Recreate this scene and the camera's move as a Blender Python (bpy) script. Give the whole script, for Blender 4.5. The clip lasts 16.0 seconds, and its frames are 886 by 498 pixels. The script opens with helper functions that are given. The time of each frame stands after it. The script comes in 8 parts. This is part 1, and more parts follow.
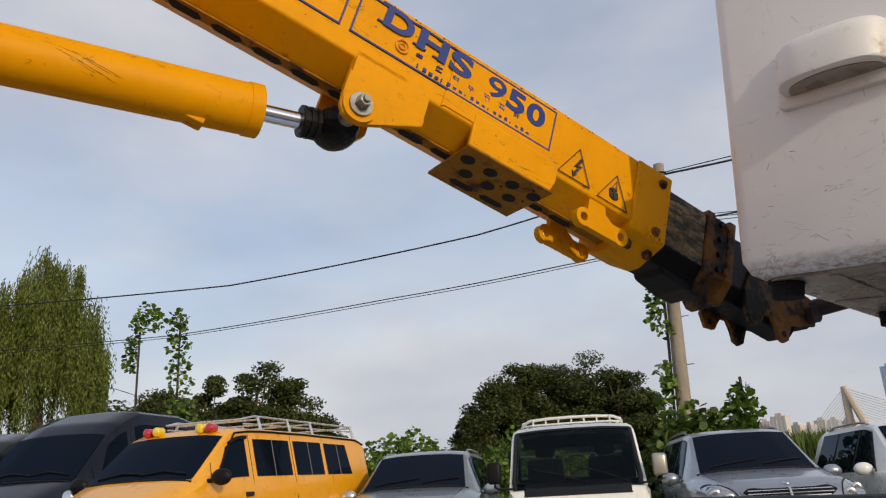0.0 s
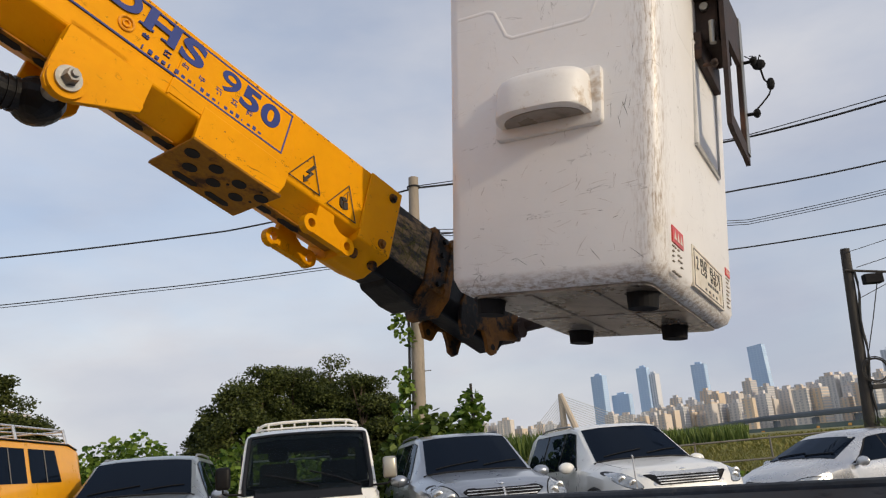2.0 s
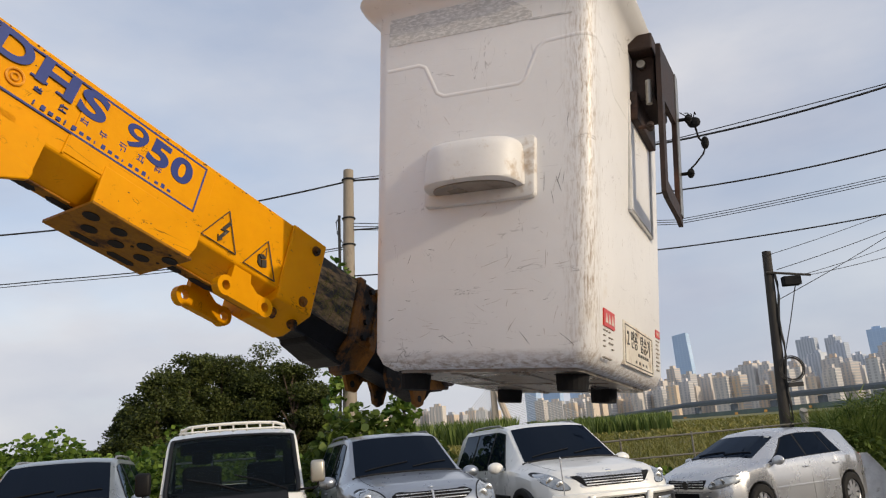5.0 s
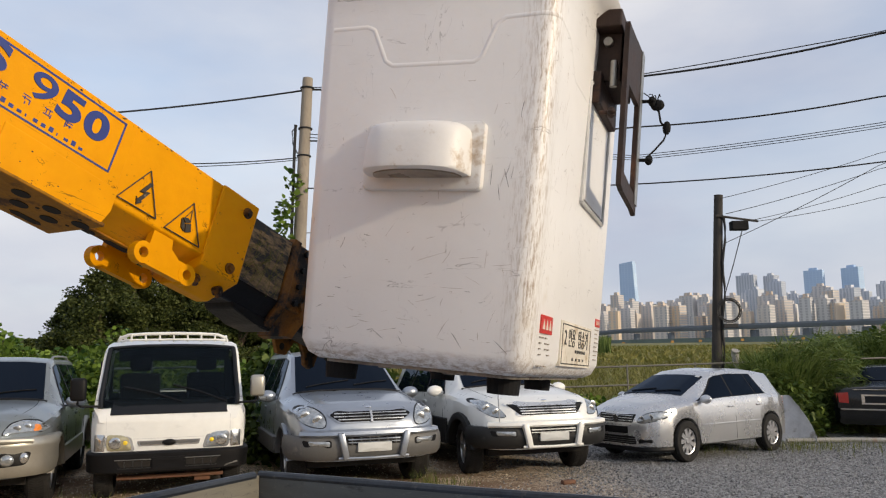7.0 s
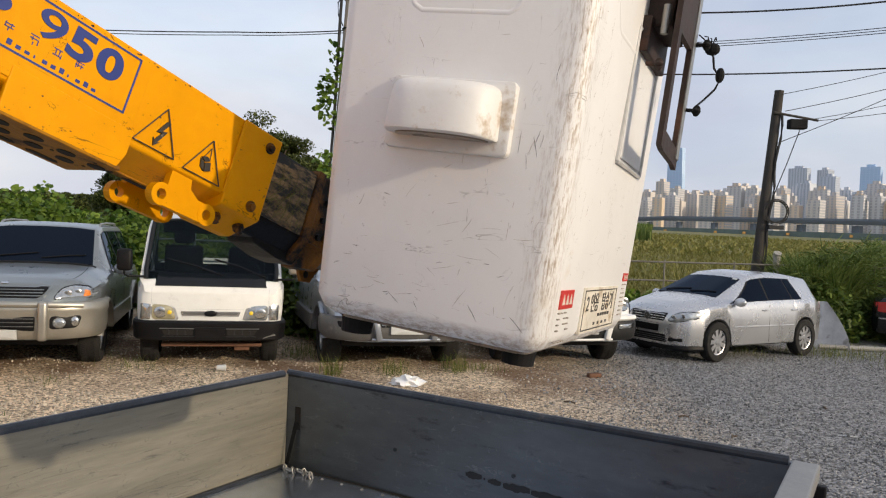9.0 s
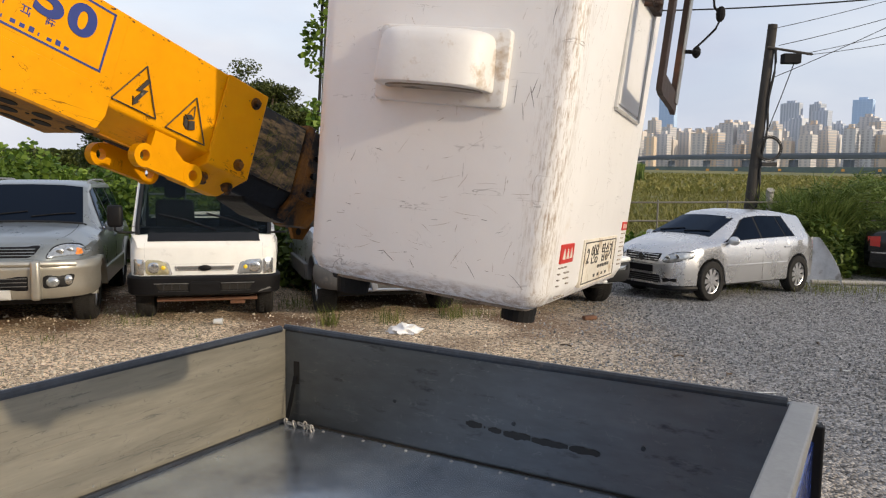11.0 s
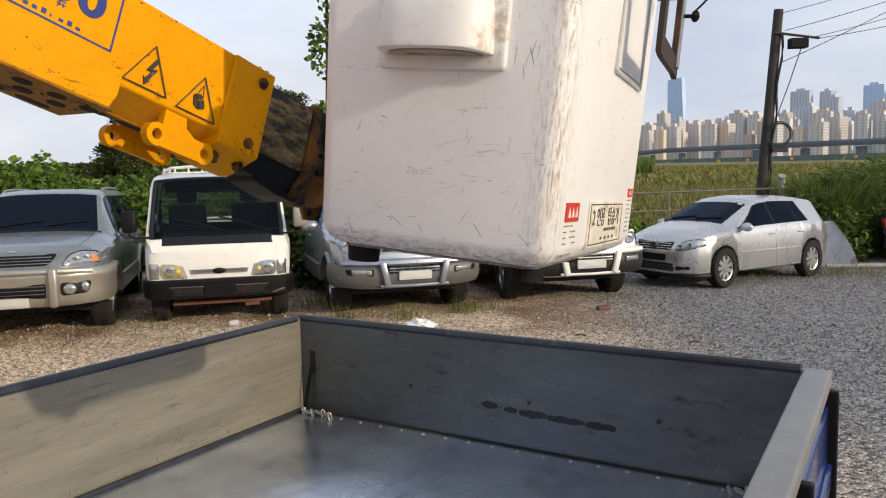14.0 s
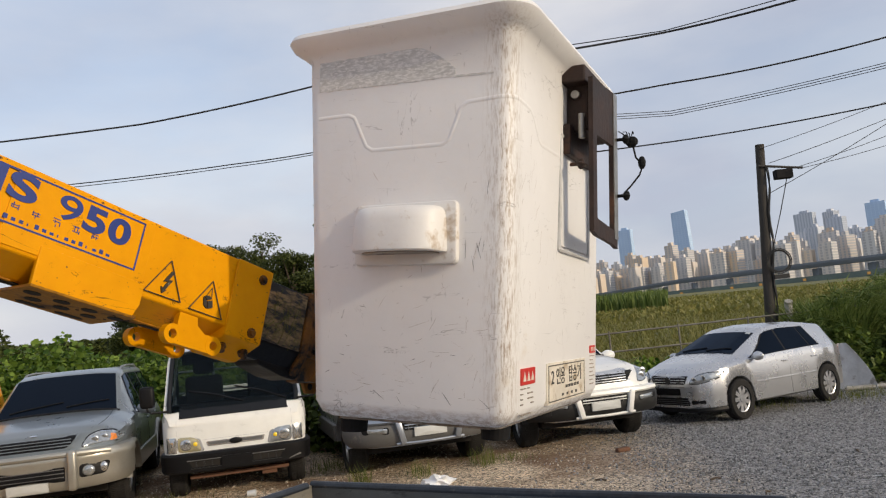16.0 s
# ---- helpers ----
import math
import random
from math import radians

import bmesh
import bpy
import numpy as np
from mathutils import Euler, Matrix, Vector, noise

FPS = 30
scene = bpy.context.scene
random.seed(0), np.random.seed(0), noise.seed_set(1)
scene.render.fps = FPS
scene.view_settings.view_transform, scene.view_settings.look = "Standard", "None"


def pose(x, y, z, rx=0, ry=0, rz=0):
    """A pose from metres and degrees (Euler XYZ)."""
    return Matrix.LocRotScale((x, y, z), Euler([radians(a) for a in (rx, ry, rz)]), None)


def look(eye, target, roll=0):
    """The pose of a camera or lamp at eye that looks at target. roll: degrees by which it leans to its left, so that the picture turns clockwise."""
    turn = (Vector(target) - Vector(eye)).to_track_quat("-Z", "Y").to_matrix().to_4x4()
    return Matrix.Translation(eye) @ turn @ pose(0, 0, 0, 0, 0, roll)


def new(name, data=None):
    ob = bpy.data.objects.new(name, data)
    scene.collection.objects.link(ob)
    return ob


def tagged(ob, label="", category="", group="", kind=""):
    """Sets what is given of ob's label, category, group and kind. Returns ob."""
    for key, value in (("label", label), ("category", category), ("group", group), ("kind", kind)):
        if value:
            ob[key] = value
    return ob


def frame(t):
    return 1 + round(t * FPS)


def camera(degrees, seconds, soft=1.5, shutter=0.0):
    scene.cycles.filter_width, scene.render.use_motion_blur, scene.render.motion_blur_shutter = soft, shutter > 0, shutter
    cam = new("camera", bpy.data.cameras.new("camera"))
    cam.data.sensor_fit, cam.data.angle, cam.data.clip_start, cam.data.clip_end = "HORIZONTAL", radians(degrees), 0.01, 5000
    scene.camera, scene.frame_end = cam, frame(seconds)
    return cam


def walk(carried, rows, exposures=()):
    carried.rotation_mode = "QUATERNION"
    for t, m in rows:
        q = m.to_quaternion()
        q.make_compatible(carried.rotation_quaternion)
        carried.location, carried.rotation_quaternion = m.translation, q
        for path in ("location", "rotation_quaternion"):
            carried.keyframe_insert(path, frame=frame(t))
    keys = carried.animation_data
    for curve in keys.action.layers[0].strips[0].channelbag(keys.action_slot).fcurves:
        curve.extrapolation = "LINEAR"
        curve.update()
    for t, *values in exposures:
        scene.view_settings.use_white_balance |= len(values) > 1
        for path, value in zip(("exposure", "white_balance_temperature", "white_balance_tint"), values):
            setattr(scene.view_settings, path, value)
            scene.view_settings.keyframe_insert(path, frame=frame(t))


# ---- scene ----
from mathutils.bvhtree import BVHTree

# ---------------------------------------------------------------- camera
cam = camera(60.7, 16.0, soft=1.2)
ROWS = [(0, -0.104, -0.203, 1.323, 25.46, 17.16, -3.2),
    (0.5, -0.032, -0.172, 1.335, 12.61, 16.93, -5.57),
    (1, -0.027, -0.176, 1.339, 7.95, 17.46, -4.54),
    (1.5, -0.034, -0.162, 1.341, 6.43, 17.02, -5.36),
    (2, -0.025, -0.175, 1.328, 6.36, 16.18, -4.27),
    (2.5, -0.022, -0.179, 1.33, 5.37, 16.88, -4.68),
    (3, -0.011, -0.174, 1.35, 2.72, 18.54, -7.34),
    (3.5, -0.01, -0.15, 1.397, 1.5, 17.84, -6.7),
    (4, -0.003, -0.139, 1.44, 1.16, 16.15, -5.67),
    (6.5, 0.049, -0.088, 1.721, -0.2, 12.14, -2.03),
    (7, 0.063, -0.055, 1.748, -1.71, 8.12, -0.82),
    (7.5, 0.057, -0.016, 1.78, -2.22, 7.11, -0.82),
    (8, 0.081, -0.006, 1.839, -2.82, 4.65, -0.49),
    (8.5, 0.099, 0.002, 1.901, -1.32, 2.88, 1.67),
    (9, 0.108, -0.004, 1.947, 1.35, -1.32, 2.52),
    (9.5, 0.093, 0.033, 1.967, 4.07, -5.4, 0.56),
    (10, 0.1, 0.053, 1.967, 1.8, -4.88, 1.3),
    (12.5, 0.09, 0.023, 1.969, 0.08, -6.43, 0.48),
    (13, 0.085, 0.035, 1.932, 0.31, -5.99, -0.59),
    (13.5, 0.092, 0.013, 1.907, 1.21, -5.76, -0.87),
    (14, 0.109, 0.004, 1.891, 1.65, -5.34, -1.12),
    (14.5, 0.123, -0.027, 1.859, 1.88, -3.5, -2.01),
    (15, 0.135, -0.049, 1.857, 1.66, 0.42, -2.63),
    (15.5, 0.156, -0.186, 1.9, 0.61, 5.89, -4.31),
    (16, 0.231, -0.275, 1.952, 2.15, 5.9, -5.51)]
walk(cam, [(t, pose(x, y, z, 90 + p, 0, w) @ pose(0, 0, 0, 0, 0, r)) for t, x, y, z, w, p, r in ROWS],
     exposures=[(0, -0.12), (1, -0.04), (4, 0.0), (7, 0.14), (9, 0.25), (10, 0.33), (14.5, 0.35), (15.5, 0.15), (16, 0.07)])

# ---------------------------------------------------------------- sky and sun
SUN = Vector((0.785, -0.525, 0.305)).normalized()
world = bpy.data.worlds.new("sky")
scene.world = world
world.use_nodes = True
wt = world.node_tree
wn, wl = wt.nodes, wt.links
bgn = wn["Background"]
sky = wn.new("ShaderNodeTexSky")
sky.sky_type, sky.sun_disc = "NISHITA", False
sky.sun_elevation = math.asin(SUN.z)
sky.sun_rotation = math.atan2(SUN.x, SUN.y)
sky.air_density, sky.dust_density, sky.ozone_density = 1.0, 2.0, 1.5
geo = wn.new("ShaderNodeTexCoord")
mp = wn.new("ShaderNodeMapping")
mp.inputs["Scale"].default_value = (0.9, 0.9, 2.3)
mp.inputs["Location"].default_value = (0.35, 0.1, 0.2)
cl = wn.new("ShaderNodeTexNoise")
cl.inputs["Scale"].default_value, cl.inputs["Detail"].default_value, cl.inputs["Roughness"].default_value = 1.5, 7, 0.55
cr = wn.new("ShaderNodeValToRGB")
cr.color_ramp.elements[0].position, cr.color_ramp.elements[1].position = 0.38, 0.64
cl2 = wn.new("ShaderNodeTexNoise")
cl2.inputs["Scale"].default_value, cl2.inputs["Detail"].default_value = 2.3, 8
cr2 = wn.new("ShaderNodeValToRGB")
cr2.color_ramp.elements[0].color, cr2.color_ramp.elements[1].color = (4.52, 4.85, 5.85, 1), (7.0, 6.95, 7.2, 1)
cr2.color_ramp.elements[0].position, cr2.color_ramp.elements[1].position = 0.35, 0.68
mx = wn.new("ShaderNodeMix")
mx.data_type = "RGBA"
wl.new(geo.outputs["Generated"], mp.inputs["Vector"])
wl.new(mp.outputs["Vector"], cl.inputs["Vector"])
wl.new(mp.outputs["Vector"], cl2.inputs["Vector"])
wl.new(cl.outputs["Fac"], cr.inputs["Fac"])
wl.new(cl2.outputs["Fac"], cr2.inputs["Fac"])
mul = wn.new("ShaderNodeMath")
mul.operation = "MULTIPLY_ADD"
mul.inputs[1].default_value, mul.inputs[2].default_value = 0.42, 0.54
wl.new(cr.outputs["Color"], mul.inputs[0])
sz = wn.new("ShaderNodeSeparateXYZ")
low = wn.new("ShaderNodeMapRange")
low.inputs["From Min"].default_value, low.inputs["From Max"].default_value = 0.02, 0.45
low.inputs["To Min"].default_value, low.inputs["To Max"].default_value = 1.0, 0.40
top_of = wn.new("ShaderNodeMath")
top_of.operation = "MAXIMUM"
wl.new(geo.outputs["Generated"], sz.inputs["Vector"])
wl.new(sz.outputs["Z"], low.inputs["Value"])
wl.new(mul.outputs["Value"], top_of.inputs[0]), wl.new(low.outputs["Result"], top_of.inputs[1])
wl.new(top_of.outputs["Value"], mx.inputs["Factor"])
gain = wn.new("ShaderNodeVectorMath")
gain.operation = "SCALE"
gain.inputs["Scale"].default_value = 2.1
wl.new(sky.outputs["Color"], gain.inputs["Vector"])
wl.new(gain.outputs["Vector"], mx.inputs["A"])
wl.new(cr2.outputs["Color"], mx.inputs["B"])
wl.new(mx.outputs["Result"], bgn.inputs["Color"])
bgn.inputs["Strength"].default_value = 0.104
sun = new("sun", bpy.data.lights.new("sun", "SUN"))
sun.data.energy, sun.data.angle, sun.data.color = 2.25, radians(1.2), (1.0, 0.83, 0.60)
sun.matrix_world = look(tuple(SUN * 60), (0, 0, 0))


# ---------------------------------------------------------------- materials
def material(name, color, rough=0.5, metal=0.0, vary=0.15, scale=6.0, bump=0.0, bump_scale=40.0, dirt=None, dirt_amount=0.45,
             dirt_scale=3.0, coat=0.0, random=0.0, coords="Object", stretch=(1, 1, 1), spec=0.5):
    """Principled surface: base colour varied at two scales, stains of a second colour, fine relief."""
    m = bpy.data.materials.new(name)
    m.use_nodes = True
    n, l = m.node_tree.nodes, m.node_tree.links
    b = n["Principled BSDF"]
    b.inputs["Roughness"].default_value, b.inputs["Metallic"].default_value = rough, metal
    b.inputs["Coat Weight"].default_value, b.inputs["Coat Roughness"].default_value = coat, 0.06
    b.inputs["Specular IOR Level"].default_value = spec
    tc = n.new("ShaderNodeTexCoord")
    mpn = n.new("ShaderNodeMapping")
    mpn.inputs["Scale"].default_value = stretch
    l.new(tc.outputs[coords], mpn.inputs["Vector"])

    def noise_of(sc, det=5, ro=0.6):
        t = n.new("ShaderNodeTexNoise")
        t.inputs["Scale"].default_value, t.inputs["Detail"].default_value, t.inputs["Roughness"].default_value = sc, det, ro
        l.new(mpn.outputs["Vector"], t.inputs["Vector"])
        return t
    c = [*color, 1]
    dark = [v * (1 - vary) for v in color] + [1]
    light = [min(1, v * (1 + vary)) for v in color] + [1]
    r1 = n.new("ShaderNodeValToRGB")
    r1.color_ramp.elements[0].position, r1.color_ramp.elements[1].position = 0.3, 0.7
    r1.color_ramp.elements[0].color, r1.color_ramp.elements[1].color = dark, light
    a1 = noise_of(scale)
    l.new(a1.outputs["Fac"], r1.inputs["Fac"])
    out = r1.outputs["Color"]
    a2 = noise_of(scale * 9, 3)
    m2 = n.new("ShaderNodeMix")
    m2.data_type, m2.blend_type = "RGBA", "OVERLAY"
    m2.inputs["Factor"].default_value = min(0.5, vary)
    l.new(out, m2.inputs["A"])
    l.new(a2.outputs["Fac"], m2.inputs["B"])
    out = m2.outputs["Result"]
    if random:
        oi = n.new("ShaderNodeObjectInfo")
        hs = n.new("ShaderNodeHueSaturation")
        mr = n.new("ShaderNodeMapRange")
        mr.inputs["To Min"].default_value, mr.inputs["To Max"].default_value = 1 - random, 1 + random
        l.new(oi.outputs["Random"], mr.inputs["Value"])
        l.new(mr.outputs["Result"], hs.inputs["Value"])
        l.new(out, hs.inputs["Color"])
        out = hs.outputs["Color"]
    if dirt:
        r2 = n.new("ShaderNodeValToRGB")
        r2.color_ramp.elements[0].position, r2.color_ramp.elements[1].position = 1 - dirt_amount, min(1, 1.12 - dirt_amount)
        a3 = noise_of(dirt_scale, 8, 0.7)
        l.new(a3.outputs["Fac"], r2.inputs["Fac"])
        m3 = n.new("ShaderNodeMix")
        m3.data_type = "RGBA"
        m3.inputs["B"].default_value = [*dirt, 1]
        l.new(r2.outputs["Color"], m3.inputs["Factor"])
        l.new(out, m3.inputs["A"])
        out = m3.outputs["Result"]
    l.new(out, b.inputs["Base Color"])
    rr = n.new("ShaderNodeMapRange")
    rr.inputs["To Min"].default_value, rr.inputs["To Max"].default_value = max(0.02, rough - 0.1), min(1, rough + 0.1)
    l.new(a1.outputs["Fac"], rr.inputs["Value"])
    l.new(rr.outputs["Result"], b.inputs["Roughness"])
    if bump:
        bn = n.new("ShaderNodeBump")
        bn.inputs["Strength"].default_value, bn.inputs["Distance"].default_value = bump, 0.01
        a4 = noise_of(bump_scale, 4)
        l.new(a4.outputs["Fac"], bn.inputs["Height"])
        l.new(bn.outputs["Normal"], b.inputs["Normal"])
    return m


def glass_material(name, tint, rough=0.02, see=0.35):
    """Tinted pane: glossy skin over a partly see-through dark body."""
    m = bpy.data.materials.new(name)
    m.use_nodes = True
    n, l = m.node_tree.nodes, m.node_tree.links
    o = n["Material Output"]
    n.remove(n["Principled BSDF"])
    tr, di, gl = n.new("ShaderNodeBsdfTransparent"), n.new("ShaderNodeBsdfDiffuse"), n.new("ShaderNodeBsdfGlossy")
    tr.inputs["Color"].default_value = [v * 1.0 for v in (0.75, 0.8, 0.78)] + [1]
    di.inputs["Color"].default_value = [*tint, 1]
    gl.inputs["Roughness"].default_value = rough
    gl.inputs["Color"].default_value = (0.55, 0.67, 0.84, 1)
    a, b, f = n.new("ShaderNodeMixShader"), n.new("ShaderNodeMixShader"), n.new("ShaderNodeFresnel")
    f.inputs["IOR"].default_value = 1.15
    a.inputs["Fac"].default_value = see
    l.new(di.outputs["BSDF"], a.inputs[1]), l.new(tr.outputs["BSDF"], a.inputs[2])
    l.new(f.outputs["Fac"], b.inputs["Fac"]), l.new(a.outputs["Shader"], b.inputs[1]), l.new(gl.outputs["BSDF"], b.inputs[2])
    l.new(b.outputs["Shader"], o.inputs["Surface"])
    return m


def scratches(m, mark, amount, layers):
    """Fine wandering scratches over a material: stretch, turn, line width, patchiness, twist of each layer."""
    n, l = m.node_tree.nodes, m.node_tree.links
    b = n["Principled BSDF"]
    src = b.inputs["Base Color"].links[0].from_socket
    tc = n.new("ShaderNodeTexCoord")
    # thin contour lines of a stretched, warped noise, broken up by patches
    for sc, ang, wide, keep, twist in layers:
        mpn = n.new("ShaderNodeMapping")
        mpn.inputs["Scale"].default_value, mpn.inputs["Rotation"].default_value = sc, (0.1, ang, 0.2)
        mpn.inputs["Location"].default_value = (ang * 7, ang * 3, keep * 5)
        t = n.new("ShaderNodeTexNoise")
        t.inputs["Scale"].default_value, t.inputs["Detail"].default_value, t.inputs["Roughness"].default_value, t.inputs["Distortion"].default_value = 1.0, 4, 0.6, twist
        d = n.new("ShaderNodeMath")
        d.operation = "COMPARE"
        d.inputs[1].default_value, d.inputs[2].default_value = 0.52, wide
        t2 = n.new("ShaderNodeTexNoise")
        t2.inputs["Scale"].default_value, t2.inputs["Detail"].default_value = 1.3, 3
        r = n.new("ShaderNodeValToRGB")
        r.color_ramp.elements[0].position, r.color_ramp.elements[1].position = keep - 0.04, keep + 0.06
        mm = n.new("ShaderNodeMath")
        mm.operation = "MULTIPLY"
        m3 = n.new("ShaderNodeMath")
        m3.operation = "MULTIPLY"
        m3.inputs[1].default_value = amount
        mixn = n.new("ShaderNodeMix")
        mixn.data_type = "RGBA"
        mixn.inputs["B"].default_value = [*mark, 1]
        l.new(tc.outputs["Object"], mpn.inputs["Vector"]), l.new(mpn.outputs["Vector"], t.inputs["Vector"]), l.new(mpn.outputs["Vector"], t2.inputs["Vector"])
        l.new(t.outputs["Fac"], d.inputs[0]), l.new(t2.outputs["Fac"], r.inputs["Fac"])
        l.new(d.outputs["Value"], mm.inputs[0]), l.new(r.outputs["Color"], mm.inputs[1]), l.new(mm.outputs["Value"], m3.inputs[0]), l.new(m3.outputs["Value"], mixn.inputs["Factor"])
        l.new(src, mixn.inputs["A"])
        src = mixn.outputs["Result"]
    l.new(src, b.inputs["Base Color"])
    return m


def scratched(name, color, mark, amount=0.5, rough=0.42, spec=0.5):
    """White gelcoat with dark scratches, grime towards the worn patches, soft mottling."""
    m = material(name, color, rough, vary=0.04, scale=3, dirt=(0.66, 0.60, 0.52), dirt_amount=0.37, dirt_scale=2.4, bump=0.05, bump_scale=30, spec=spec)
    scratches(m, mark, amount, (((3.0, 3.0, 9), 0.35, 0.0040, 0.62, 1.2), ((13, 13, 3.2), 0.15, 0.0050, 0.65, 0.9), ((9, 9, 7), -0.6, 0.0040, 0.67, 1.6), ((22, 22, 30), 0.9, 0.008, 0.71, 0.8), ((4, 4, 22), -0.2, 0.006, 0.65, 0.5), ((40, 40, 12), 0.3, 0.014, 0.72, 0.4)))
    n, l = m.node_tree.nodes, m.node_tree.links
    b = n["Principled BSDF"]
    src = b.inputs["Base Color"].links[0].from_socket
    tc = n.new("ShaderNodeTexCoord")
    # rubbed corner and floor edge, brown grime in vertical streaks
    for scale3, centre, width, sc, pos in (((1, 1, 0), (0.658, 0.010, 0), 0.080, (90, 90, 14), 0.47), ((0, 0, 1), (0, 0, -0.018), 0.042, (26, 26, 70), 0.44)):
        d1 = n.new("ShaderNodeVectorMath")
        d1.operation = "MULTIPLY"
        d1.inputs[1].default_value = scale3
        d2 = n.new("ShaderNodeVectorMath")
        d2.operation = "DISTANCE"
        d2.inputs[1].default_value = centre
        mr = n.new("ShaderNodeMapRange")
        mr.inputs["From Min"].default_value, mr.inputs["From Max"].default_value = width, 0.0
        l.new(tc.outputs["Object"], d1.inputs[0]), l.new(d1.outputs["Vector"], d2.inputs[0]), l.new(d2.outputs["Value"], mr.inputs["Value"])
        mpn = n.new("ShaderNodeMapping")
        mpn.inputs["Scale"].default_value = sc
        t = n.new("ShaderNodeTexNoise")
        t.inputs["Scale"].default_value, t.inputs["Detail"].default_value, t.inputs["Roughness"].default_value = 1.6, 9, 0.75
        l.new(tc.outputs["Object"], mpn.inputs["Vector"]), l.new(mpn.outputs["Vector"], t.inputs["Vector"])
        r = n.new("ShaderNodeValToRGB")
        r.color_ramp.elements[0].position, r.color_ramp.elements[1].position = pos, pos + 0.16
        l.new(t.outputs["Fac"], r.inputs["Fac"])
        mm = n.new("ShaderNodeMath")
        mm.operation = "MULTIPLY"
        l.new(r.outputs["Color"], mm.inputs[0]), l.new(mr.outputs["Result"], mm.inputs[1])
        mixn = n.new("ShaderNodeMix")
        mixn.data_type = "RGBA"
        mixn.inputs["B"].default_value = (0.31, 0.225, 0.15, 1)
        l.new(mm.outputs["Value"], mixn.inputs["Factor"]), l.new(src, mixn.inputs["A"])
        src = mixn.outputs["Result"]
    l.new(src, b.inputs["Base Color"])
    return m


YELLOW = material("boom_yellow_paint", (0.72, 0.302, 0.0), 0.46, vary=0.09, scale=3, dirt=(0.24, 0.085, 0.012), dirt_amount=0.345, dirt_scale=16, bump=0.06, bump_scale=60, coat=0.0, spec=0.10)
# boom yellow with grime, and darkened to carry the underside's shade
DIRTYSHADEYELLOW = material("dirty_shaded_yellow", (0.34, 0.145, 0.006), 0.55, vary=0.3, scale=8, dirt=(0.07, 0.03, 0.01), dirt_amount=0.50, dirt_scale=8, bump=0.12, spec=0.2)
RUST = material("rusty_yellow_steel", (0.21, 0.085, 0.012), 0.6, vary=0.4, scale=14, dirt=(0.012, 0.010, 0.009), dirt_amount=0.56, dirt_scale=7, bump=0.25, spec=0.25)
BLACK_STEEL = material("greasy_black_steel", (0.007, 0.007, 0.008), 0.42, 0.0, vary=0.4, scale=8, dirt=(0.045, 0.027, 0.014), dirt_amount=0.36, dirt_scale=9, bump=0.15, spec=0.18)
SCUFFED = material("scuffed_sliding_face", (0.26, 0.17, 0.075), 0.5, 0.0, vary=0.6, scale=5, dirt=(0.018, 0.016, 0.014), dirt_amount=0.57, dirt_scale=12, stretch=(1, 1, 3), bump=0.1)
CHROME = material("chrome", (0.75, 0.76, 0.78), 0.12, 1.0, vary=0.05)
STEEL = material("bare_steel", (0.32, 0.31, 0.29), 0.42, 0.8, vary=0.25, scale=9, dirt=(0.12, 0.08, 0.05), dirt_amount=0.4)
BLUE = material("blue_lettering", (0.008, 0.028, 0.19), 0.45, vary=0.1)
DECAL = material("black_decal", (0.025, 0.022, 0.018), 0.5, vary=0.3, dirt=(0.30, 0.26, 0.20), dirt_amount=0.40, dirt_scale=30)
SMALLPRINT = material("worn_small_print", (0.30, 0.26, 0.21), 0.6, vary=0.3)
scratches(YELLOW, (0.09, 0.036, 0.008), 0.75, (((9, 9, 9), 0.4, 0.010, 0.64, 1.5), ((30, 30, 30), 0.9, 0.020, 0.70, 1.0), ((2, 14, 14), 0.1, 0.008, 0.64, 0.8)))
FAINT = material("faded_orange_decal", (0.72, 0.30, 0.01), 0.5, vary=0.1)
SCRAPE = material("brown_scrape_marks", (0.30, 0.24, 0.19), 0.7, vary=0.4, scale=30)
# near-black that paints the shade of holes, gaps and hollows
HOLE = material("recess_shade_black", (0.012, 0.010, 0.008), 0.9, vary=0.2)
BUCKET = scratched("bucket_white_gelcoat", (0.775, 0.765, 0.758), (0.10, 0.085, 0.075), 0.5)
HOODSKIN = material("grimy_hood_gelcoat", (0.72, 0.705, 0.685), 0.45, vary=0.06, scale=4, dirt=(0.46, 0.37, 0.28), dirt_amount=0.43, dirt_scale=11, bump=0.06, bump_scale=30)
BUCKET_IN = material("bucket_bare_fibreglass", (0.235, 0.20, 0.165), 0.28, vary=0.3, scale=5, dirt=(0.10, 0.08, 0.06), dirt_amount=0.50, dirt_scale=7, bump=0.12, bump_scale=12)
TAPE = material("peeling_grey_tape", (0.50, 0.49, 0.475), 0.8, vary=0.18, scale=40, dirt=(0.69, 0.675, 0.66), dirt_amount=0.53, dirt_scale=110, bump=0.1, stretch=(0.5, 1, 1.4))
RED = material("red_sticker", (0.55, 0.03, 0.02), 0.4, vary=0.1)
PAPER = material("worn_white_label", (0.66, 0.61, 0.52), 0.6, vary=0.15, dirt=(0.40, 0.31, 0.20), dirt_amount=0.48, dirt_scale=20)
GREYLINE = material("grey_sealant", (0.52, 0.52, 0.52), 0.7, vary=0.2)
RUBBER = material("black_rubber", (0.009, 0.009, 0.010), 0.75, vary=0.3, scale=20, spec=0.2)
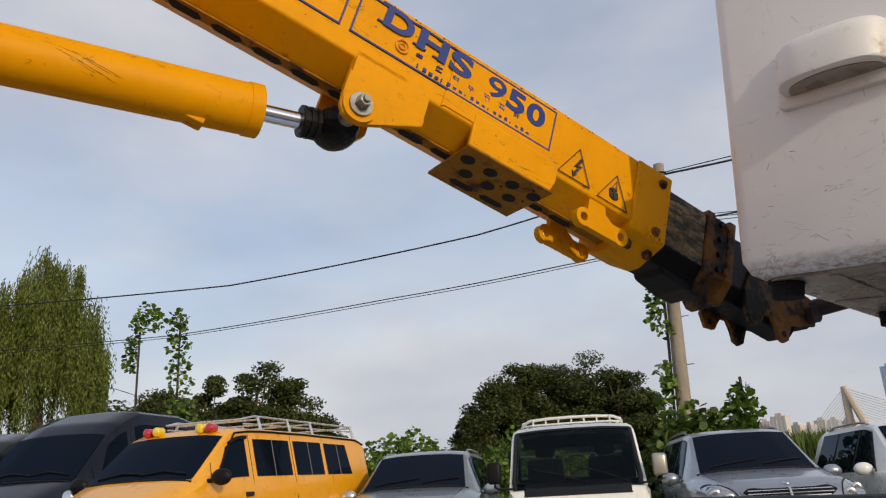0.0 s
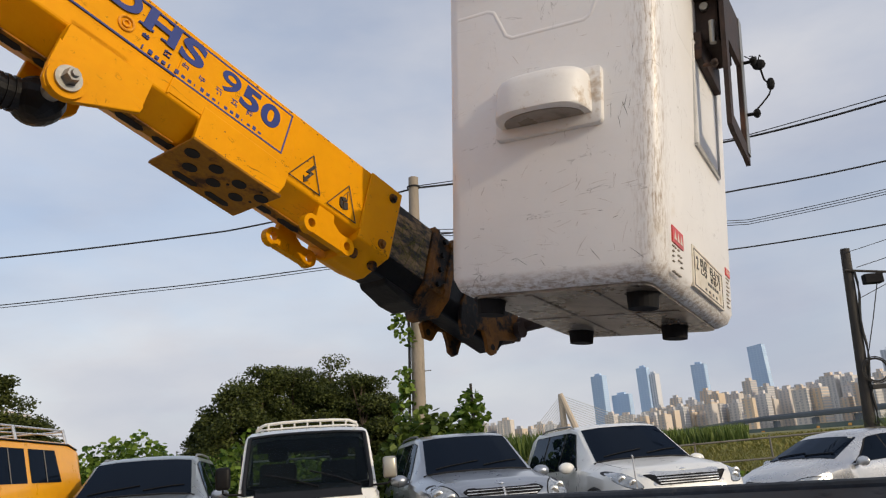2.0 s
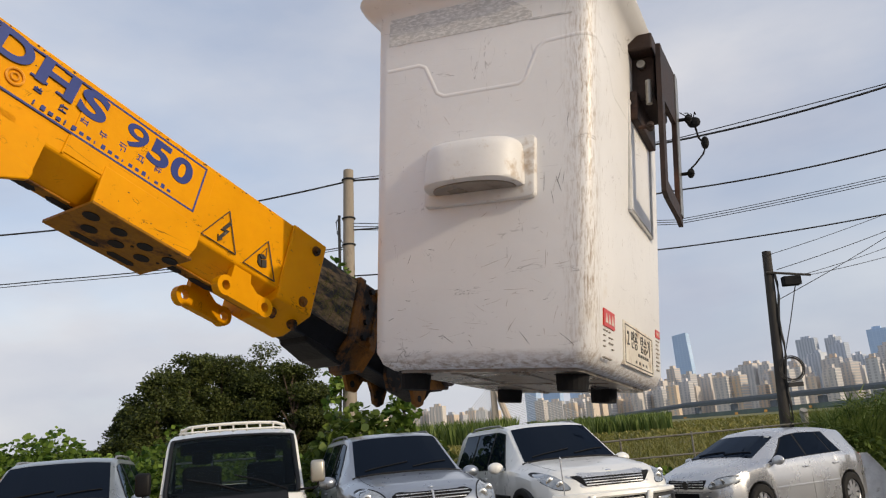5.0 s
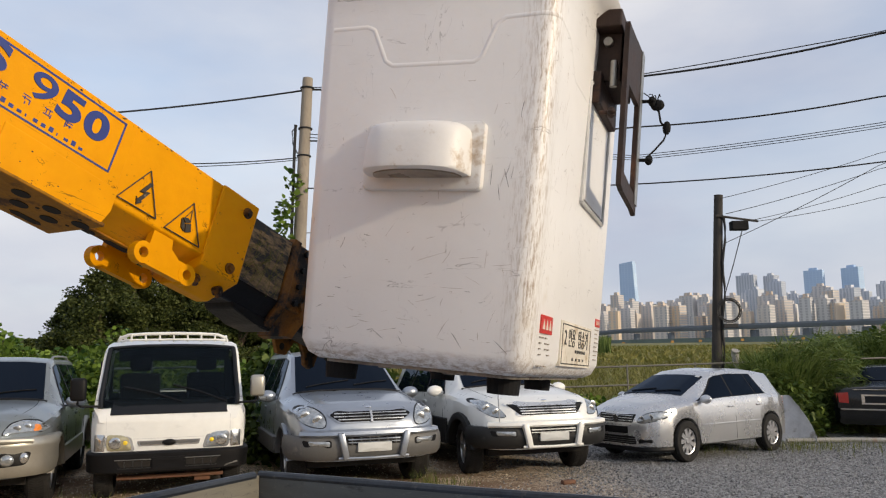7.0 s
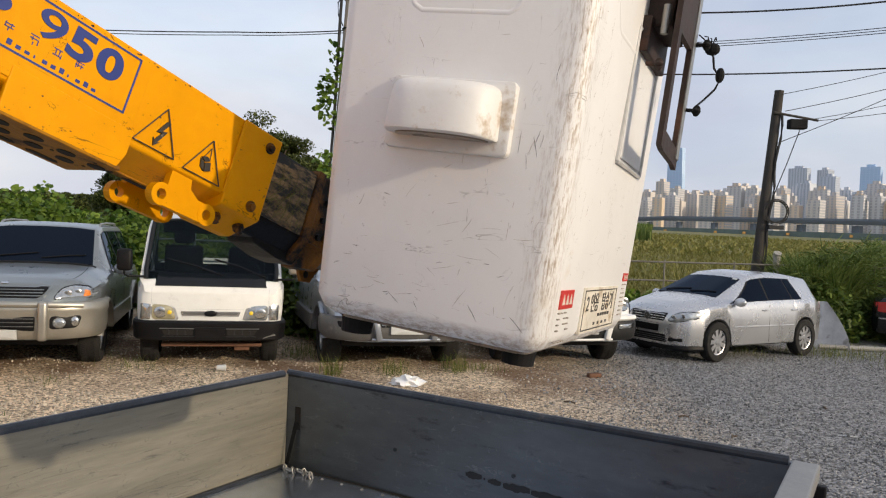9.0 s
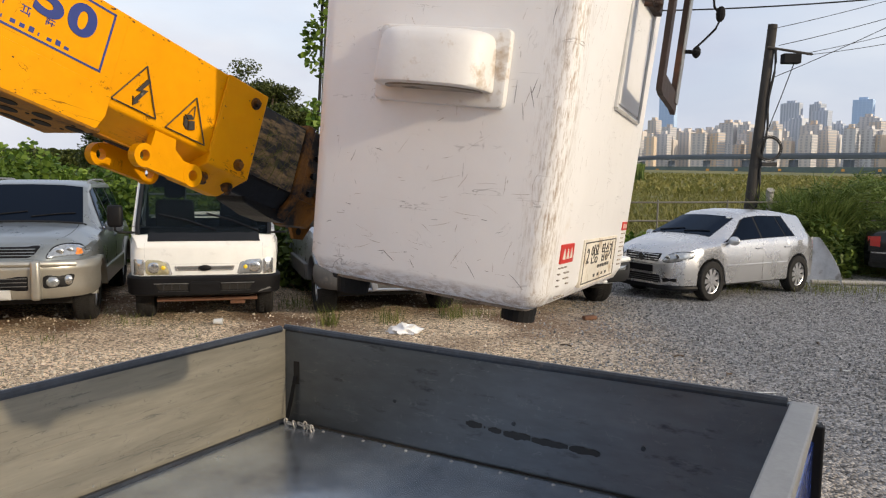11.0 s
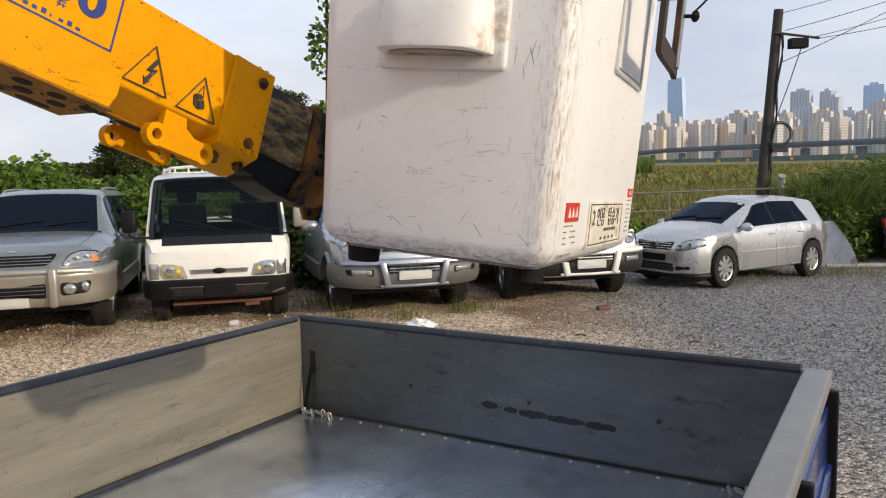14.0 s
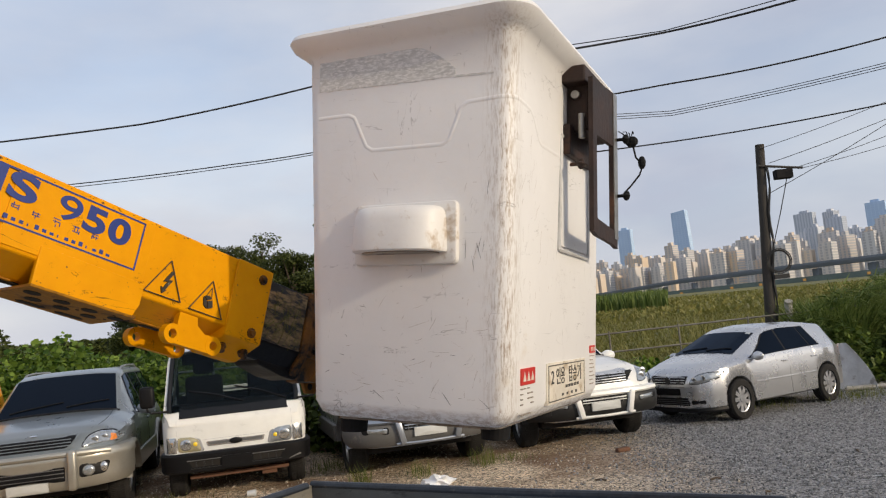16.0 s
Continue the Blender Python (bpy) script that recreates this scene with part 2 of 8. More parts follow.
RUSTDARK = material("dark_rusted_steel", (0.030, 0.016, 0.012), 0.65, 0.2, vary=0.5, scale=10, dirt=(0.11, 0.045, 0.022), dirt_amount=0.45, bump=0.2)
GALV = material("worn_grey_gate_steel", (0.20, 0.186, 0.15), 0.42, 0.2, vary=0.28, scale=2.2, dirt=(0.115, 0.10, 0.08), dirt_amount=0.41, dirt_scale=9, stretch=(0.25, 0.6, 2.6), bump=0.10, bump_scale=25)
scratches(GALV, (0.06, 0.06, 0.06), 0.5, (((3, 3, 22), 0.1, 0.012, 0.58, 0.6), ((12, 12, 16), 0.5, 0.010, 0.60, 1.2), ((2, 2, 40), -0.1, 0.02, 0.60, 0.3)))
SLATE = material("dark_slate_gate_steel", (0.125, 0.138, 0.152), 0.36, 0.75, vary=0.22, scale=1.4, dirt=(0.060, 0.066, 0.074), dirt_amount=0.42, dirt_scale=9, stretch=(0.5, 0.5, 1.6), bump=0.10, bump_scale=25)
scratches(SLATE, (0.24, 0.25, 0.26), 0.45, (((3, 3, 22), 0.1, 0.010, 0.60, 0.6), ((14, 14, 10), 0.5, 0.010, 0.62, 1.2), ((8, 8, 30), -0.4, 0.008, 0.62, 0.8)))
RIM = material("worn_dark_rim_steel", (0.034, 0.039, 0.048), 0.38, 0.4, vary=0.35, scale=6, dirt=(0.14, 0.125, 0.11), dirt_amount=0.40, dirt_scale=5, bump=0.08)
BEDFLOOR = material("polished_bed_floor_steel", (0.62, 0.68, 0.80), 0.24, 0.9, vary=0.35, scale=2.0, dirt=(0.30, 0.33, 0.38), dirt_amount=0.42, dirt_scale=1.6, bump=0.05, bump_scale=9)
scratches(BEDFLOOR, (0.65, 0.67, 0.70), 0.4, (((6, 6, 6), 0.5, 0.010, 0.58, 1.0), ((14, 3, 6), 0.2, 0.012, 0.60, 0.6)))
RAIL = material("galvanised_rail", (0.30, 0.295, 0.28), 0.45, 0.6, vary=0.15, scale=6, dirt=(0.2, 0.19, 0.17), dirt_amount=0.4, bump=0.05)
TRUCKBLUE = material("dark_blue_truck_paint", (0.012, 0.03, 0.16), 0.25, vary=0.15, coat=0.6)
SMEAR = material("black_tar_smear", (0.008, 0.008, 0.008), 0.35, vary=0.2)
TYRE = material("tyre_rubber", (0.022, 0.021, 0.020), 0.85, vary=0.3, scale=12, dirt=(0.10, 0.085, 0.065), dirt_amount=0.38, dirt_scale=6, bump=0.3, spec=0.2)
ALLOY = material("alloy_rim", (0.55, 0.55, 0.56), 0.3, 0.9, vary=0.12, dirt=(0.22, 0.19, 0.16), dirt_amount=0.35)
P_WHITE = material("white_car_paint", (0.74, 0.74, 0.71), 0.3, vary=0.04, coat=0.5, dirt=(0.50, 0.46, 0.40), dirt_amount=0.36, dirt_scale=2)
P_SILVER = material("silver_car_paint", (0.56, 0.565, 0.575), 0.28, 0.80, vary=0.03, scale=2, coat=0.4)
P_BLUESILVER = material("pale_blue_silver_paint", (0.30, 0.33, 0.38), 0.3, 0.7, vary=0.05, coat=0.5, dirt=(0.34, 0.33, 0.30), dirt_amount=0.36, dirt_scale=2)
P_GREYGREEN = material("grey_green_car_paint", (0.21, 0.23, 0.232), 0.3, 0.6, vary=0.06, coat=0.5, dirt=(0.24, 0.23, 0.20), dirt_amount=0.36, dirt_scale=2)
P_CHAMPAGNE = material("champagne_cladding", (0.38, 0.365, 0.32), 0.33, 0.65, vary=0.06, coat=0.3)
P_GREY = material("grey_plastic_cladding", (0.10, 0.098, 0.095), 0.5, vary=0.12, dirt=(0.26, 0.23, 0.19), dirt_amount=0.38)
P_DARKGREY = material("dark_plastic_cladding", (0.018, 0.018, 0.018), 0.5, vary=0.2, dirt=(0.07, 0.062, 0.052), dirt_amount=0.36, spec=0.3)
CHROMEPAINT = material("bright_trim", (0.58, 0.59, 0.60), 0.28, 0.7, vary=0.06)
BOWL = material("lamp_reflector", (0.50, 0.51, 0.51), 0.15, 0.85, vary=0.1, coat=0.8)
LENSOLD = material("yellowed_lens", (0.40, 0.36, 0.22), 0.2, 0.3, vary=0.25, scale=10, coat=0.8)
P_BLACK = material("black_car_paint", (0.006, 0.007, 0.008), 0.2, vary=0.2, coat=0.3, spec=0.3)
P_NAVY = material("dark_navy_van_paint", (0.004, 0.006, 0.014), 0.16, vary=0.15, coat=0.0, spec=0.30)
P_YELLOW = material("school_van_yellow_paint", (0.80, 0.36, 0.008), 0.3, vary=0.05, coat=0.5, dirt=(0.5, 0.24, 0.03), dirt_amount=0.36, dirt_scale=2)
TRIM = material("black_plastic_trim", (0.006, 0.006, 0.007), 0.5, vary=0.2, spec=0.18)
BLACKBAND = material("matt_black_band", (0.007, 0.008, 0.010), 0.4, vary=0.15, spec=0.3)
LENS = material("clear_lamp_lens", (0.34, 0.36, 0.37), 0.14, 0.6, vary=0.35, scale=18, coat=1.0)
AMBER = material("amber_lens", (0.75, 0.22, 0.02), 0.15, vary=0.1, coat=1.0)
REDLENS = material("red_lens", (0.42, 0.01, 0.01), 0.15, vary=0.1, coat=1.0)
YELLOWLENS = material("yellow_lens", (0.80, 0.55, 0.02), 0.15, vary=0.1, coat=1.0)
PLATE = material("number_plate", (0.50, 0.51, 0.50), 0.45, vary=0.06)
GLASS = glass_material("tinted_car_glass", (0.004, 0.007, 0.014), see=0.0)
CLEARGLASS = glass_material("clear_windscreen", (0.008, 0.012, 0.018), see=0.72)
SEAT = material("dark_seat_fabric", (0.014, 0.014, 0.017), 0.85, vary=0.2)
CONCRETE = material("pole_concrete", (0.28, 0.24, 0.19), 0.85, vary=0.2, scale=3, dirt=(0.16, 0.13, 0.10), dirt_amount=0.42, bump=0.2, stretch=(1, 1, 0.3))
TIMBER = material("weathered_timber_pole", (0.045, 0.040, 0.035), 0.9, vary=0.3, scale=5, stretch=(3, 3, 0.3), bump=0.4)
CABLE = material("black_cable", (0.015, 0.015, 0.016), 0.7, vary=0.1)
BARK = material("bark", (0.09, 0.065, 0.045), 0.95, vary=0.35, scale=8, bump=0.5)
PIPE = material("white_rusty_pipe", (0.31, 0.295, 0.265), 0.6, vary=0.15, dirt=(0.25, 0.14, 0.08), dirt_amount=0.42, dirt_scale=4)
PANEL = material("crumpled_white_panel", (0.50, 0.50, 0.50), 0.45, vary=0.15, dirt=(0.25, 0.23, 0.21), dirt_amount=0.46)
PLASTIC = material("translucent_plastic_bag", (0.74, 0.74, 0.74), 0.4, vary=0.1, bump=0.2)
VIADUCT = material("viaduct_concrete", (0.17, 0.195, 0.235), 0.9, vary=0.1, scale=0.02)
PYLON = material("pylon_concrete", (0.50, 0.42, 0.34), 0.9, vary=0.1, scale=0.05)
STAY = material("stay_cable", (0.55, 0.55, 0.55), 0.7, vary=0.05)
GREENSHEET = material("green_site_hoarding", (0.13, 0.17, 0.16), 0.9, vary=0.2, scale=0.05)
ORANGE = material("orange_sign", (0.36, 0.20, 0.05), 0.7, vary=0.1)
BRICKRED = material("rust_orange_scrap", (0.13, 0.06, 0.032), 0.8, vary=0.3)
FENCE = material("weathered_fence_pipe", (0.16, 0.15, 0.125), 0.65, vary=0.2, dirt=(0.10, 0.075, 0.05), dirt_amount=0.46, dirt_scale=3)


def leaf_material(name, a, b, rough=0.55):
    """Leaf green that differs from leaf to leaf, with light passing through."""
    m = bpy.data.materials.new(name)
    m.use_nodes = True
    n, l = m.node_tree.nodes, m.node_tree.links
    p = n["Principled BSDF"]
    p.inputs["Roughness"].default_value, p.inputs["Specular IOR Level"].default_value = rough, 0.25
    g = n.new("ShaderNodeNewGeometry")
    r = n.new("ShaderNodeValToRGB")
    r.color_ramp.elements[0].color, r.color_ramp.elements[1].color = [*a, 1], [*b, 1]
    l.new(g.outputs["Random Per Island"], r.inputs["Fac"])
    l.new(r.outputs["Color"], p.inputs["Base Color"])
    t = n.new("ShaderNodeBsdfTranslucent")
    l.new(r.outputs["Color"], t.inputs["Color"])
    mixn = n.new("ShaderNodeMixShader")
    mixn.inputs["Fac"].default_value = 0.3
    l.new(p.outputs["BSDF"], mixn.inputs[1]), l.new(t.outputs["BSDF"], mixn.inputs[2])
    l.new(mixn.outputs["Shader"], n["Material Output"].inputs["Surface"])
    return m


PINE = leaf_material("pine_foliage", (0.016, 0.028, 0.008), (0.115, 0.135, 0.034))
WILLOW = leaf_material("willow_foliage", (0.040, 0.070, 0.010), (0.22, 0.25, 0.050))
VINE = leaf_material("kudzu_leaves", (0.030, 0.075, 0.010), (0.20, 0.29, 0.045))
# darker twin of the kudzu green: thicket shade put into the leaf colour
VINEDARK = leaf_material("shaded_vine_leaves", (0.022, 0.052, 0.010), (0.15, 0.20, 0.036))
REED = leaf_material("reed_leaves", (0.04, 0.08, 0.016), (0.20, 0.25, 0.065))
FIELD = leaf_material("dry_field_grass", (0.13, 0.14, 0.035), (0.24, 0.215, 0.065))
WEED = leaf_material("weed_blades", (0.05, 0.085, 0.015), (0.22, 0.22, 0.06))


def ground_material():
    """Gravel lot near by, brown soil patches at the parking row, grass field beyond the fence line."""
    m = bpy.data.materials.new("gravel_and_field")
    m.use_nodes = True
    n, l = m.node_tree.nodes, m.node_tree.links
    b = n["Principled BSDF"]
    b.inputs["Roughness"].default_value = 0.95
    tc = n.new("ShaderNodeTexCoord")
    vo = n.new("ShaderNodeTexVoronoi")
    vo.inputs["Scale"].default_value = 38
    l.new(tc.outputs["Object"], vo.inputs["Vector"])
    stone = n.new("ShaderNodeValToRGB")
    e = stone.color_ramp.elements
    e[0].color, e[1].color = (0.09, 0.086, 0.08, 1), (1.0, 0.95, 0.88, 1)
    sep = n.new("ShaderNodeSeparateColor")
    l.new(vo.outputs["Color"], sep.inputs["Color"])
    l.new(sep.outputs["Red"], stone.inputs["Fac"])
    big = n.new("ShaderNodeTexNoise")
    big.inputs["Scale"].default_value, big.inputs["Detail"].default_value = 0.55, 7
    l.new(tc.outputs["Object"], big.inputs["Vector"])
    rs = n.new("ShaderNodeValToRGB")
    rs.color_ramp.elements[0].position, rs.color_ramp.elements[1].position = 0.42, 0.58
    l.new(big.outputs["Fac"], rs.inputs["Fac"])
    xyz = n.new("ShaderNodeSeparateXYZ")
    l.new(tc.outputs["Object"], xyz.inputs["Vector"])
    # warm pale gravel to the west, grey crushed stone to the east
    ew = n.new("ShaderNodeMapRange")
    ew.inputs["From Min"].default_value, ew.inputs["From Max"].default_value = 0.9, 3.2
    l.new(xyz.outputs["X"], ew.inputs["Value"])
    tint = n.new("ShaderNodeMix")
    tint.data_type = "RGBA"
    tint.inputs["A"].default_value, tint.inputs["B"].default_value = (1.0, 0.83, 0.62, 1), (0.39, 0.405, 0.435, 1)
    l.new(ew.outputs["Result"], tint.inputs["Factor"])
    tm = n.new("ShaderNodeMix")
    tm.data_type, tm.blend_type = "RGBA", "MULTIPLY"
    tm.inputs["Factor"].default_value = 1
    l.new(stone.outputs["Color"], tm.inputs["A"]), l.new(tint.outputs["Result"], tm.inputs["B"])
    # soil strip along the parked row
    ys = n.new("ShaderNodeMapRange")
    ys.inputs["From Min"].default_value, ys.inputs["From Max"].default_value = 7.9, 9.3
    l.new(xyz.outputs["Y"], ys.inputs["Value"])
    msk = n.new("ShaderNodeMath")
    msk.operation = "MULTIPLY"
    west = n.new("ShaderNodeMath")
    west.operation = "MULTIPLY_ADD"
    west.inputs[1].default_value, west.inputs[2].default_value = -0.85, 0.85
    l.new(ew.outputs["Result"], west.inputs[0])
    soil = n.new("ShaderNodeMath")
    soil.operation = "MULTIPLY"
    l.new(ys.outputs["Result"], soil.inputs[0]), l.new(west.outputs["Value"], soil.inputs[1])
    l.new(soil.outputs["Value"], msk.inputs[0]), l.new(rs.outputs["Color"], msk.inputs[1])
    so = n.new("ShaderNodeMix")
    so.data_type = "RGBA"
    so.inputs["B"].default_value = (0.135, 0.066, 0.028, 1)
    l.new(msk.outputs["Value"], so.inputs["Factor"]), l.new(tm.outputs["Result"], so.inputs["A"])
    # field beyond
    yf = n.new("ShaderNodeMapRange")
    yf.inputs["From Min"].default_value, yf.inputs["From Max"].default_value = 15.5, 17.5
    l.new(xyz.outputs["Y"], yf.inputs["Value"])
    gn = n.new("ShaderNodeTexNoise")
    gn.inputs["Scale"].default_value, gn.inputs["Detail"].default_value = 0.08, 8
    l.new(tc.outputs["Object"], gn.inputs["Vector"])
    gr = n.new("ShaderNodeValToRGB")
    gr.color_ramp.elements[0].color, gr.color_ramp.elements[1].color = (0.07, 0.09, 0.025, 1), (0.23, 0.20, 0.07, 1)
    gr.color_ramp.elements[0].position, gr.color_ramp.elements[1].position = 0.35, 0.65
    l.new(gn.outputs["Fac"], gr.inputs["Fac"])
    fi = n.new("ShaderNodeMix")
    fi.data_type = "RGBA"
    l.new(yf.outputs["Result"], fi.inputs["Factor"]), l.new(so.outputs["Result"], fi.inputs["A"]), l.new(gr.outputs["Color"], fi.inputs["B"])
    l.new(fi.outputs["Result"], b.inputs["Base Color"])
    bn = n.new("ShaderNodeBump")
    bn.inputs["Strength"].default_value, bn.inputs["Distance"].default_value = 0.9, 0.03
    l.new(vo.outputs["Distance"], bn.inputs["Height"])
    bn.invert = True
    l.new(bn.outputs["Normal"], b.inputs["Normal"])
    return m


GROUND = ground_material()
GRAVEL = leaf_material("grey_crushed_stones", (0.10, 0.104, 0.11), (0.46, 0.465, 0.475), 0.95)
TANGRAVEL = leaf_material("pale_tan_stones", (0.26, 0.225, 0.175), (0.86, 0.76, 0.62), 0.95)


def facade_material(name, wall, glass, fx, fz, wx=0.5, wz=0.5):
    """Apartment facade far off: rows of window bands on a pale wall, colour different from block to block."""
    m = bpy.data.materials.new(name)
    m.use_nodes = True
    n, l = m.node_tree.nodes, m.node_tree.links
    b = n["Principled BSDF"]
    b.inputs["Roughness"].default_value = 0.8
    tc = n.new("ShaderNodeTexCoord")
    xyz = n.new("ShaderNodeSeparateXYZ")
    l.new(tc.outputs["Object"], xyz.inputs["Vector"])

    def band(sock, period, width):
        d = n.new("ShaderNodeMath")
        d.operation = "DIVIDE"
        d.inputs[1].default_value = period
        l.new(sock, d.inputs[0])
        f = n.new("ShaderNodeMath")
        f.operation = "FRACT"
        l.new(d.outputs["Value"], f.inputs[0])
        g = n.new("ShaderNodeMath")
        g.operation = "LESS_THAN"
        g.inputs[1].default_value = width
        l.new(f.outputs["Value"], g.inputs[0])
        return g.outputs["Value"]
    mu = n.new("ShaderNodeMath")
    mu.operation = "MULTIPLY"
    l.new(band(xyz.outputs["X"], fx, wx), mu.inputs[0]), l.new(band(xyz.outputs["Z"], fz, wz), mu.inputs[1])
    oi = n.new("ShaderNodeObjectInfo")
    r = n.new("ShaderNodeValToRGB")
    e = r.color_ramp.elements
    e[0].color, e[1].color = [*wall[0], 1], [*wall[1], 1]
    l.new(oi.outputs["Random"], r.inputs["Fac"])
    mi = n.new("ShaderNodeMix")
    mi.data_type = "RGBA"
    mi.inputs["B"].default_value = [*glass, 1]
    l.new(mu.outputs["Value"], mi.inputs["Factor"]), l.new(r.outputs["Color"], mi.inputs["A"])
    l.new(mi.outputs["Result"], b.inputs["Base Color"])
    return m


# bluish walls and faint windows: distance haze mixed into the facade colours
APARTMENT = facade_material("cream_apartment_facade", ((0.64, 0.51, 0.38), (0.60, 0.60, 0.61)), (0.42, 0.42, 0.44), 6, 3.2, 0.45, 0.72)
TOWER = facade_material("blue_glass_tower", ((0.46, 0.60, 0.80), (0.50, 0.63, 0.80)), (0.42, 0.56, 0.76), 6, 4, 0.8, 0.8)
GREYBLOCK = facade_material("hazy_grey_highrise_facade", ((0.52, 0.56, 0.63), (0.64, 0.65, 0.68)), (0.38, 0.42, 0.49), 5, 3.2, 0.45, 0.85)


# ---------------------------------------------------------------- building helpers
def finish(bm, mat, smooth=False, angle=None):
    me = bpy.data.meshes.new("mesh")
    bmesh.ops.recalc_face_normals(bm, faces=bm.faces)
    if smooth:
        for f in bm.faces:
            f.smooth = True
        if angle:
            for e in bm.edges:
                if len(e.link_faces) == 2 and e.calc_face_angle(0) > angle:
                    e.smooth = False
    bm.to_mesh(me)
    bm.free()
    me.materials.append(mat)
    return me


def part(name, bm, mat, parent, label="", smooth=False, angle=0.6):
    """One mesh object under a thing or under a part."""
    ob = new(name, finish(bm, mat, smooth, angle))
    ob.parent = parent
    return tagged(ob, label)


def thing(name, label, category, m=None, group="", kind=""):
    ob = new(name)
    if m is not None:
        ob.matrix_basis = m
    return tagged(ob, label, category, group, kind)


def solo(name, bm, mat, label, category, m=None, group="", kind="", smooth=False, angle=0.6):
    ob = new(name, finish(bm, mat, smooth, angle))
    if m is not None:
        ob.matrix_basis = m
    return tagged(ob, label, category, group, kind)


def box(bm, lo, hi, bevel=0.0, seg=2):
    m = Matrix.Translation([(a + b) / 2 for a, b in zip(lo, hi)]) @ Matrix.Diagonal([abs(b - a) for a, b in zip(lo, hi)] + [1])
    r = bmesh.ops.create_cube(bm, size=1, matrix=m)
    if bevel:
        edges = list({e for v in r["verts"] for e in v.link_edges})
        bmesh.ops.bevel(bm, geom=edges, offset=bevel, segments=seg, affect="EDGES", profile=0.5)
    return bm


def rod(bm, p, q, r, r2=None, seg=14):
    p, q = Vector(p), Vector(q)
    d = q - p
    m = Matrix.Translation((p + q) / 2) @ d.to_track_quat("Z", "Y").to_matrix().to_4x4()
    bmesh.ops.create_cone(bm, cap_ends=True, segments=seg, radius1=r, radius2=r if r2 is None else r2, depth=d.length, matrix=m)
    return bm


def prism(bm, poly, axis, a, b, bevel=0.0):
    """A polygon in the two axes left over from axis (in x, y, z order), from a to b along it."""
    def at(u, v, w):
        return [(w, u, v), (u, w, v), (u, v, w)][axis]
    lower = [bm.verts.new(at(u, v, a)) for u, v in poly]
    upper = [bm.verts.new(at(u, v, b)) for u, v in poly]
    fs = [bm.faces.new(lower), bm.faces.new(upper)]
    n = len(poly)
    for i in range(n):
        fs.append(bm.faces.new((lower[i], lower[(i + 1) % n], upper[(i + 1) % n], upper[i])))
    if bevel:
        edges = list({e for f in fs for e in f.edges})
        bmesh.ops.bevel(bm, geom=edges, offset=bevel, segments=2, affect="EDGES", profile=0.5)
    return bm


def tube(bm, pts, r, seg=8, closed=False):
    pts = [Vector(p) for p in pts]
    rings = []
    n = len(pts)
    for i, p in enumerate(pts):
        d = (pts[(i + 1) % n] - pts[i - 1]) if closed or 0 < i < n - 1 else (pts[1] - pts[0] if i == 0 else pts[-1] - pts[-2])
        q = d.to_track_quat("Z", "Y")
        rr = r[i] if isinstance(r, (list, tuple)) else r
        rings.append([bm.verts.new(p + q @ Vector((rr * math.cos(k * math.tau / seg), rr * math.sin(k * math.tau / seg), 0))) for k in range(seg)])
    for i in range(n if closed else n - 1):
        a, b = rings[i], rings[(i + 1) % n]
        for k in range(seg):
            bm.faces.new((a[k], a[(k + 1) % seg], b[(k + 1) % seg], b[k]))
    if not closed:
        bm.faces.new(rings[0]), bm.faces.new(rings[-1])
    return bm


def slab(bm, grid, back):
    """A closed thin body from a grid of points, thickened by the vector back."""
    back = Vector(back)
    f = [[bm.verts.new(p) for p in row] for row in grid]
    g = [[bm.verts.new(Vector(p) + back) for p in row] for row in grid]
    a, b = len(f), len(f[0])
    for i in range(a - 1):
        for j in range(b - 1):
            bm.faces.new((f[i][j], f[i][j + 1], f[i + 1][j + 1], f[i + 1][j]))
            bm.faces.new((g[i][j], g[i + 1][j], g[i + 1][j + 1], g[i][j + 1]))
    rim = [(0, j) for j in range(b)] + [(i, b - 1) for i in range(1, a)] + [(a - 1, j) for j in range(b - 2, -1, -1)] + [(i, 0) for i in range(a - 2, 0, -1)]
    for k in range(len(rim)):
        (i, j), (u, v) = rim[k], rim[(k + 1) % len(rim)]
        bm.faces.new((f[i][j], g[i][j], g[u][v], f[u][v]))
    return bm


def ellipsoid(bm, c, r, u=16, v=10):
    bmesh.ops.create_uvsphere(bm, u_segments=u, v_segments=v, radius=1, matrix=Matrix.Translation(c) @ Matrix.Diagonal((*r, 1)))
    return bm


def B():
    return bmesh.new()


def lettering(name, text, size, m, mat, parent, width=0.0, bold=0.0, align="LEFT"):
    """Raised lettering in the built-in font, as a mesh."""
    cu = bpy.data.curves.new("text", "FONT")
    cu.body, cu.size, cu.extrude, cu.align_x, cu.offset, cu.space_character = text, size, 0.001, align, bold, 1.12
    tmp = bpy.data.objects.new("text", cu)
    scene.collection.objects.link(tmp)
    bpy.context.view_layer.update()
    me = bpy.data.meshes.new_from_object(tmp.evaluated_get(bpy.context.evaluated_depsgraph_get()))
    w = max((v.co.x for v in me.vertices), default=1) - min((v.co.x for v in me.vertices), default=0)
    if width and w > 0:
        me.transform(Matrix.Diagonal((width / w, 1, 1, 1)))
    bpy.data.objects.remove(tmp)
    me.materials.clear()
    me.materials.append(mat)
    ob = new(name, me)
    ob.parent, ob.matrix_basis = parent, m
    return ob


def polar(azimuth, elevation, d):
    """A point at a compass bearing (left positive), a height angle and a level distance from the eye's usual place."""
    a, e = radians(azimuth), radians(elevation)
    return Vector((-math.sin(a) * d, math.cos(a) * d, 1.65 + math.tan(e) * d))


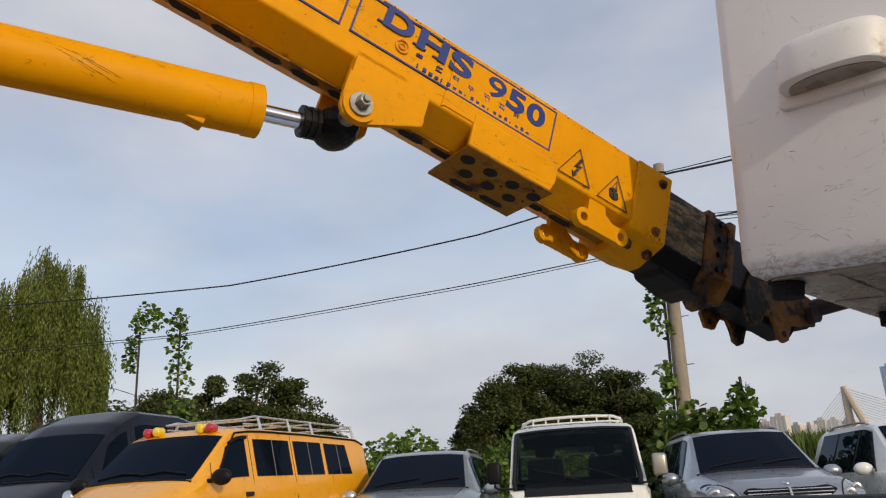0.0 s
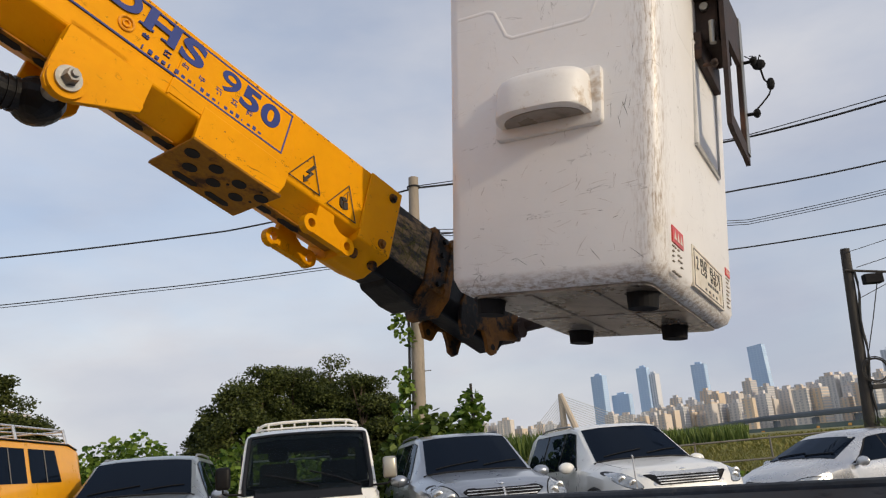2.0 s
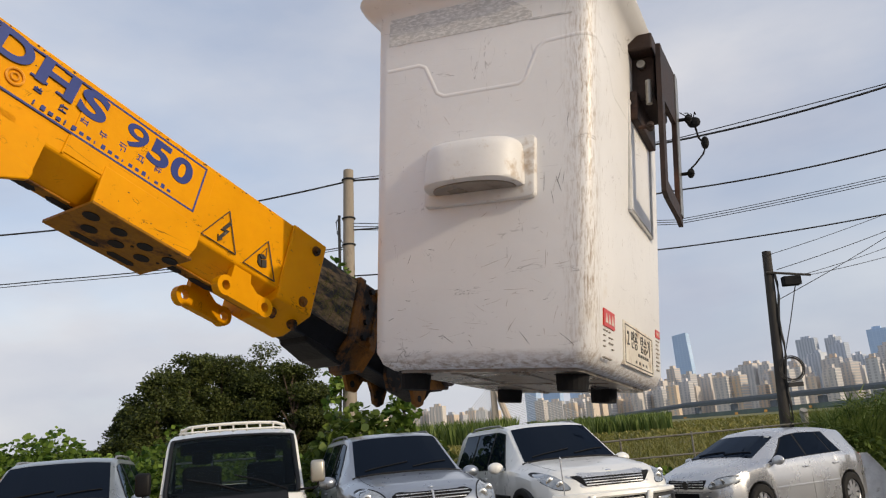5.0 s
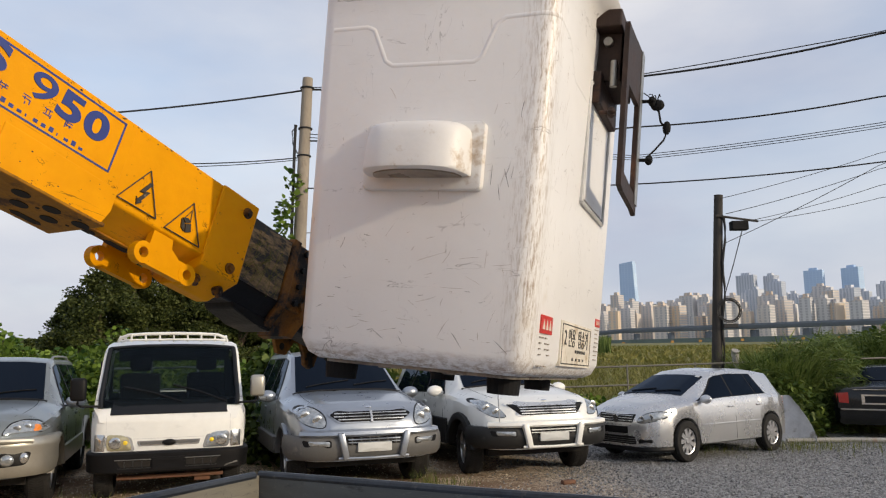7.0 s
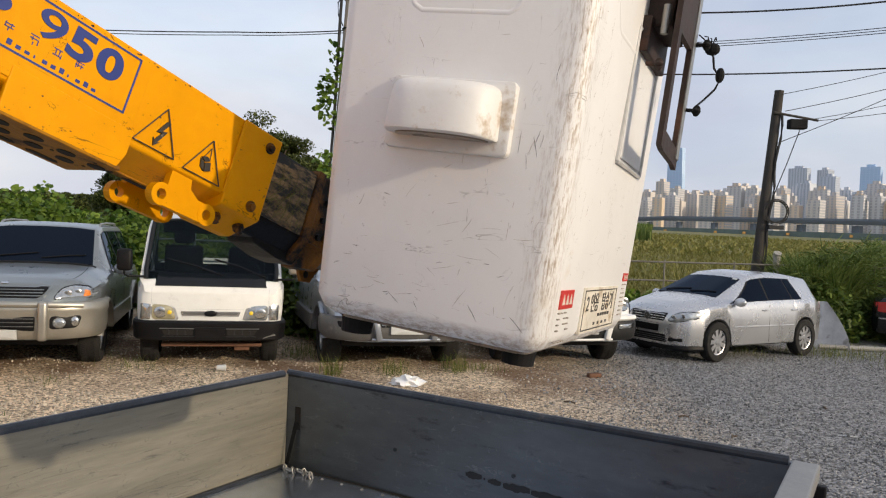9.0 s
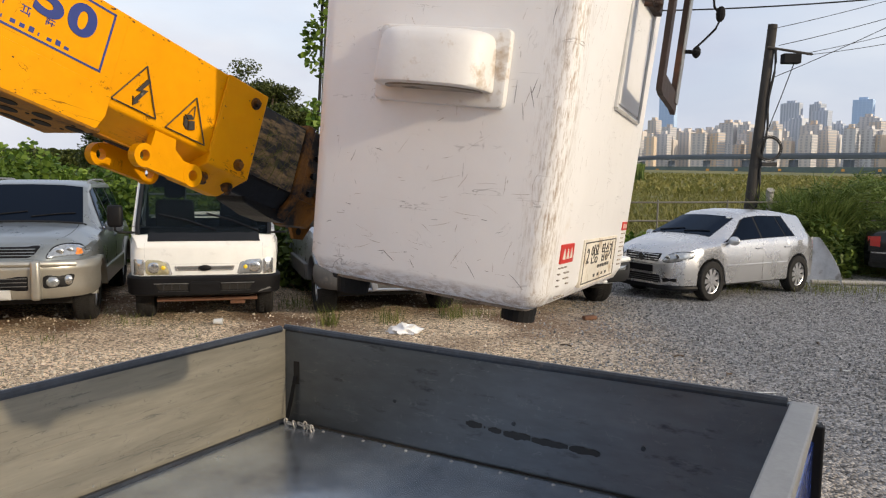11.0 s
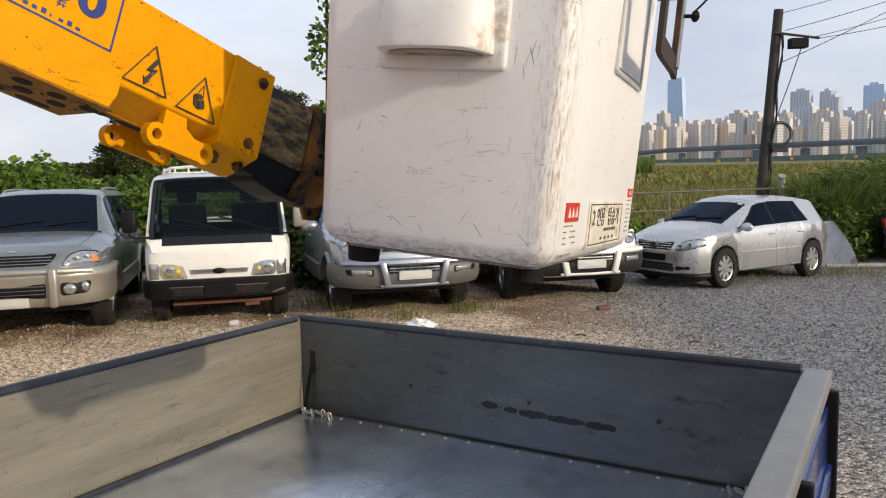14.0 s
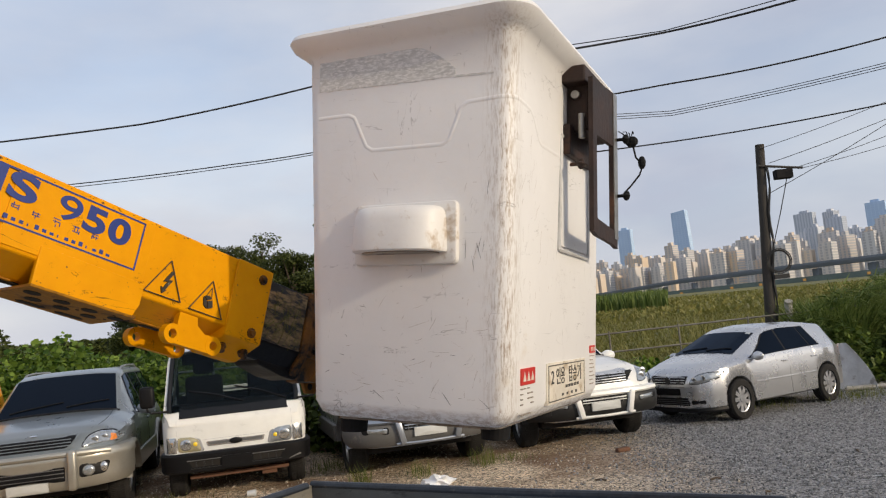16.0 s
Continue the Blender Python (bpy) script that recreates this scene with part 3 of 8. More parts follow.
def frame_of(o, x, z):
    """A pose from an origin, an x axis and a rough z axis."""
    x = Vector(x).normalized()
    y = Vector(z).cross(x).normalized()
    z = x.cross(y)
    return Matrix.Translation(o) @ Matrix((x, y, z)).transposed().to_4x4()


def rise(y):
    """The field climbs gently away from the lot."""
    return 0.0 if y < 24 else 0.019 * (min(y, 480) - 24)


rng = random.Random(7)

# ---------------------------------------------------------------- ground
bm = B()
xs = sorted({-2600, -900, -300, -120, -60, *range(-30, 31, 2), 60, 120, 300, 900, 2600})
ys = sorted({-400, -60, -20, *range(-8, 31, 2), 45, 80, 200, 480, 600, 1600, 3800})
grid = [[bm.verts.new((x, y, 0.02 * noise.noise((x * 0.3, y * 0.3, 0)) if abs(x) < 28 and -7 < y < 23 else rise(y))) for x in xs] for y in ys]
for i in range(len(ys) - 1):
    for j in range(len(xs) - 1):
        bm.faces.new((grid[i][j], grid[i][j + 1], grid[i + 1][j + 1], grid[i + 1][j]))
solo("ground", bm, GROUND, "grey and tan gravel lot with soil patches and a grass field beyond", "ground", kind="structure", smooth=True)


def loose_gravel(n, x0, x1):
    bm = B()
    for _ in range(n):
        y = 5.0 + 9.5 * rng.random() ** 1.2
        x = rng.uniform(x0, x1) + rng.gauss(0, 0.5)
        if x < 2.0 and y > 8.2 and rng.random() < 0.7:
            continue
        s = rng.uniform(0.008, 0.020) * (1.6 if rng.random() < 0.05 else 1)
        z = 0.02 * noise.noise((x * 0.3, y * 0.3, 0))
        m = Matrix.Translation((x, y, z + s * 0.25)) @ Euler((rng.random() * 6, rng.random() * 6, rng.random() * 6)).to_matrix().to_4x4() @ Matrix.Diagonal((s, s * 0.8, s * 0.6, 1))
        co = [m @ Vector(p) for p in ((1, 0, 0), (-1, 0, 0), (0, 1, 0), (0, -1, 0), (0, 0, 1), (0, 0, -1))]
        v = [bm.verts.new(c) for c in co]
        for f in ((0, 2, 4), (2, 1, 4), (1, 3, 4), (3, 0, 4), (2, 0, 5), (1, 2, 5), (3, 1, 5), (0, 3, 5)):
            bm.faces.new([v[k] for k in f])
    return bm


solo("loose_gravel", loose_gravel(24000, -7.5, 1.8), TANGRAVEL, "loose pale tan stones on the lot", "gravel", kind="stuff")
solo("loose_gravel", loose_gravel(26000, 1.2, 9.5), GRAVEL, "loose grey crushed stones on the lot", "gravel", kind="stuff")

# ---------------------------------------------------------------- boom of the aerial lift
K = 0.88
AZ, SL, KB = radians(-31.59), radians(-18.66), 0.765
AX = Vector((-math.sin(AZ) * math.cos(SL), math.cos(AZ) * math.cos(SL), math.sin(SL)))
BOOM = frame_of((-0.359, 2.123, 2.156), AX, (0, 0, 1)) @ Matrix.Rotation(radians(1.11), 4, "X") @ Matrix.Scale(KB, 4)
# local: x along the boom towards the basket, -y is the side that faces east, z up; end of the yellow box at x = -0.09


def section(y0, y1, top, low, deep, cut):
    """Box section with chamfered lower edges."""
    return [(y0, top), (y0, low), (y0 + cut, deep), (y1 - cut, deep), (y1, low), (y1, top)]


def eye_plate(bm, x, z, r, hole, y0, y1, n=20):
    """A ring of plate round a pin hole."""
    c = [(math.cos(math.tau * k / n), math.sin(math.tau * k / n)) for k in range(n)]
    for k in range(n):
        (a, b), (u, v) = c[k], c[(k + 1) % n]
        prism(bm, [(x + r * a, z + r * b), (x + r * u, z + r * v), (x + hole * u, z + hole * v), (x + hole * a, z + hole * b)], 1, y0, y1)


def build_boom():
    top = thing("boom_lift_arm", "yellow telescopic aerial lift boom, scuffed and rusting at edges", "boom lift", BOOM)
    W2 = 0.285
    bm = B()
    prism(bm, section(0, W2, -0.012, -0.280, -0.335, 0.120), 0, -3.1, -0.10, 0.007)
    body = part("boom_box", bm, YELLOW, top, "yellow painted steel box section")
    # end collar of thicker plate with bolts
    bm = B()
    prism(bm, section(-0.009, W2 + 0.009, -0.010, -0.314, -0.378, 0.125), 0, -0.272, -0.092, 0.006)
    collar = part("end_collar", bm, YELLOW, top)
    for x, z in ((-0.143, -0.058), (-0.150, -0.279)):
        bm = B()
        rod(bm, (x, -0.006, z), (x, -0.014, z), 0.020)
        rod(bm, (x, -0.012, z), (x, -0.026, z), 0.012, seg=6)
        part("bolt", bm, RUST, collar)
    for x in (-0.235, -0.125):
        bm = B()
        rod(bm, (x, 0.055, -0.338), (x, 0.043, -0.356), 0.020)
        rod(bm, (x, 0.046, -0.352), (x, 0.034, -0.371), 0.012, seg=6)
        part("bolt", bm, RUST, collar)
    # side doubler between the cylinder gusset and the stiffener, weld seams
    bm = B()
    prism(bm, [(-1.14, -0.030), (-0.652, -0.030), (-0.652, -0.270), (-1.14, -0.270)], 1, -0.0045, 0.002, 0.002)
    part("doubler", bm, YELLOW, top)
    for x, y, z in ((-0.274, -0.006, -0.016), (-1.142, -0.003, -0.215)):
        bm = B()
        tube(bm, [(x, y, z), (x, y, -0.276)], 0.004, 6)
        part("weld_seam", bm, YELLOW, top)
    # stiffener under the side: its skirt hides the chamfer, perforated plate beneath
    bm = B()
    prism(bm, [(-1.015, -0.235), (-1.010, -0.362), (-0.660, -0.362), (-0.642, -0.315), (-0.642, -0.240)], 1, -0.008, 0.012, 0.004)
    part("stiffener", bm, YELLOW, top)
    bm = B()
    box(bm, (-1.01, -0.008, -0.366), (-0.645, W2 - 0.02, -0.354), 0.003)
    pl = part("bottom_plate", bm, DIRTYSHADEYELLOW, top, "dirty perforated bottom plate with shade in its colour")
    for i in range(4):
        for y in (0.065, 0.145):
            x = -0.965 + i * 0.097 + (0.045 if y > 0.1 else 0)
            if x > -0.66:
                continue
            bm = B()
            rod(bm, (x, y, -0.3645), (x, y, -0.3680), 0.026, seg=20)
            part("hole", bm, HOLE, pl)
    for x, y in ((-0.79, 0.105), (-0.70, 0.03), (-0.68, 0.12)):
        bm = B()
        rod(bm, (x, y, -0.3645), (x, y, -0.3675), 0.006, seg=8)
        part("hole", bm, HOLE, pl)
    # strips below the box: dirt and painted-in shade together
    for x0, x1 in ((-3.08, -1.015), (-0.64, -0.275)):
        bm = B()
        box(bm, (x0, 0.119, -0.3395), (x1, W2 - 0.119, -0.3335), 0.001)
        part("underside", bm, DIRTYSHADEYELLOW, top, "grimy brownish underside of the box section, shade in its colour")
    for i in range(19):
        x = -2.95 + i * 0.135
        bm = B()
        prism(bm, [(x, 0.135), (x + 0.075, 0.135), (x + 0.09, 0.152), (x + 0.075, 0.169), (x, 0.169), (x - 0.015, 0.152)] if not -0.99 < x < -0.73 else [(x, 0.205), (x + 0.075, 0.205), (x + 0.09, 0.222), (x + 0.075, 0.239), (x, 0.239), (x - 0.015, 0.222)], 2, -0.3675 if -0.99 < x < -0.73 else -0.3410, -0.3335)
        part("slot", bm, HOLE, body)
    # cylinder gussets and pin
    outline = [(-1.478, -0.350), (-1.462, -0.368), (-1.317, -0.366), (-1.206, -0.376), (-1.196, -0.392), (-1.200, -0.415), (-1.370, -0.505), (-1.395, -0.518), (-1.425, -0.521), (-1.455, -0.512), (-1.472, -0.488), (-1.476, -0.44)]
    for y in (-0.034,):
        bm = B()
        prism(bm, outline, 1, y, y + 0.022, 0.005)
        prism(bm, [(-1.47, -0.29), (-1.20, -0.29), (-1.20, -0.385), (-1.47, -0.375)], 1, y + 0.004, y + 0.03, 0.002)
        part("gusset", bm, YELLOW, top)
    for y in (0.0, W2 - 0.035):
        bm = B()
        prism(bm, [(-1.47, -0.25), (-1.28, -0.25), (-1.28, -0.36), (-1.31, -0.40), (-1.47, -0.40)], 1, y, y + 0.03, 0.004)
        part("gusset_root", bm, YELLOW, top)
    bm = B()
    rod(bm, (-1.416, -0.030, -0.465), (-1.416, -0.046, -0.465), 0.056, seg=28)
    part("boss_ring", bm, YELLOW, top)
    bm = B()
    rod(bm, (-1.416, -0.044, -0.465), (-1.416, -0.056, -0.465), 0.038, seg=24)
    rod(bm, (-1.416, -0.055, -0.465), (-1.416, -0.088, -0.465), 0.024, 0.020, seg=6)
    rod(bm, (-1.416, -0.085, -0.465), (-1.416, -0.098, -0.465), 0.013, 0.010, seg=14)
    rod(bm, (-1.416, -0.02, -0.465), (-1.416, W2 - 0.06, -0.465), 0.03, seg=20)
    part("pin", bm, STEEL, top, "greasy steel pivot pin")
    # small hand slot on the side, in the dirty and shade-darkened yellow
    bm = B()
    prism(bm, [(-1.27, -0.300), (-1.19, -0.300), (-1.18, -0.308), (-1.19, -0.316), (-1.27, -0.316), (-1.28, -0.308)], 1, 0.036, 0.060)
    part("slot", bm, DIRTYSHADEYELLOW, top)
    # two pairs of lugs near the end, one on each flank
    for y in (0.006, 0.222):
        bm = B()
        for x in (-0.482, -0.300):
            eye_plate(bm, x, -0.369, 0.036, 0.017, y, y + 0.032)
        prism(bm, [(-0.462, -0.337), (-0.320, -0.337), (-0.320, -0.401), (-0.462, -0.401)], 1, y + 0.001, y + 0.031)
        prism(bm, [(-0.470, -0.285), (-0.392, -0.285), (-0.385, -0.315), (-0.345, -0.338), (-0.470, -0.338)], 1, y + 0.002, y + 0.030)
        bmesh.ops.remove_doubles(bm, verts=bm.verts, dist=0.0008)
        part("lug", bm, YELLOW, top)
    # lift cylinder
    end = Vector((-1.416, 0.14, -0.465))
    axis = Vector((-1, 0.012, -0.315)).normalized()
    bm = B()
    rod(bm, end + axis * 0.03, end + axis * 0.12, 0.045, seg=20)
    ellipsoid(bm, end, (0.075, 0.10, 0.066))
    for k in range(3):
        rod(bm, end + axis * (0.062 + 0.022 * k), end + axis * (0.074 + 0.022 * k), 0.052, seg=20)
    part("rod_eye", bm, BLACK_STEEL, top)
    bm = B()
    rod(bm, end + axis * 0.08, end + axis * 0.40, 0.027, seg=24)
    part("piston_rod", bm, CHROME, top, "polished chrome piston rod", smooth=True)
    bm = B()
    rod(bm, end + axis * 0.26, end + axis * 1.9, 0.080, seg=32)
    rod(bm, end + axis * 0.252, end + axis * 0.292, 0.083, seg=32)
    box(bm, tuple(end + axis * 0.42 + Vector((-0.03, -0.03, -0.088))), tuple(end + axis * 0.42 + Vector((0.03, 0.03, -0.05))), 0.006)
    part("cylinder", bm, YELLOW, top, "yellow hydraulic lift cylinder", smooth=True)
    # inner extension with a scraped face
    bm = B()
    prism(bm, section(0.030, 0.255, -0.028, -0.285, -0.352, 0.045), 0, -0.105, 0.20, 0.006)
    part("extension", bm, BLACK_STEEL, top, "greasy black inner boom section")
    bm = B()
    box(bm, (-0.085, 0.0265, -0.278), (0.15, 0.0315, -0.036))
    part("scuffed_face", bm, SCUFFED, top, "scraped tan wear face")
    bm = B()
    prism(bm, section(0.018, 0.267, -0.012, -0.295, -0.375, 0.05), 0, 0.155, 0.195, 0.004)
    prism(bm, section(0.018, 0.267, -0.006, -0.290, -0.372, 0.05), 0, 0.285, 0.325, 0.004)
    box(bm, (0.19, 0.026, -0.285), (0.29, 0.045, -0.020), 0.003)
    fl = part("flange", bm, RUST, top, "rust-streaked steel collar")
    for z in (-0.045, -0.115, -0.185, -0.255):
        bm = B()
        rod(bm, (0.24, 0.027, z), (0.24, 0.012, z), 0.013, seg=6)
        part("bolt", bm, BLACK_STEEL, fl)
    for z in (-0.04, -0.25):
        bm = B()
        rod(bm, (0.283, 0.03, z), (0.283, 0.010, z), 0.018, seg=10)
        part("bolt", bm, RUST, fl)
    bm = B()
    prism(bm, section(0.048, 0.237, -0.045, -0.265, -0.325, 0.04), 0, 0.31, 0.80, 0.006)
    prism(bm, [(-0.03, -0.345), (0.20, -0.345), (0.22, -0.360), (0.20, -0.387), (0.11, -0.387), (-0.01, -0.368)], 1, 0.07, 0.22, 0.008)
    part("extension", bm, BLACK_STEEL, top, "greasy black inner boom section")
    # tip bracket: a cheek plate on each flank with ears for pins
    for y, ear in ((0.036, 0.689), (0.226, 0.640)):
        bm = B()
        prism(bm, [(0.46, -0.14), (0.74, -0.11), (0.86, -0.12), (0.905, -0.165), (0.90, -0.24), (0.83, -0.265), (ear + 0.040, -0.30), (ear + 0.036, -0.375), (ear + 0.008, -0.397), (ear - 0.030, -0.390), (ear - 0.045, -0.345), (ear - 0.08, -0.305), (ear - 0.13, -0.315), (ear - 0.155, -0.385), (ear - 0.21, -0.395), (ear - 0.25, -0.34), (0.43, -0.25)], 1, y, y + 0.02, 0.004)
        br2 = part("tip_bracket", bm, RUST, top, "orange and rust-brown basket bracket")
        for x, z, r in ((ear, -0.359, 0.015), (ear - 0.195, -0.36, 0.015), (0.60, -0.20, 0.010), (0.66, -0.17, 0.010), (0.72, -0.23, 0.010), (0.56, -0.26, 0.010), (0.855, -0.20, 0.018)):
            bm = B()
            rod(bm, (x, y - 0.001, z), (x, y + 0.021, z), r, seg=14)
            part("hole", bm, HOLE, br2)
    bm = B()
    rod(bm, (0.855, 0.01, -0.20), (0.855, 0.27, -0.20), 0.028)
    rod(bm, (0.855, 0.0, -0.20), (0.855, 0.03, -0.20), 0.040, seg=18)
    box(bm, (0.60, 0.06, -0.25), (0.90, 0.225, -0.10), 0.015)
    part("pivot_block", bm, RUSTDARK, top)
    # chipped paint down to rust, thickest along the top edge and the seams
    def chip(bm, x, y, z, r):
        k = rng.randint(5, 8)
        wide = rng.uniform(1.0, 2.6)
        bm.faces.new([bm.verts.new((x + wide * r * math.cos(math.tau * i / k) * rng.uniform(0.5, 1), y, z + r * math.sin(math.tau * i / k) * rng.uniform(0.5, 1))) for i in range(k)])
    bm = B()
    for _ in range(60):
        chip(bm, rng.uniform(-2.6, -0.30), -0.0006, -0.019 - 0.010 * rng.random() ** 2, rng.uniform(0.0008, 0.0035))
    for _ in range(26):
        chip(bm, rng.uniform(-2.6, -1.16), -0.0006, rng.uniform(-0.262, -0.03), 0.0005 + 0.0035 * rng.random() ** 3)
    for _ in range(18):
        chip(bm, rng.uniform(-0.62, -0.29), -0.0006, rng.choice((rng.uniform(-0.27, -0.03), rng.uniform(-0.272, -0.255))), 0.0005 + 0.003 * rng.random() ** 3)
    for _ in range(12):
        chip(bm, rng.choice((rng.uniform(-0.263, -0.255), rng.uniform(-0.112, -0.100), rng.uniform(-0.26, -0.10))), -0.0096, rng.uniform(-0.295, -0.022), rng.uniform(0.0008, 0.0034))
    for _ in range(20):
        chip(bm, rng.uniform(-1.0, -0.66), -0.0086, rng.choice((rng.uniform(-0.356, -0.345), rng.uniform(-0.35, -0.25))), rng.uniform(0.0006, 0.0028))
    tagged(part("chipped_paint", bm, RUSTDARK, top, "rusty paint chips"), "rusty paint chips", kind="stuff")
    # straw caught on the greasy sliding face
    bm = B()
    for _ in range(70):
        x, z, a = rng.uniform(-0.07, 0.13), rng.uniform(-0.25, -0.09), rng.gauss(1.2, 0.6)
        d = Vector((math.cos(a), 0, math.sin(a))) * rng.uniform(0.015, 0.05)
        p = Vector((x, 0.0255, z))
        tube(bm, [p - d, p + Vector((rng.gauss(0, 0.003), -0.002, rng.gauss(0, 0.003))), p + d], 0.0007, 4)
    tagged(part("straw", bm, FIELD, top, "dry straw stuck in grease"), "dry straw stuck in grease", kind="stuff")

    # decals: two framed panels, lettering, warning triangles
    def face(x, z, turn=0.0, depth=0.0062):
        return pose(x, -depth, z, 90, -turn, 0)
    for x0, x1 in ((-1.518, -0.693), (-2.6, -1.552)):
        bm = B()
        t = 0.006
        for lo, hi in (((x0, -0.034 - t), (x1, -0.034)), ((x0, -0.208), (x1, -0.208 + t)), ((x0, -0.208), (x0 + t, -0.034)), ((x1 - t, -0.208), (x1, -0.034))):
            box(bm, (lo[0], -0.0058, lo[1]), (hi[0], 0.001, hi[1]))
        part("decal_frame", bm, BLUE, top, "thin blue frame line")
    letters = ((-1.432, "D", 0.112), (-1.300, "H", 0.118), (-1.162, "S", 0.092), (-1.005, "9", 0.078), (-0.914, "5", 0.078), (-0.822, "0", 0.082))
    for x, ch, wide in letters:
        lettering("letter", ch, 0.116, face(x, -0.110 - 0.030 * (x + 1.432) / 0.7, -2.0), BLUE, top, wide, 0.0042 if ch in "DHS50" else 0.001)
    for x, wide, up in ((-1.444, 0.050, 0), (-1.444, 0.050, 1), (-1.306, 0.052, 0), (-1.306, 0.052, 1), (-1.226, 0.052, 0), (-1.226, 0.052, 1)):
        bm = B()
        z = -0.111 - 0.030 * (x + 1.432) / 0.7 + 0.077 * up
        box(bm, (x, -0.0068, z), (x + wide, 0.001, z + 0.006))
        part("serif", bm, BLUE, top)
    lettering("letter", "8", 0.116, face(-1.70, -0.125), BLUE, top, 0.08, 0.003)
    # unreadable small script as strokes: a row of blocks, a row of short bars
    for i in range(7):
        x = -1.268 + i * 0.066 - (0.015 if i == 0 else 0)
        z = -0.150 - 0.0010 * i
        bm = B()
        strokes = [(0.002, 0.026, v, v + 0.0027) for v in rng.sample((0.0, 0.008, 0.016, 0.025), 2)] + [(u, u + 0.0027, v, v + rng.uniform(0.008, 0.018)) for u, v in rng.sample(((0.003, 0.008), (0.012, 0.0), (0.018, 0.010), (0.024, 0.004), (0.008, 0.012)), 3)]
        for u0, u1, v0, v1 in strokes:
            box(bm, (x + u0, -0.0058, z - 0.010 + v0), (x + u1, 0.001, z - 0.010 + v1))
        part("script_bar", bm, BLUE, top)
    for i in range(20):
        x = -1.268 + i * 0.0243
        bm = B()
        box(bm, (x, -0.0058, -0.194), (x + (0.013 if i % 4 else 0.004), 0.001, -0.1935 + rng.choice((0.008, 0.010, 0.014))))
        part("script_bar", bm, BLUE, top)
    bm = B()
    cx, cz = -1.335, -0.150
    tube(bm, [(cx + 0.024 * math.cos(a), -0.004, cz + 0.024 * math.sin(a)) for a in np.linspace(0, math.tau, 20, endpoint=False)], 0.004, 6, True)
    tube(bm, [(cx + 0.011 * math.cos(a), -0.004, cz + 0.011 * math.sin(a)) for a in np.linspace(0, math.tau, 12, endpoint=False)], 0.003, 6, True)
    part("emblem", bm, FAINT, top, "faded round gear emblem")
    for k, (x, zt, zb) in enumerate(((-0.561, -0.124, -0.258), (-0.370, -0.138, -0.267))):
        tri = [(x - 0.080, zb), (x + 0.072, zb), (x, zt)]
        bm = B()
        y = -0.0055
        for j in range(3):
            (u, v), (g, h) = tri[j], tri[(j + 1) % 3]
            tube(bm, [(u, y, v), (g, y, h)], 0.0021, 6)
        w = part("warning_triangle", bm, DECAL, top, "black outlined warning triangle sticker")
        bm = B()
        if k == 0:
            mid = (zt + zb) / 2 - 0.018
            bolt = [(0.012, 0.048), (-0.012, 0.005), (0.006, 0.008), (-0.012, -0.022), (-0.018, -0.015), (-0.010, -0.040), (0.008, -0.022), (0.0, -0.024), (0.024, 0.018), (0.006, 0.014), (0.026, 0.048)]
            prism(bm, [(x + u, mid + v) for u, v in bolt], 1, -0.0062, 0.001)
        else:
            # a slung crate, three faces with gaps between them, and its sling
            for poly in ([(-0.024, 0.064), (-0.004, 0.072), (0.012, 0.062), (-0.008, 0.053)], [(-0.026, 0.059), (-0.011, 0.050), (-0.004, 0.022), (-0.020, 0.032)], [(-0.006, 0.050), (0.014, 0.058), (0.022, 0.032), (0.0, 0.022)]):
                prism(bm, [(x + u, zb + v) for u, v in poly], 1, -0.0062, 0.001)
            for u in (-0.016, 0.010):
                tube(bm, [(x + u, -0.004, zb + 0.066), (x + 0.004, -0.004, zb + 0.104)], 0.0014, 5)
        part("pictogram", bm, DECAL, w)
    return top


boom = build_boom()

# ---------------------------------------------------------------- basket
RB = Matrix.Rotation(radians(-23.25), 4, "Z") @ Matrix.Rotation(radians(5.68), 4, "Y") @ Matrix.Rotation(radians(-1.97), 4, "X")
BASKET = Matrix.Translation((-0.258, 1.722, 1.78)) @ RB @ Matrix.Scale(K, 4)


def rounded_rect(w0, w1, d0, d1, r, n=6):
    pts = []
    for cx, cy, a in ((w1 - r, d0 + r, -90), (w1 - r, d1 - r, 0), (w0 + r, d1 - r, 90), (w0 + r, d0 + r, 180)):
        for k in range(n + 1):
            t = radians(a + 90 * k / n)
            pts.append((cx + r * math.cos(t), cy + r * math.sin(t)))
    return pts


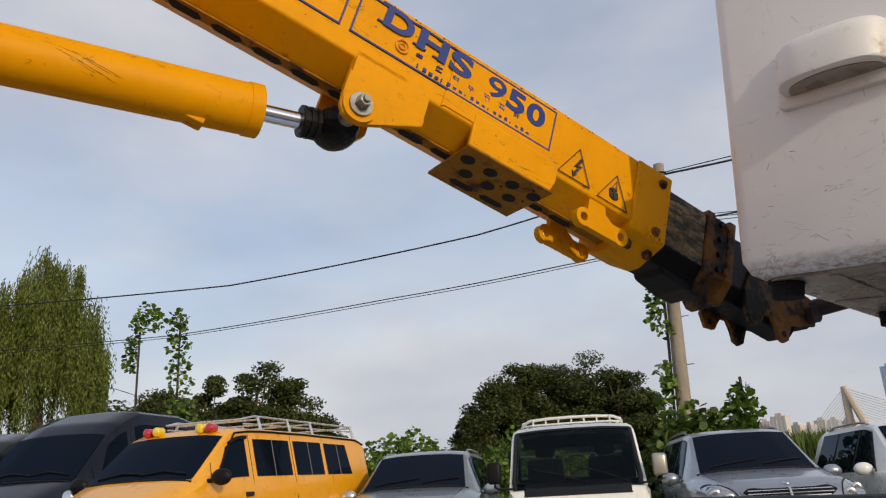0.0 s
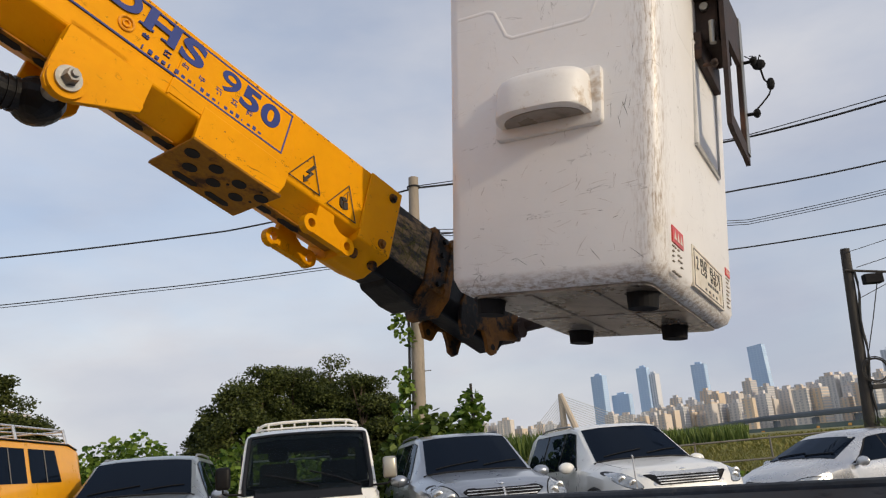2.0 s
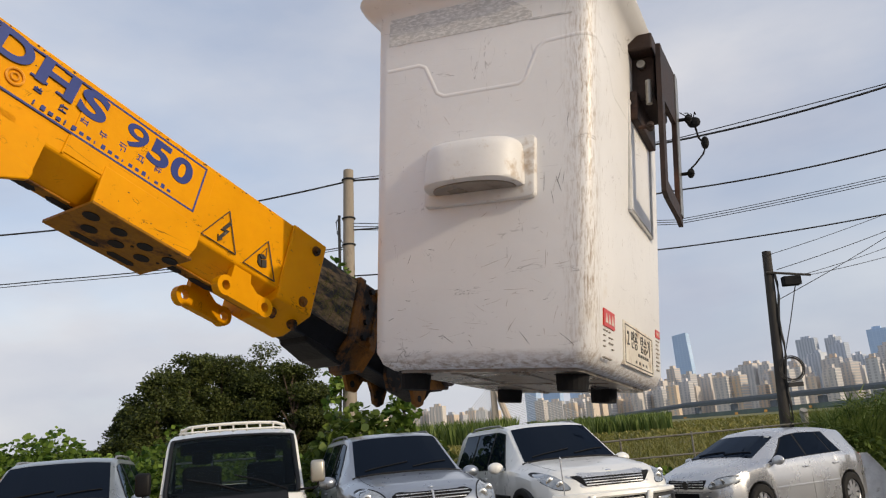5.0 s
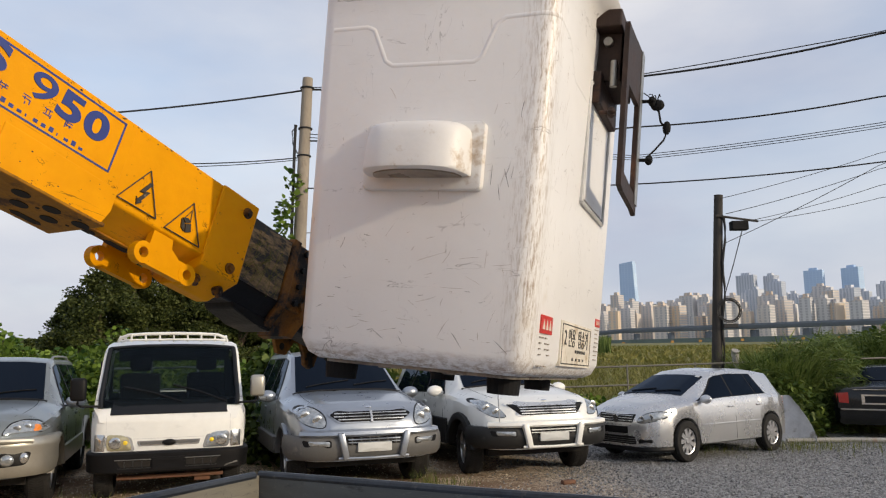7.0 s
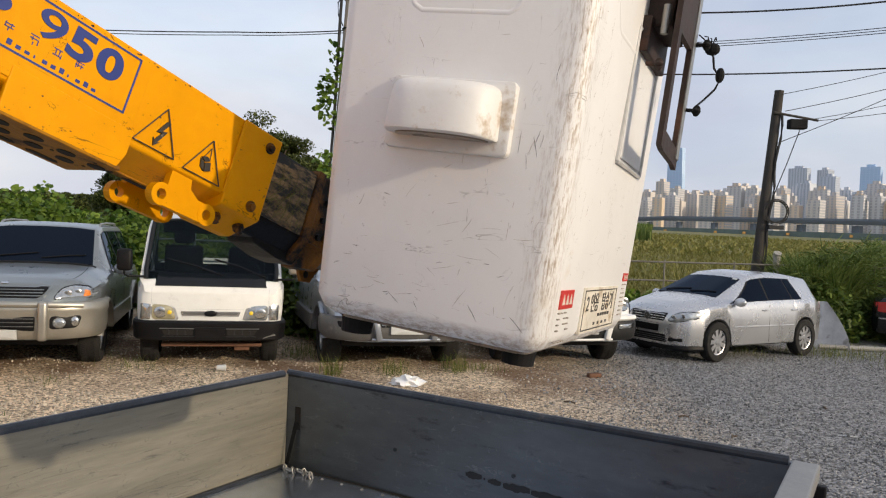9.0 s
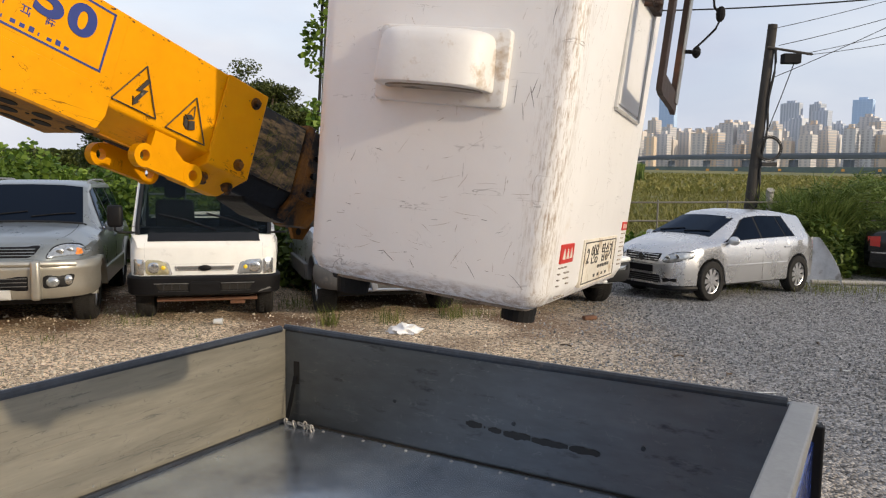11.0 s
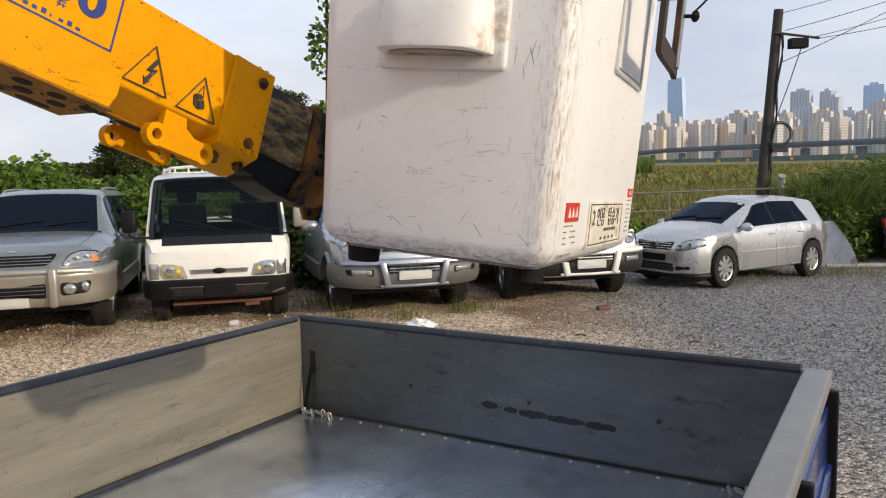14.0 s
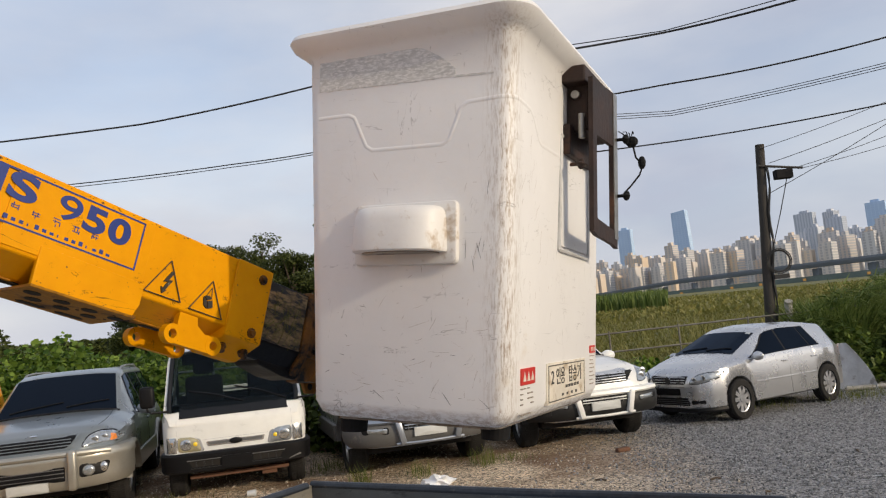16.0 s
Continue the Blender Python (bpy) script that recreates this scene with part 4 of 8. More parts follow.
def build_basket():
    # local: x across the front face (0 to 0.68), y into depth (0 to 0.93), z up from the floor to 1.13
    top = thing("work_basket", "white fibreglass two-person lift basket, scratched and grimy", "lift basket", BASKET)
    L = 0.93
    bm = B()
    rings = []

    def side(z):
        """The shell widens a little towards the rim: west face, east face."""
        return 0.036 - 0.044 * z, 0.662 + 0.016 * z
    for z, g, r in ((-0.022, -0.040, 0.03), (-0.008, -0.014, 0.045), (0.025, 0.0, 0.046), (0.5, 0.0, 0.046), (0.90, 0.0, 0.046), (1.055, 0.0, 0.046), (1.075, 0.022, 0.06), (1.092, 0.048, 0.08), (1.112, 0.060, 0.09), (1.126, 0.054, 0.09), (1.128, 0.0, 0.06), (1.115, -0.025, 0.04), (0.03, -0.03, 0.04)):
        x0, x1 = side(z)
        rings.append([bm.verts.new((x, y, z)) for x, y in rounded_rect(x0 - g, x1 + g, -g, L + g, r)])
    for u, v in zip(rings, rings[1:]):
        n = len(u)
        for k in range(n):
            bm.faces.new((u[k], u[(k + 1) % n], v[(k + 1) % n], v[k]))
    bm.faces.new(rings[0]), bm.faces.new(rings[-1])
    part("shell", bm, BUCKET, top, "scratched white fibreglass shell", smooth=True, angle=0.9)
    bm = B()
    prism(bm, rounded_rect(0.09, 0.61, 0.05, L - 0.05, 0.04), 2, -0.030, -0.018)
    under = part("underside", bm, BUCKET_IN, top, "bare greyish fibreglass underside")
    for lo, hi in [((x - 0.014, 0.07, -0.034), (x + 0.014, L - 0.07, -0.028)) for x in (0.26, 0.44)] + [((0.11, y - 0.014, -0.033), (0.59, y + 0.014, -0.028)) for y in (0.45,)]:
        bm = B()
        box(bm, lo, hi, 0.004)
        part("rib", bm, BUCKET_IN, under)
    for x, y in ((0.121, 0.11), (0.559, 0.17), (0.166, 0.74), (0.50, 0.74)):
        bm = B()
        rod(bm, (x, y, -0.072), (x, y, -0.022), 0.041, 0.045, seg=20)
        rod(bm, (x, y, -0.030), (x, y, -0.018), 0.050, seg=20)
        part("rubber_foot", bm, RUBBER, top, "black rubber buffer")
    # moulded ridge with a stepped dip, carried round the corner onto the side
    def skin(u, z):
        """A point on the outside of the shell, u running along the front, round the corner and down the side."""
        x1, r, sunk = side(z)[1], 0.046, 0.0124
        if u < x1 - r:
            return (u, sunk, z)
        if u < x1 - r + r * math.pi / 2:
            t = (u - x1 + r) / r
            return (x1 - r + (r - sunk) * math.sin(t), r - (r - sunk) * math.cos(t), z)
        return (x1 - sunk, r + u - (x1 - r + r * math.pi / 2), z)
    bends = [(0.045, 0.872), (0.150, 0.872), (0.172, 0.862), (0.214, 0.772), (0.236, 0.758), (0.465, 0.755), (0.487, 0.768), (0.520, 0.852), (0.542, 0.868), (0.70, 0.874), (0.80, 0.868), (0.83, 0.850), (0.875, 0.795), (0.90, 0.785), (1.10, 0.785)]
    line = []
    for (u0, z0), (u1, z1) in zip(bends, bends[1:]):
        n = max(2, int((u1 - u0) / 0.012))
        line += [skin(u0 + (u1 - u0) * k / n, z0 + (z1 - z0) * k / n) for k in range(n)]
    bm = B()
    tube(bm, line, 0.014, 20)
    part("moulded_ridge", bm, BUCKET, top, smooth=True, angle=1.2)
    # remains of a grey tape along the top, torn off towards the corner
    bm = B()
    n = 26
    grid = []
    for i in range(n + 1):
        x = 0.045 + 0.46 * i / n
        torn = max(0.0, (i - 19) / 7) ** 1.4
        grid.append([(x, -0.0012, z) for z in (0.955 - 0.012 * i / n + 0.004 * noise.noise((i * 0.7, 0, 0)) + 0.004 * torn, 1.046 + 0.005 * noise.noise((i * 0.9, 4, 0)) - 0.075 * torn)])
    slab(bm, grid, (0, 0.003, 0))
    part("tape", bm, TAPE, top, "peeled strip of grey tape residue")
    bm = B()
    slab(bm, [[(0.50 + 0.12 * i / 8, -0.0010, 0.943 - 0.005 * i / 8 + 0.002 * noise.noise((i, 2, 0)) + h) for h in (0, 0.006)] for i in range(9)], (0, 0.003, 0))
    part("tape", bm, TAPE, top, "thin edge of torn tape")
    # light hood on the front face
    bm = B()
    prism(bm, rounded_rect(0.194, 0.519, 0.417, 0.592, 0.014, 4), 1, -0.020, 0.005, 0.006)
    part("hood_plate", bm, HOODSKIN, top, "white moulded backing plate", smooth=True, angle=0.7)
    bm = B()
    levels = []
    for z, q in ((0.450, 0.955), (0.453, 0.995), (0.460, 1.0), (0.50, 0.965), (0.54, 0.92), (0.558, 0.87), (0.569, 0.78), (0.575, 0.64)):
        row = []
        for k in range(33):
            a = math.pi * k / 32
            row.append(bm.verts.new((0.352 - 0.140 * q ** 0.35 * math.copysign(abs(math.cos(a)) ** 0.62, math.cos(a)), -0.016 - 0.105 * q * abs(math.sin(a)) ** 0.72, z)))
        levels.append(row)
    for u, v in zip(levels, levels[1:]):
        for k in range(32):
            bm.faces.new((u[k], u[k + 1], v[k + 1], v[k]))
    bm.faces.new(levels[0]), bm.faces.new(levels[-1])
    bm.faces.new([r[0] for r in levels] + [r[-1] for r in reversed(levels)])
    part("hood", bm, HOODSKIN, top, "white half-round light hood", smooth=True, angle=0.8)
    bm = B()
    prism(bm, [(0.352 - 0.118 * math.cos(math.pi * k / 16), -0.024 - 0.076 * math.sin(math.pi * k / 16) ** 0.8) for k in range(17)], 2, 0.4465, 0.4510)
    part("hood_recess", bm, BUCKET_IN, top, "dusty tan inside of the hood")
    # blocked window recess on the side, outlined in grey sealant, with a set-back white panel
    X = 0.673
    bm = B()
    pts = [(0.413, 0.487), (0.752, 0.482), (0.775, 0.85), (0.44, 0.86)]
    for (a, b), (c, d) in zip(pts, pts[1:] + pts[:1]):
        tube(bm, [(X + 0.001, a, b), (X + 0.001, c, d)], 0.007, 6)
    part("sealant_frame", bm, GREYLINE, top, "grey sealant outline of a blocked opening")
    bm = B()
    prism(bm, [(0.43, 0.50), (0.735, 0.496), (0.757, 0.84), (0.455, 0.848)], 0, X - 0.006, X + 0.0035, 0.002)
    part("window_panel", bm, BUCKET, top)
    # stickers, flush on the lower side wall
    X = 0.6655
    bm = B()
    box(bm, (X - 0.008, 0.088, 0.088), (X + 0.002, 0.203, 0.133))
    part("red_sticker", bm, RED, top, "red warning sticker with white marks")
    for i in range(3):
        bm = B()
        prism(bm, [(0.102 + i * 0.032, 0.098), (0.126 + i * 0.032, 0.098), (0.114 + i * 0.032, 0.124)], 0, X + 0.001, X + 0.003)
        part("sticker_mark", bm, PAPER, top)
    bm = B()
    box(bm, (X - 0.008, 0.80, 0.150), (X + 0.002, 0.872, 0.176))
    part("red_sticker", bm, RED, top, "red warning sticker with white marks")
    for i in range(3):
        bm = B()
        box(bm, (X, 0.812 + i * 0.02, 0.156), (X + 0.003, 0.820 + i * 0.02, 0.170))
        part("sticker_mark", bm, PAPER, top)
    bm = B()
    box(bm, (X - 0.008, 0.31, 0.012), (X + 0.0015, 0.735, 0.136))
    lab = part("label_plate", bm, PAPER, top, "worn white capacity label with black lettering")
    bm = B()
    for lo, hi in (((0.325, 0.126), (0.722, 0.129)), ((0.325, 0.018), (0.722, 0.021)), ((0.325, 0.018), (0.329, 0.129)), ((0.718, 0.018), (0.722, 0.129))):
        box(bm, (X, lo[0], lo[1]), (X + 0.0025, hi[0], hi[1]))
    part("label_border", bm, DECAL, lab)
    for i in range(5):
        bm = B()
        box(bm, (X, 0.50 + i * 0.032, 0.052), (X + 0.0025, 0.522 + i * 0.032, 0.061))
        part("print_bar", bm, DECAL, lab)
    for i in range(4):
        bm = B()
        box(bm, (X, 0.46 + i * 0.05, 0.029), (X + 0.0025, 0.478 + i * 0.05, 0.037))
        part("print_bar", bm, DECAL, lab)
    for k, ch in enumerate("2인용 탑승기"):
        if ch != " ":
            lettering("letter", ch, 0.058, pose(X + 0.002, 0.350 + 0.049 * k - (0.012 if k > 3 else 0), 0.072, 90, 0, 90), DECAL, lab, 0.026 if k == 0 else 0.040, 0.0)
    for i in range(6):
        for k in range(4):
            if rng.random() < 0.75:
                bm = B()
                y = 0.090 + k * 0.028
                box(bm, (X - 0.006, y, 0.076 - i * 0.014), (X + 0.0015, y + rng.uniform(0.010, 0.022), 0.079 - i * 0.014))
                part("print_bar", bm, SMALLPRINT, top)
    for i in range(8):
        bm = B()
        box(bm, (X - 0.006, 0.805, 0.138 - i * 0.014), (X + 0.0015, 0.835 + 0.03 * rng.random(), 0.141 - i * 0.014))
        part("print_bar", bm, SMALLPRINT, top)
    # long scratches and gouges, thickest low down and along the corner
    def scratch(bm, face, u, v, ang, ln, w, bend):
        n, up, dn = 7, [], []
        for k in range(n + 1):
            t = k / n
            a = ang + bend * (t - 0.5) + 0.12 * noise.noise((u * 31 + k, v * 17, ln * 50))
            u, v = u + ln / n * math.cos(a), v + ln / n * math.sin(a)
            h = w * (0.25 + 0.75 * math.sin(math.pi * (0.08 + 0.84 * t))) * rng.uniform(0.5, 1.0)
            nu, nv = -math.sin(a) * h, math.cos(a) * h
            up.append((u + nu, v + nv)), dn.append((u - nu, v - nv))
        pts = up + dn[::-1]
        if face == "front" and all(side(q)[0] + 0.045 < p < side(q)[1] - 0.045 for p, q in pts):
            bm.faces.new([bm.verts.new((p, -0.0007, q)) for p, q in pts])
        elif face == "side" and all(0.045 < p < L - 0.05 for p, q in pts):
            bm.faces.new([bm.verts.new((side(q)[1] + 0.0007, p, q)) for p, q in reversed(pts)])
    def spot(high=1.0):
        q = rng.random() * high
        if q < 0.62:
            u, v = rng.uniform(0.08, 0.60), 0.05 + 0.30 * rng.random() ** 1.5
            return u, v, rng.choice((rng.gauss(0.1, 0.2), rng.gauss(0.1, 0.2), rng.gauss(0.1, 0.2), rng.gauss(-0.8, 0.4), rng.gauss(1.3, 0.3)))
        if q < 0.88:
            return rng.uniform(0.53, 0.615), rng.uniform(0.05, 0.70), rng.gauss(1.4, 0.25)
        return rng.uniform(0.08, 0.58), rng.uniform(0.36, 0.74), rng.gauss(0.3, 0.7)
    for _ in range(20):
        bm = B()
        scratch(bm, "front", *spot(0.86), 0.010 + 0.05 * rng.random() ** 2, rng.uniform(0.0004, 0.0010), rng.gauss(0, 0.2))
        if bm.verts:
            part("scratch", bm, DECAL, top, "dark gouge in the gelcoat")
    bm = B()
    for _ in range(95):
        scratch(bm, "front", *spot(), 0.008 + 0.06 * rng.random() ** 2.2, rng.uniform(0.0002, 0.0006), rng.gauss(0, 0.25))
    for _ in range(50):
        scratch(bm, "side", 0.06 + 0.5 * rng.random() ** 2, rng.uniform(0.15, 0.80), rng.gauss(1.4, 0.4), 0.010 + 0.06 * rng.random() ** 2, rng.uniform(0.0003, 0.0008), rng.gauss(0, 0.4))
    tagged(part("fine_scuffing", bm, SCRAPE, top, "fine brownish scuffing"), "fine brownish scuffing", kind="stuff")
    # dark steel bracket and framed plate that hangs outside the side
    E = 0.680
    bm = B()
    box(bm, (E - 0.01, 0.50, 0.88), (E + 0.07, 0.72, 1.07), 0.006)
    box(bm, (E - 0.01, 0.44, 1.03), (E + 0.075, 0.80, 1.085), 0.006)
    box(bm, (E - 0.005, 0.46, 0.80), (E + 0.02, 0.76, 0.90), 0.004)
    brk = part("hinge_bracket", bm, RUSTDARK, top, "dark rusted steel bracket")
    for y, z in ((0.53, 1.00), (0.57, 0.93), (0.65, 1.00)):
        bm = B()
        rod(bm, (E + 0.03, y - 0.03, z), (E + 0.03, y - 0.05, z), 0.014, seg=10)
        part("bolt", bm, STEEL, brk)
    bm = B()
    rod(bm, (E + 0.055, 0.47, 0.85), (E + 0.055, 0.47, 0.93), 0.011)
    part("hinge_rod", bm, STEEL, brk)
    bm = B()
    x0, x1 = E + 0.085, E + 0.100
    y0, y1, z0, z1 = 0.44, 0.76, 0.515, 1.06
    prism(bm, [(y0, z1 - 0.02), (y0, z0 + 0.03), (y0 + 0.045, z0 + 0.02), (y0 + 0.045, z1 - 0.02)], 0, x0, x1)
    prism(bm, [(y1 - 0.055, z1), (y1 - 0.055, z0 + 0.01), (y1, z0), (y1, z1)], 0, x0, x1)
    prism(bm, [(y0 + 0.045, z0 + 0.02), (y0 + 0.045, z0 + 0.075), (y1 - 0.055, z0 + 0.06), (y1 - 0.055, z0 + 0.01)], 0, x0, x1)
    prism(bm, [(y0 + 0.045, z1 - 0.02), (y0 + 0.045, z1 - 0.20), (y1 - 0.055, z1 - 0.19), (y1 - 0.055, z1)], 0, x0, x1)
    box(bm, (E + 0.03, 0.52, 0.95), (x0, 0.62, 1.04), 0.004)
    part("swing_plate", bm, RUSTDARK, top, "dark rusted steel plate with a rectangular window")
    bm = B()
    box(bm, (x1, y1 - 0.050, z0 + 0.03), (x1 + 0.004, y1 - 0.002, z1), 0.001)
    part("plate_edge", bm, STEEL, top)
    for y, z in ((0.44, 0.76), (0.75, 0.90), (0.75, 0.70)):
        xb = x1 if y > 0.5 else x0 - 0.06
        bm = B()
        rod(bm, (xb, y, z), (xb + 0.03, y, z), 0.006)
        ellipsoid(bm, (xb + 0.035, y, z), (0.013, 0.020, 0.008), 10, 6)
        ellipsoid(bm, (xb + 0.035, y, z), (0.013, 0.007, 0.018), 10, 6)
        part("wing_bolt", bm, RUSTDARK if y < 0.5 else RUBBER, top)
    bm = B()
    tube(bm, [(x1 + 0.03, 0.76, 0.90), (x1 + 0.055, 0.78, 0.875), (x1 + 0.062, 0.785, 0.84), (x1 + 0.085, 0.79, 0.81), (x1 + 0.075, 0.78, 0.775), (x1 + 0.05, 0.77, 0.74), (x1 + 0.03, 0.76, 0.715), (x1 + 0.02, 0.76, 0.70)], 0.0035, 6)
    ellipsoid(bm, (x1 + 0.082, 0.79, 0.82), (0.014, 0.012, 0.024), 10, 6)
    ellipsoid(bm, (x1 + 0.05, 0.775, 0.895), (0.024, 0.012, 0.020), 10, 6)
    part("tether", bm, RUBBER, top, "black tether cord with clips")
    for k in range(4):
        bm = B()
        tube(bm, [(x1 + 0.045, 0.775, 0.90), (x1 + 0.02 + 0.012 * k, 0.77, 0.925 + 0.006 * (k % 2)), (x1 + 0.005 + 0.018 * k, 0.765, 0.935 - 0.005 * k)], 0.002, 5)
        part("loose_wire", bm, RUBBER, top)
    return top


basket = build_basket()
# arm from the tip of the boom to the back of the basket
bm = B()
inv = BASKET.inverted()
tip = inv @ (BOOM @ Vector((0.86, 0.14, -0.18)))
tube(bm, [tip, tip.lerp(Vector((0.20, 1.00, 0.16)), 0.5) + Vector((0, 0.06, 0)), (0.20, 1.00, 0.16), (0.20, 0.92, 0.16)], 0.035, 10)
box(bm, (0.08, 0.922, 0.06), (0.40, 0.950, 0.26), 0.006)
part("mount_arm", bm, RUSTDARK, basket, "dark steel mounting arm behind the basket")

# ---------------------------------------------------------------- flatbed truck
CL = Vector((-0.764, 3.912, 0.0))
AL, AC = Vector((-0.470, -0.883, 0)).normalized(), Vector((0.883, -0.470, 0)).normalized()
TRUCK = Matrix.Translation(CL) @ Matrix.Rotation(-0.024, 4, "Z") @ Matrix((-AL, -AC, Vector((0, 0, 1)))).transposed().to_4x4() @ Matrix.Scale(1.075, 4)
# local: x backwards to the tailgate at 0, y from the east side (-1.83) to the west side (0), z up


def build_truck():
    top = thing("flatbed_truck", "dark blue flatbed truck with worn bare-steel drop sides", "truck", TRUCK)
    Wt, Lt, FZ, TZ = 2.247, 2.60, 0.635, 1.088
    bm = B()
    box(bm, (-Lt, -Wt - 0.02, FZ - 0.05), (0.03, 0.026, FZ), 0.003)
    part("bed_floor", bm, BEDFLOOR, top, "polished sheet-steel bed floor")
    for i in range(17):
        bm = B()
        rod(bm, (-0.035, -0.15 - i * 0.115, FZ), (-0.035, -0.15 - i * 0.115, FZ + 0.004), 0.008, 0.005, seg=10)
        part("rivet", bm, STEEL, top)
    bm = B()
    box(bm, (-0.007, -Wt + 0.01, FZ - 0.002), (0.0055, 0.015, FZ + 0.005), 0.001)
    part("floor_gap", bm, HOLE, top, "dark gap below the tailgate")
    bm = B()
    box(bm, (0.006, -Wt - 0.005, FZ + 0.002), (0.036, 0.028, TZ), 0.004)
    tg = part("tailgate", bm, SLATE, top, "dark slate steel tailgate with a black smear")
    for i, (y0, y1, h) in enumerate(((-0.87, -0.945, 0.011), (-0.955, -0.962, 0.004), (-0.975, -1.035, 0.010), (-1.045, -1.165, 0.013), (-1.17, -1.325, 0.011), (-1.33, -1.455, 0.012))):
        bm = B()
        y0, y1 = y0 - 0.13, y1 - 0.13
        h *= 1.45
        zc = FZ + 0.165 - 0.004 * i
        ts = [k / 9 for k in range(10)]
        up = [(y0 + (y1 - y0) * t, zc + h * (0.35 + 0.65 * math.sin(math.pi * (0.1 + 0.8 * t))) * rng.uniform(0.6, 1.05)) for t in ts]
        dn = [(y0 + (y1 - y0) * t, zc - h * (0.35 + 0.65 * math.sin(math.pi * (0.1 + 0.8 * t))) * rng.uniform(0.6, 1.05)) for t in ts[::-1]]
        prism(bm, up + dn, 0, 0.0035, 0.0065)
        part("smear", bm, SMEAR, tg, "black tar smear")
    for y in (-0.64, -1.22, -1.75):
        bm = B()
        rod(bm, (0.007, y, FZ + 0.20), (0.001, y, FZ + 0.20), 0.009, seg=10)
        part("bolt", bm, RIM, tg)
    bm = B()
    tube(bm, [(0.020, -Wt + 0.02, TZ), (0.020, -Wt * 0.5, TZ - 0.003), (0.020, 0.012, TZ)], 0.019, 10)
    part("rolled_rim", bm, RIM, tg, "dark rolled rim worn at the edge")
    bm = B()
    box(bm, (0.004, -0.085, FZ + 0.19), (0.0075, -0.05, FZ + 0.30))
    part("slot", bm, HOLE, tg)
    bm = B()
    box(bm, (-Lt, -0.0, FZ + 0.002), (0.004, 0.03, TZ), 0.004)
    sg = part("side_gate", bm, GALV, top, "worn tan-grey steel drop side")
    bm = B()
    tube(bm, [(-Lt, 0.014, TZ), (-0.02, 0.014, TZ)], 0.019, 10)
    part("rolled_rim", bm, RIM, sg, "dark rolled rim worn at the edge")
    bm = B()
    box(bm, (-Lt, -0.022, FZ + 0.0005), (-0.01, -0.003, FZ + 0.016), 0.003)
    part("floor_lip", bm, RIM, top)
    for i in range(14):
        bm = B()
        rod(bm, (-0.12 - i * 0.185, 0.001, FZ + 0.035), (-0.12 - i * 0.185, -0.004, FZ + 0.035), 0.006, 0.004, seg=8)
        part("rivet", bm, STEEL, top)
    bm = B()
    slab(bm, [[(-0.006 - 0.004 * i, -0.068 + 0.005 * i - 0.012, FZ + 0.23 - 0.034 * i), (-0.006 - 0.004 * i, -0.068 + 0.005 * i + 0.010, FZ + 0.23 - 0.034 * i)] for i in range(7)], (0.004, 0, 0))
    part("strap", bm, RUBBER, top, "short black strap hanging from the slot")
    # fold lines of the drop sides
    for y, x0 in ((0.0, -Lt), ):
        for z in (FZ + 0.11, FZ + 0.23):
            bm = B()
            tube(bm, [(x0, -0.0005, z), (-0.02, -0.0005, z)], 0.0025, 6)
            part("pressed_line", bm, GALV, top)
    bm = B()
    box(bm, (-Lt, -Wt - 0.028, FZ + 0.002), (-0.006, -Wt, TZ - 0.03), 0.004)
    part("side_gate", bm, GALV, top, "worn tan-grey steel drop side")
    bm = B()
    box(bm, (-Lt, -Wt - 0.075, TZ - 0.045), (0.03, -Wt + 0.012, TZ + 0.006), 0.008)
    part("top_rail", bm, RAIL, top, "broad galvanised top rail")
    bm = B()
    box(bm, (-Lt, -Wt - 0.070, FZ - 0.02), (0.01, -Wt - 0.03, TZ - 0.10), 0.012)
    box(bm, (-Lt, -Wt - 0.085, FZ + 0.08), (-0.0, -Wt - 0.06, FZ + 0.16), 0.010)
    part("outer_panel", bm, TRUCKBLUE, top, "glossy dark blue outer side panel")
    for x in (-0.04, -0.9, -1.8):
        bm = B()
        box(bm, (x, -Wt - 0.10, FZ - 0.05), (x + 0.035, -Wt - 0.06, TZ - 0.05), 0.006)
        part("latch_post", bm, TRIM, top)
    # corner chains
    for y0, d in ((-0.05, -1), (-Wt + 0.06, 1)):
        for k in range(7):
            bm = B()
            c = Vector((-0.05 - 0.010 * math.sin(k * 1.3), y0 + d * 0.028 * k, FZ + 0.011 + (0.004 if k % 2 else 0)))
            q = Euler((0.25 if k % 2 else 1.2, 0, 0.3 * math.sin(k))).to_matrix()
            tube(bm, [c + q @ Vector((0.010 * math.cos(a), 0.020 * math.sin(a), 0)) for a in np.linspace(0, math.tau, 12, endpoint=False)], 0.0042, 6, True)
            part("chain_link", bm, STEEL, top)
    # chassis and wheels beneath
    bm = B()
    for y in (-0.70, -1.43):
        box(bm, (-4.9, y - 0.04, 0.42), (-0.1, y + 0.04, FZ - 0.05), 0.004)
    for x in (-0.2, -1.0, -1.8, -2.6):
        box(bm, (x, -Wt + 0.02, FZ - 0.12), (x + 0.06, -0.02, FZ - 0.05))
    part("chassis", bm, TRIM, top)
    for x in (-0.95, -4.35):
        for y in (-0.25, -Wt + 0.25):
            bm = B()
            rod(bm, (x, y - 0.09, 0.276), (x, y + 0.09, 0.276), 0.27, seg=28)
            w = part("wheel", bm, TYRE, top)
    # turret column that carries the arm, behind the cab
    bm = B()
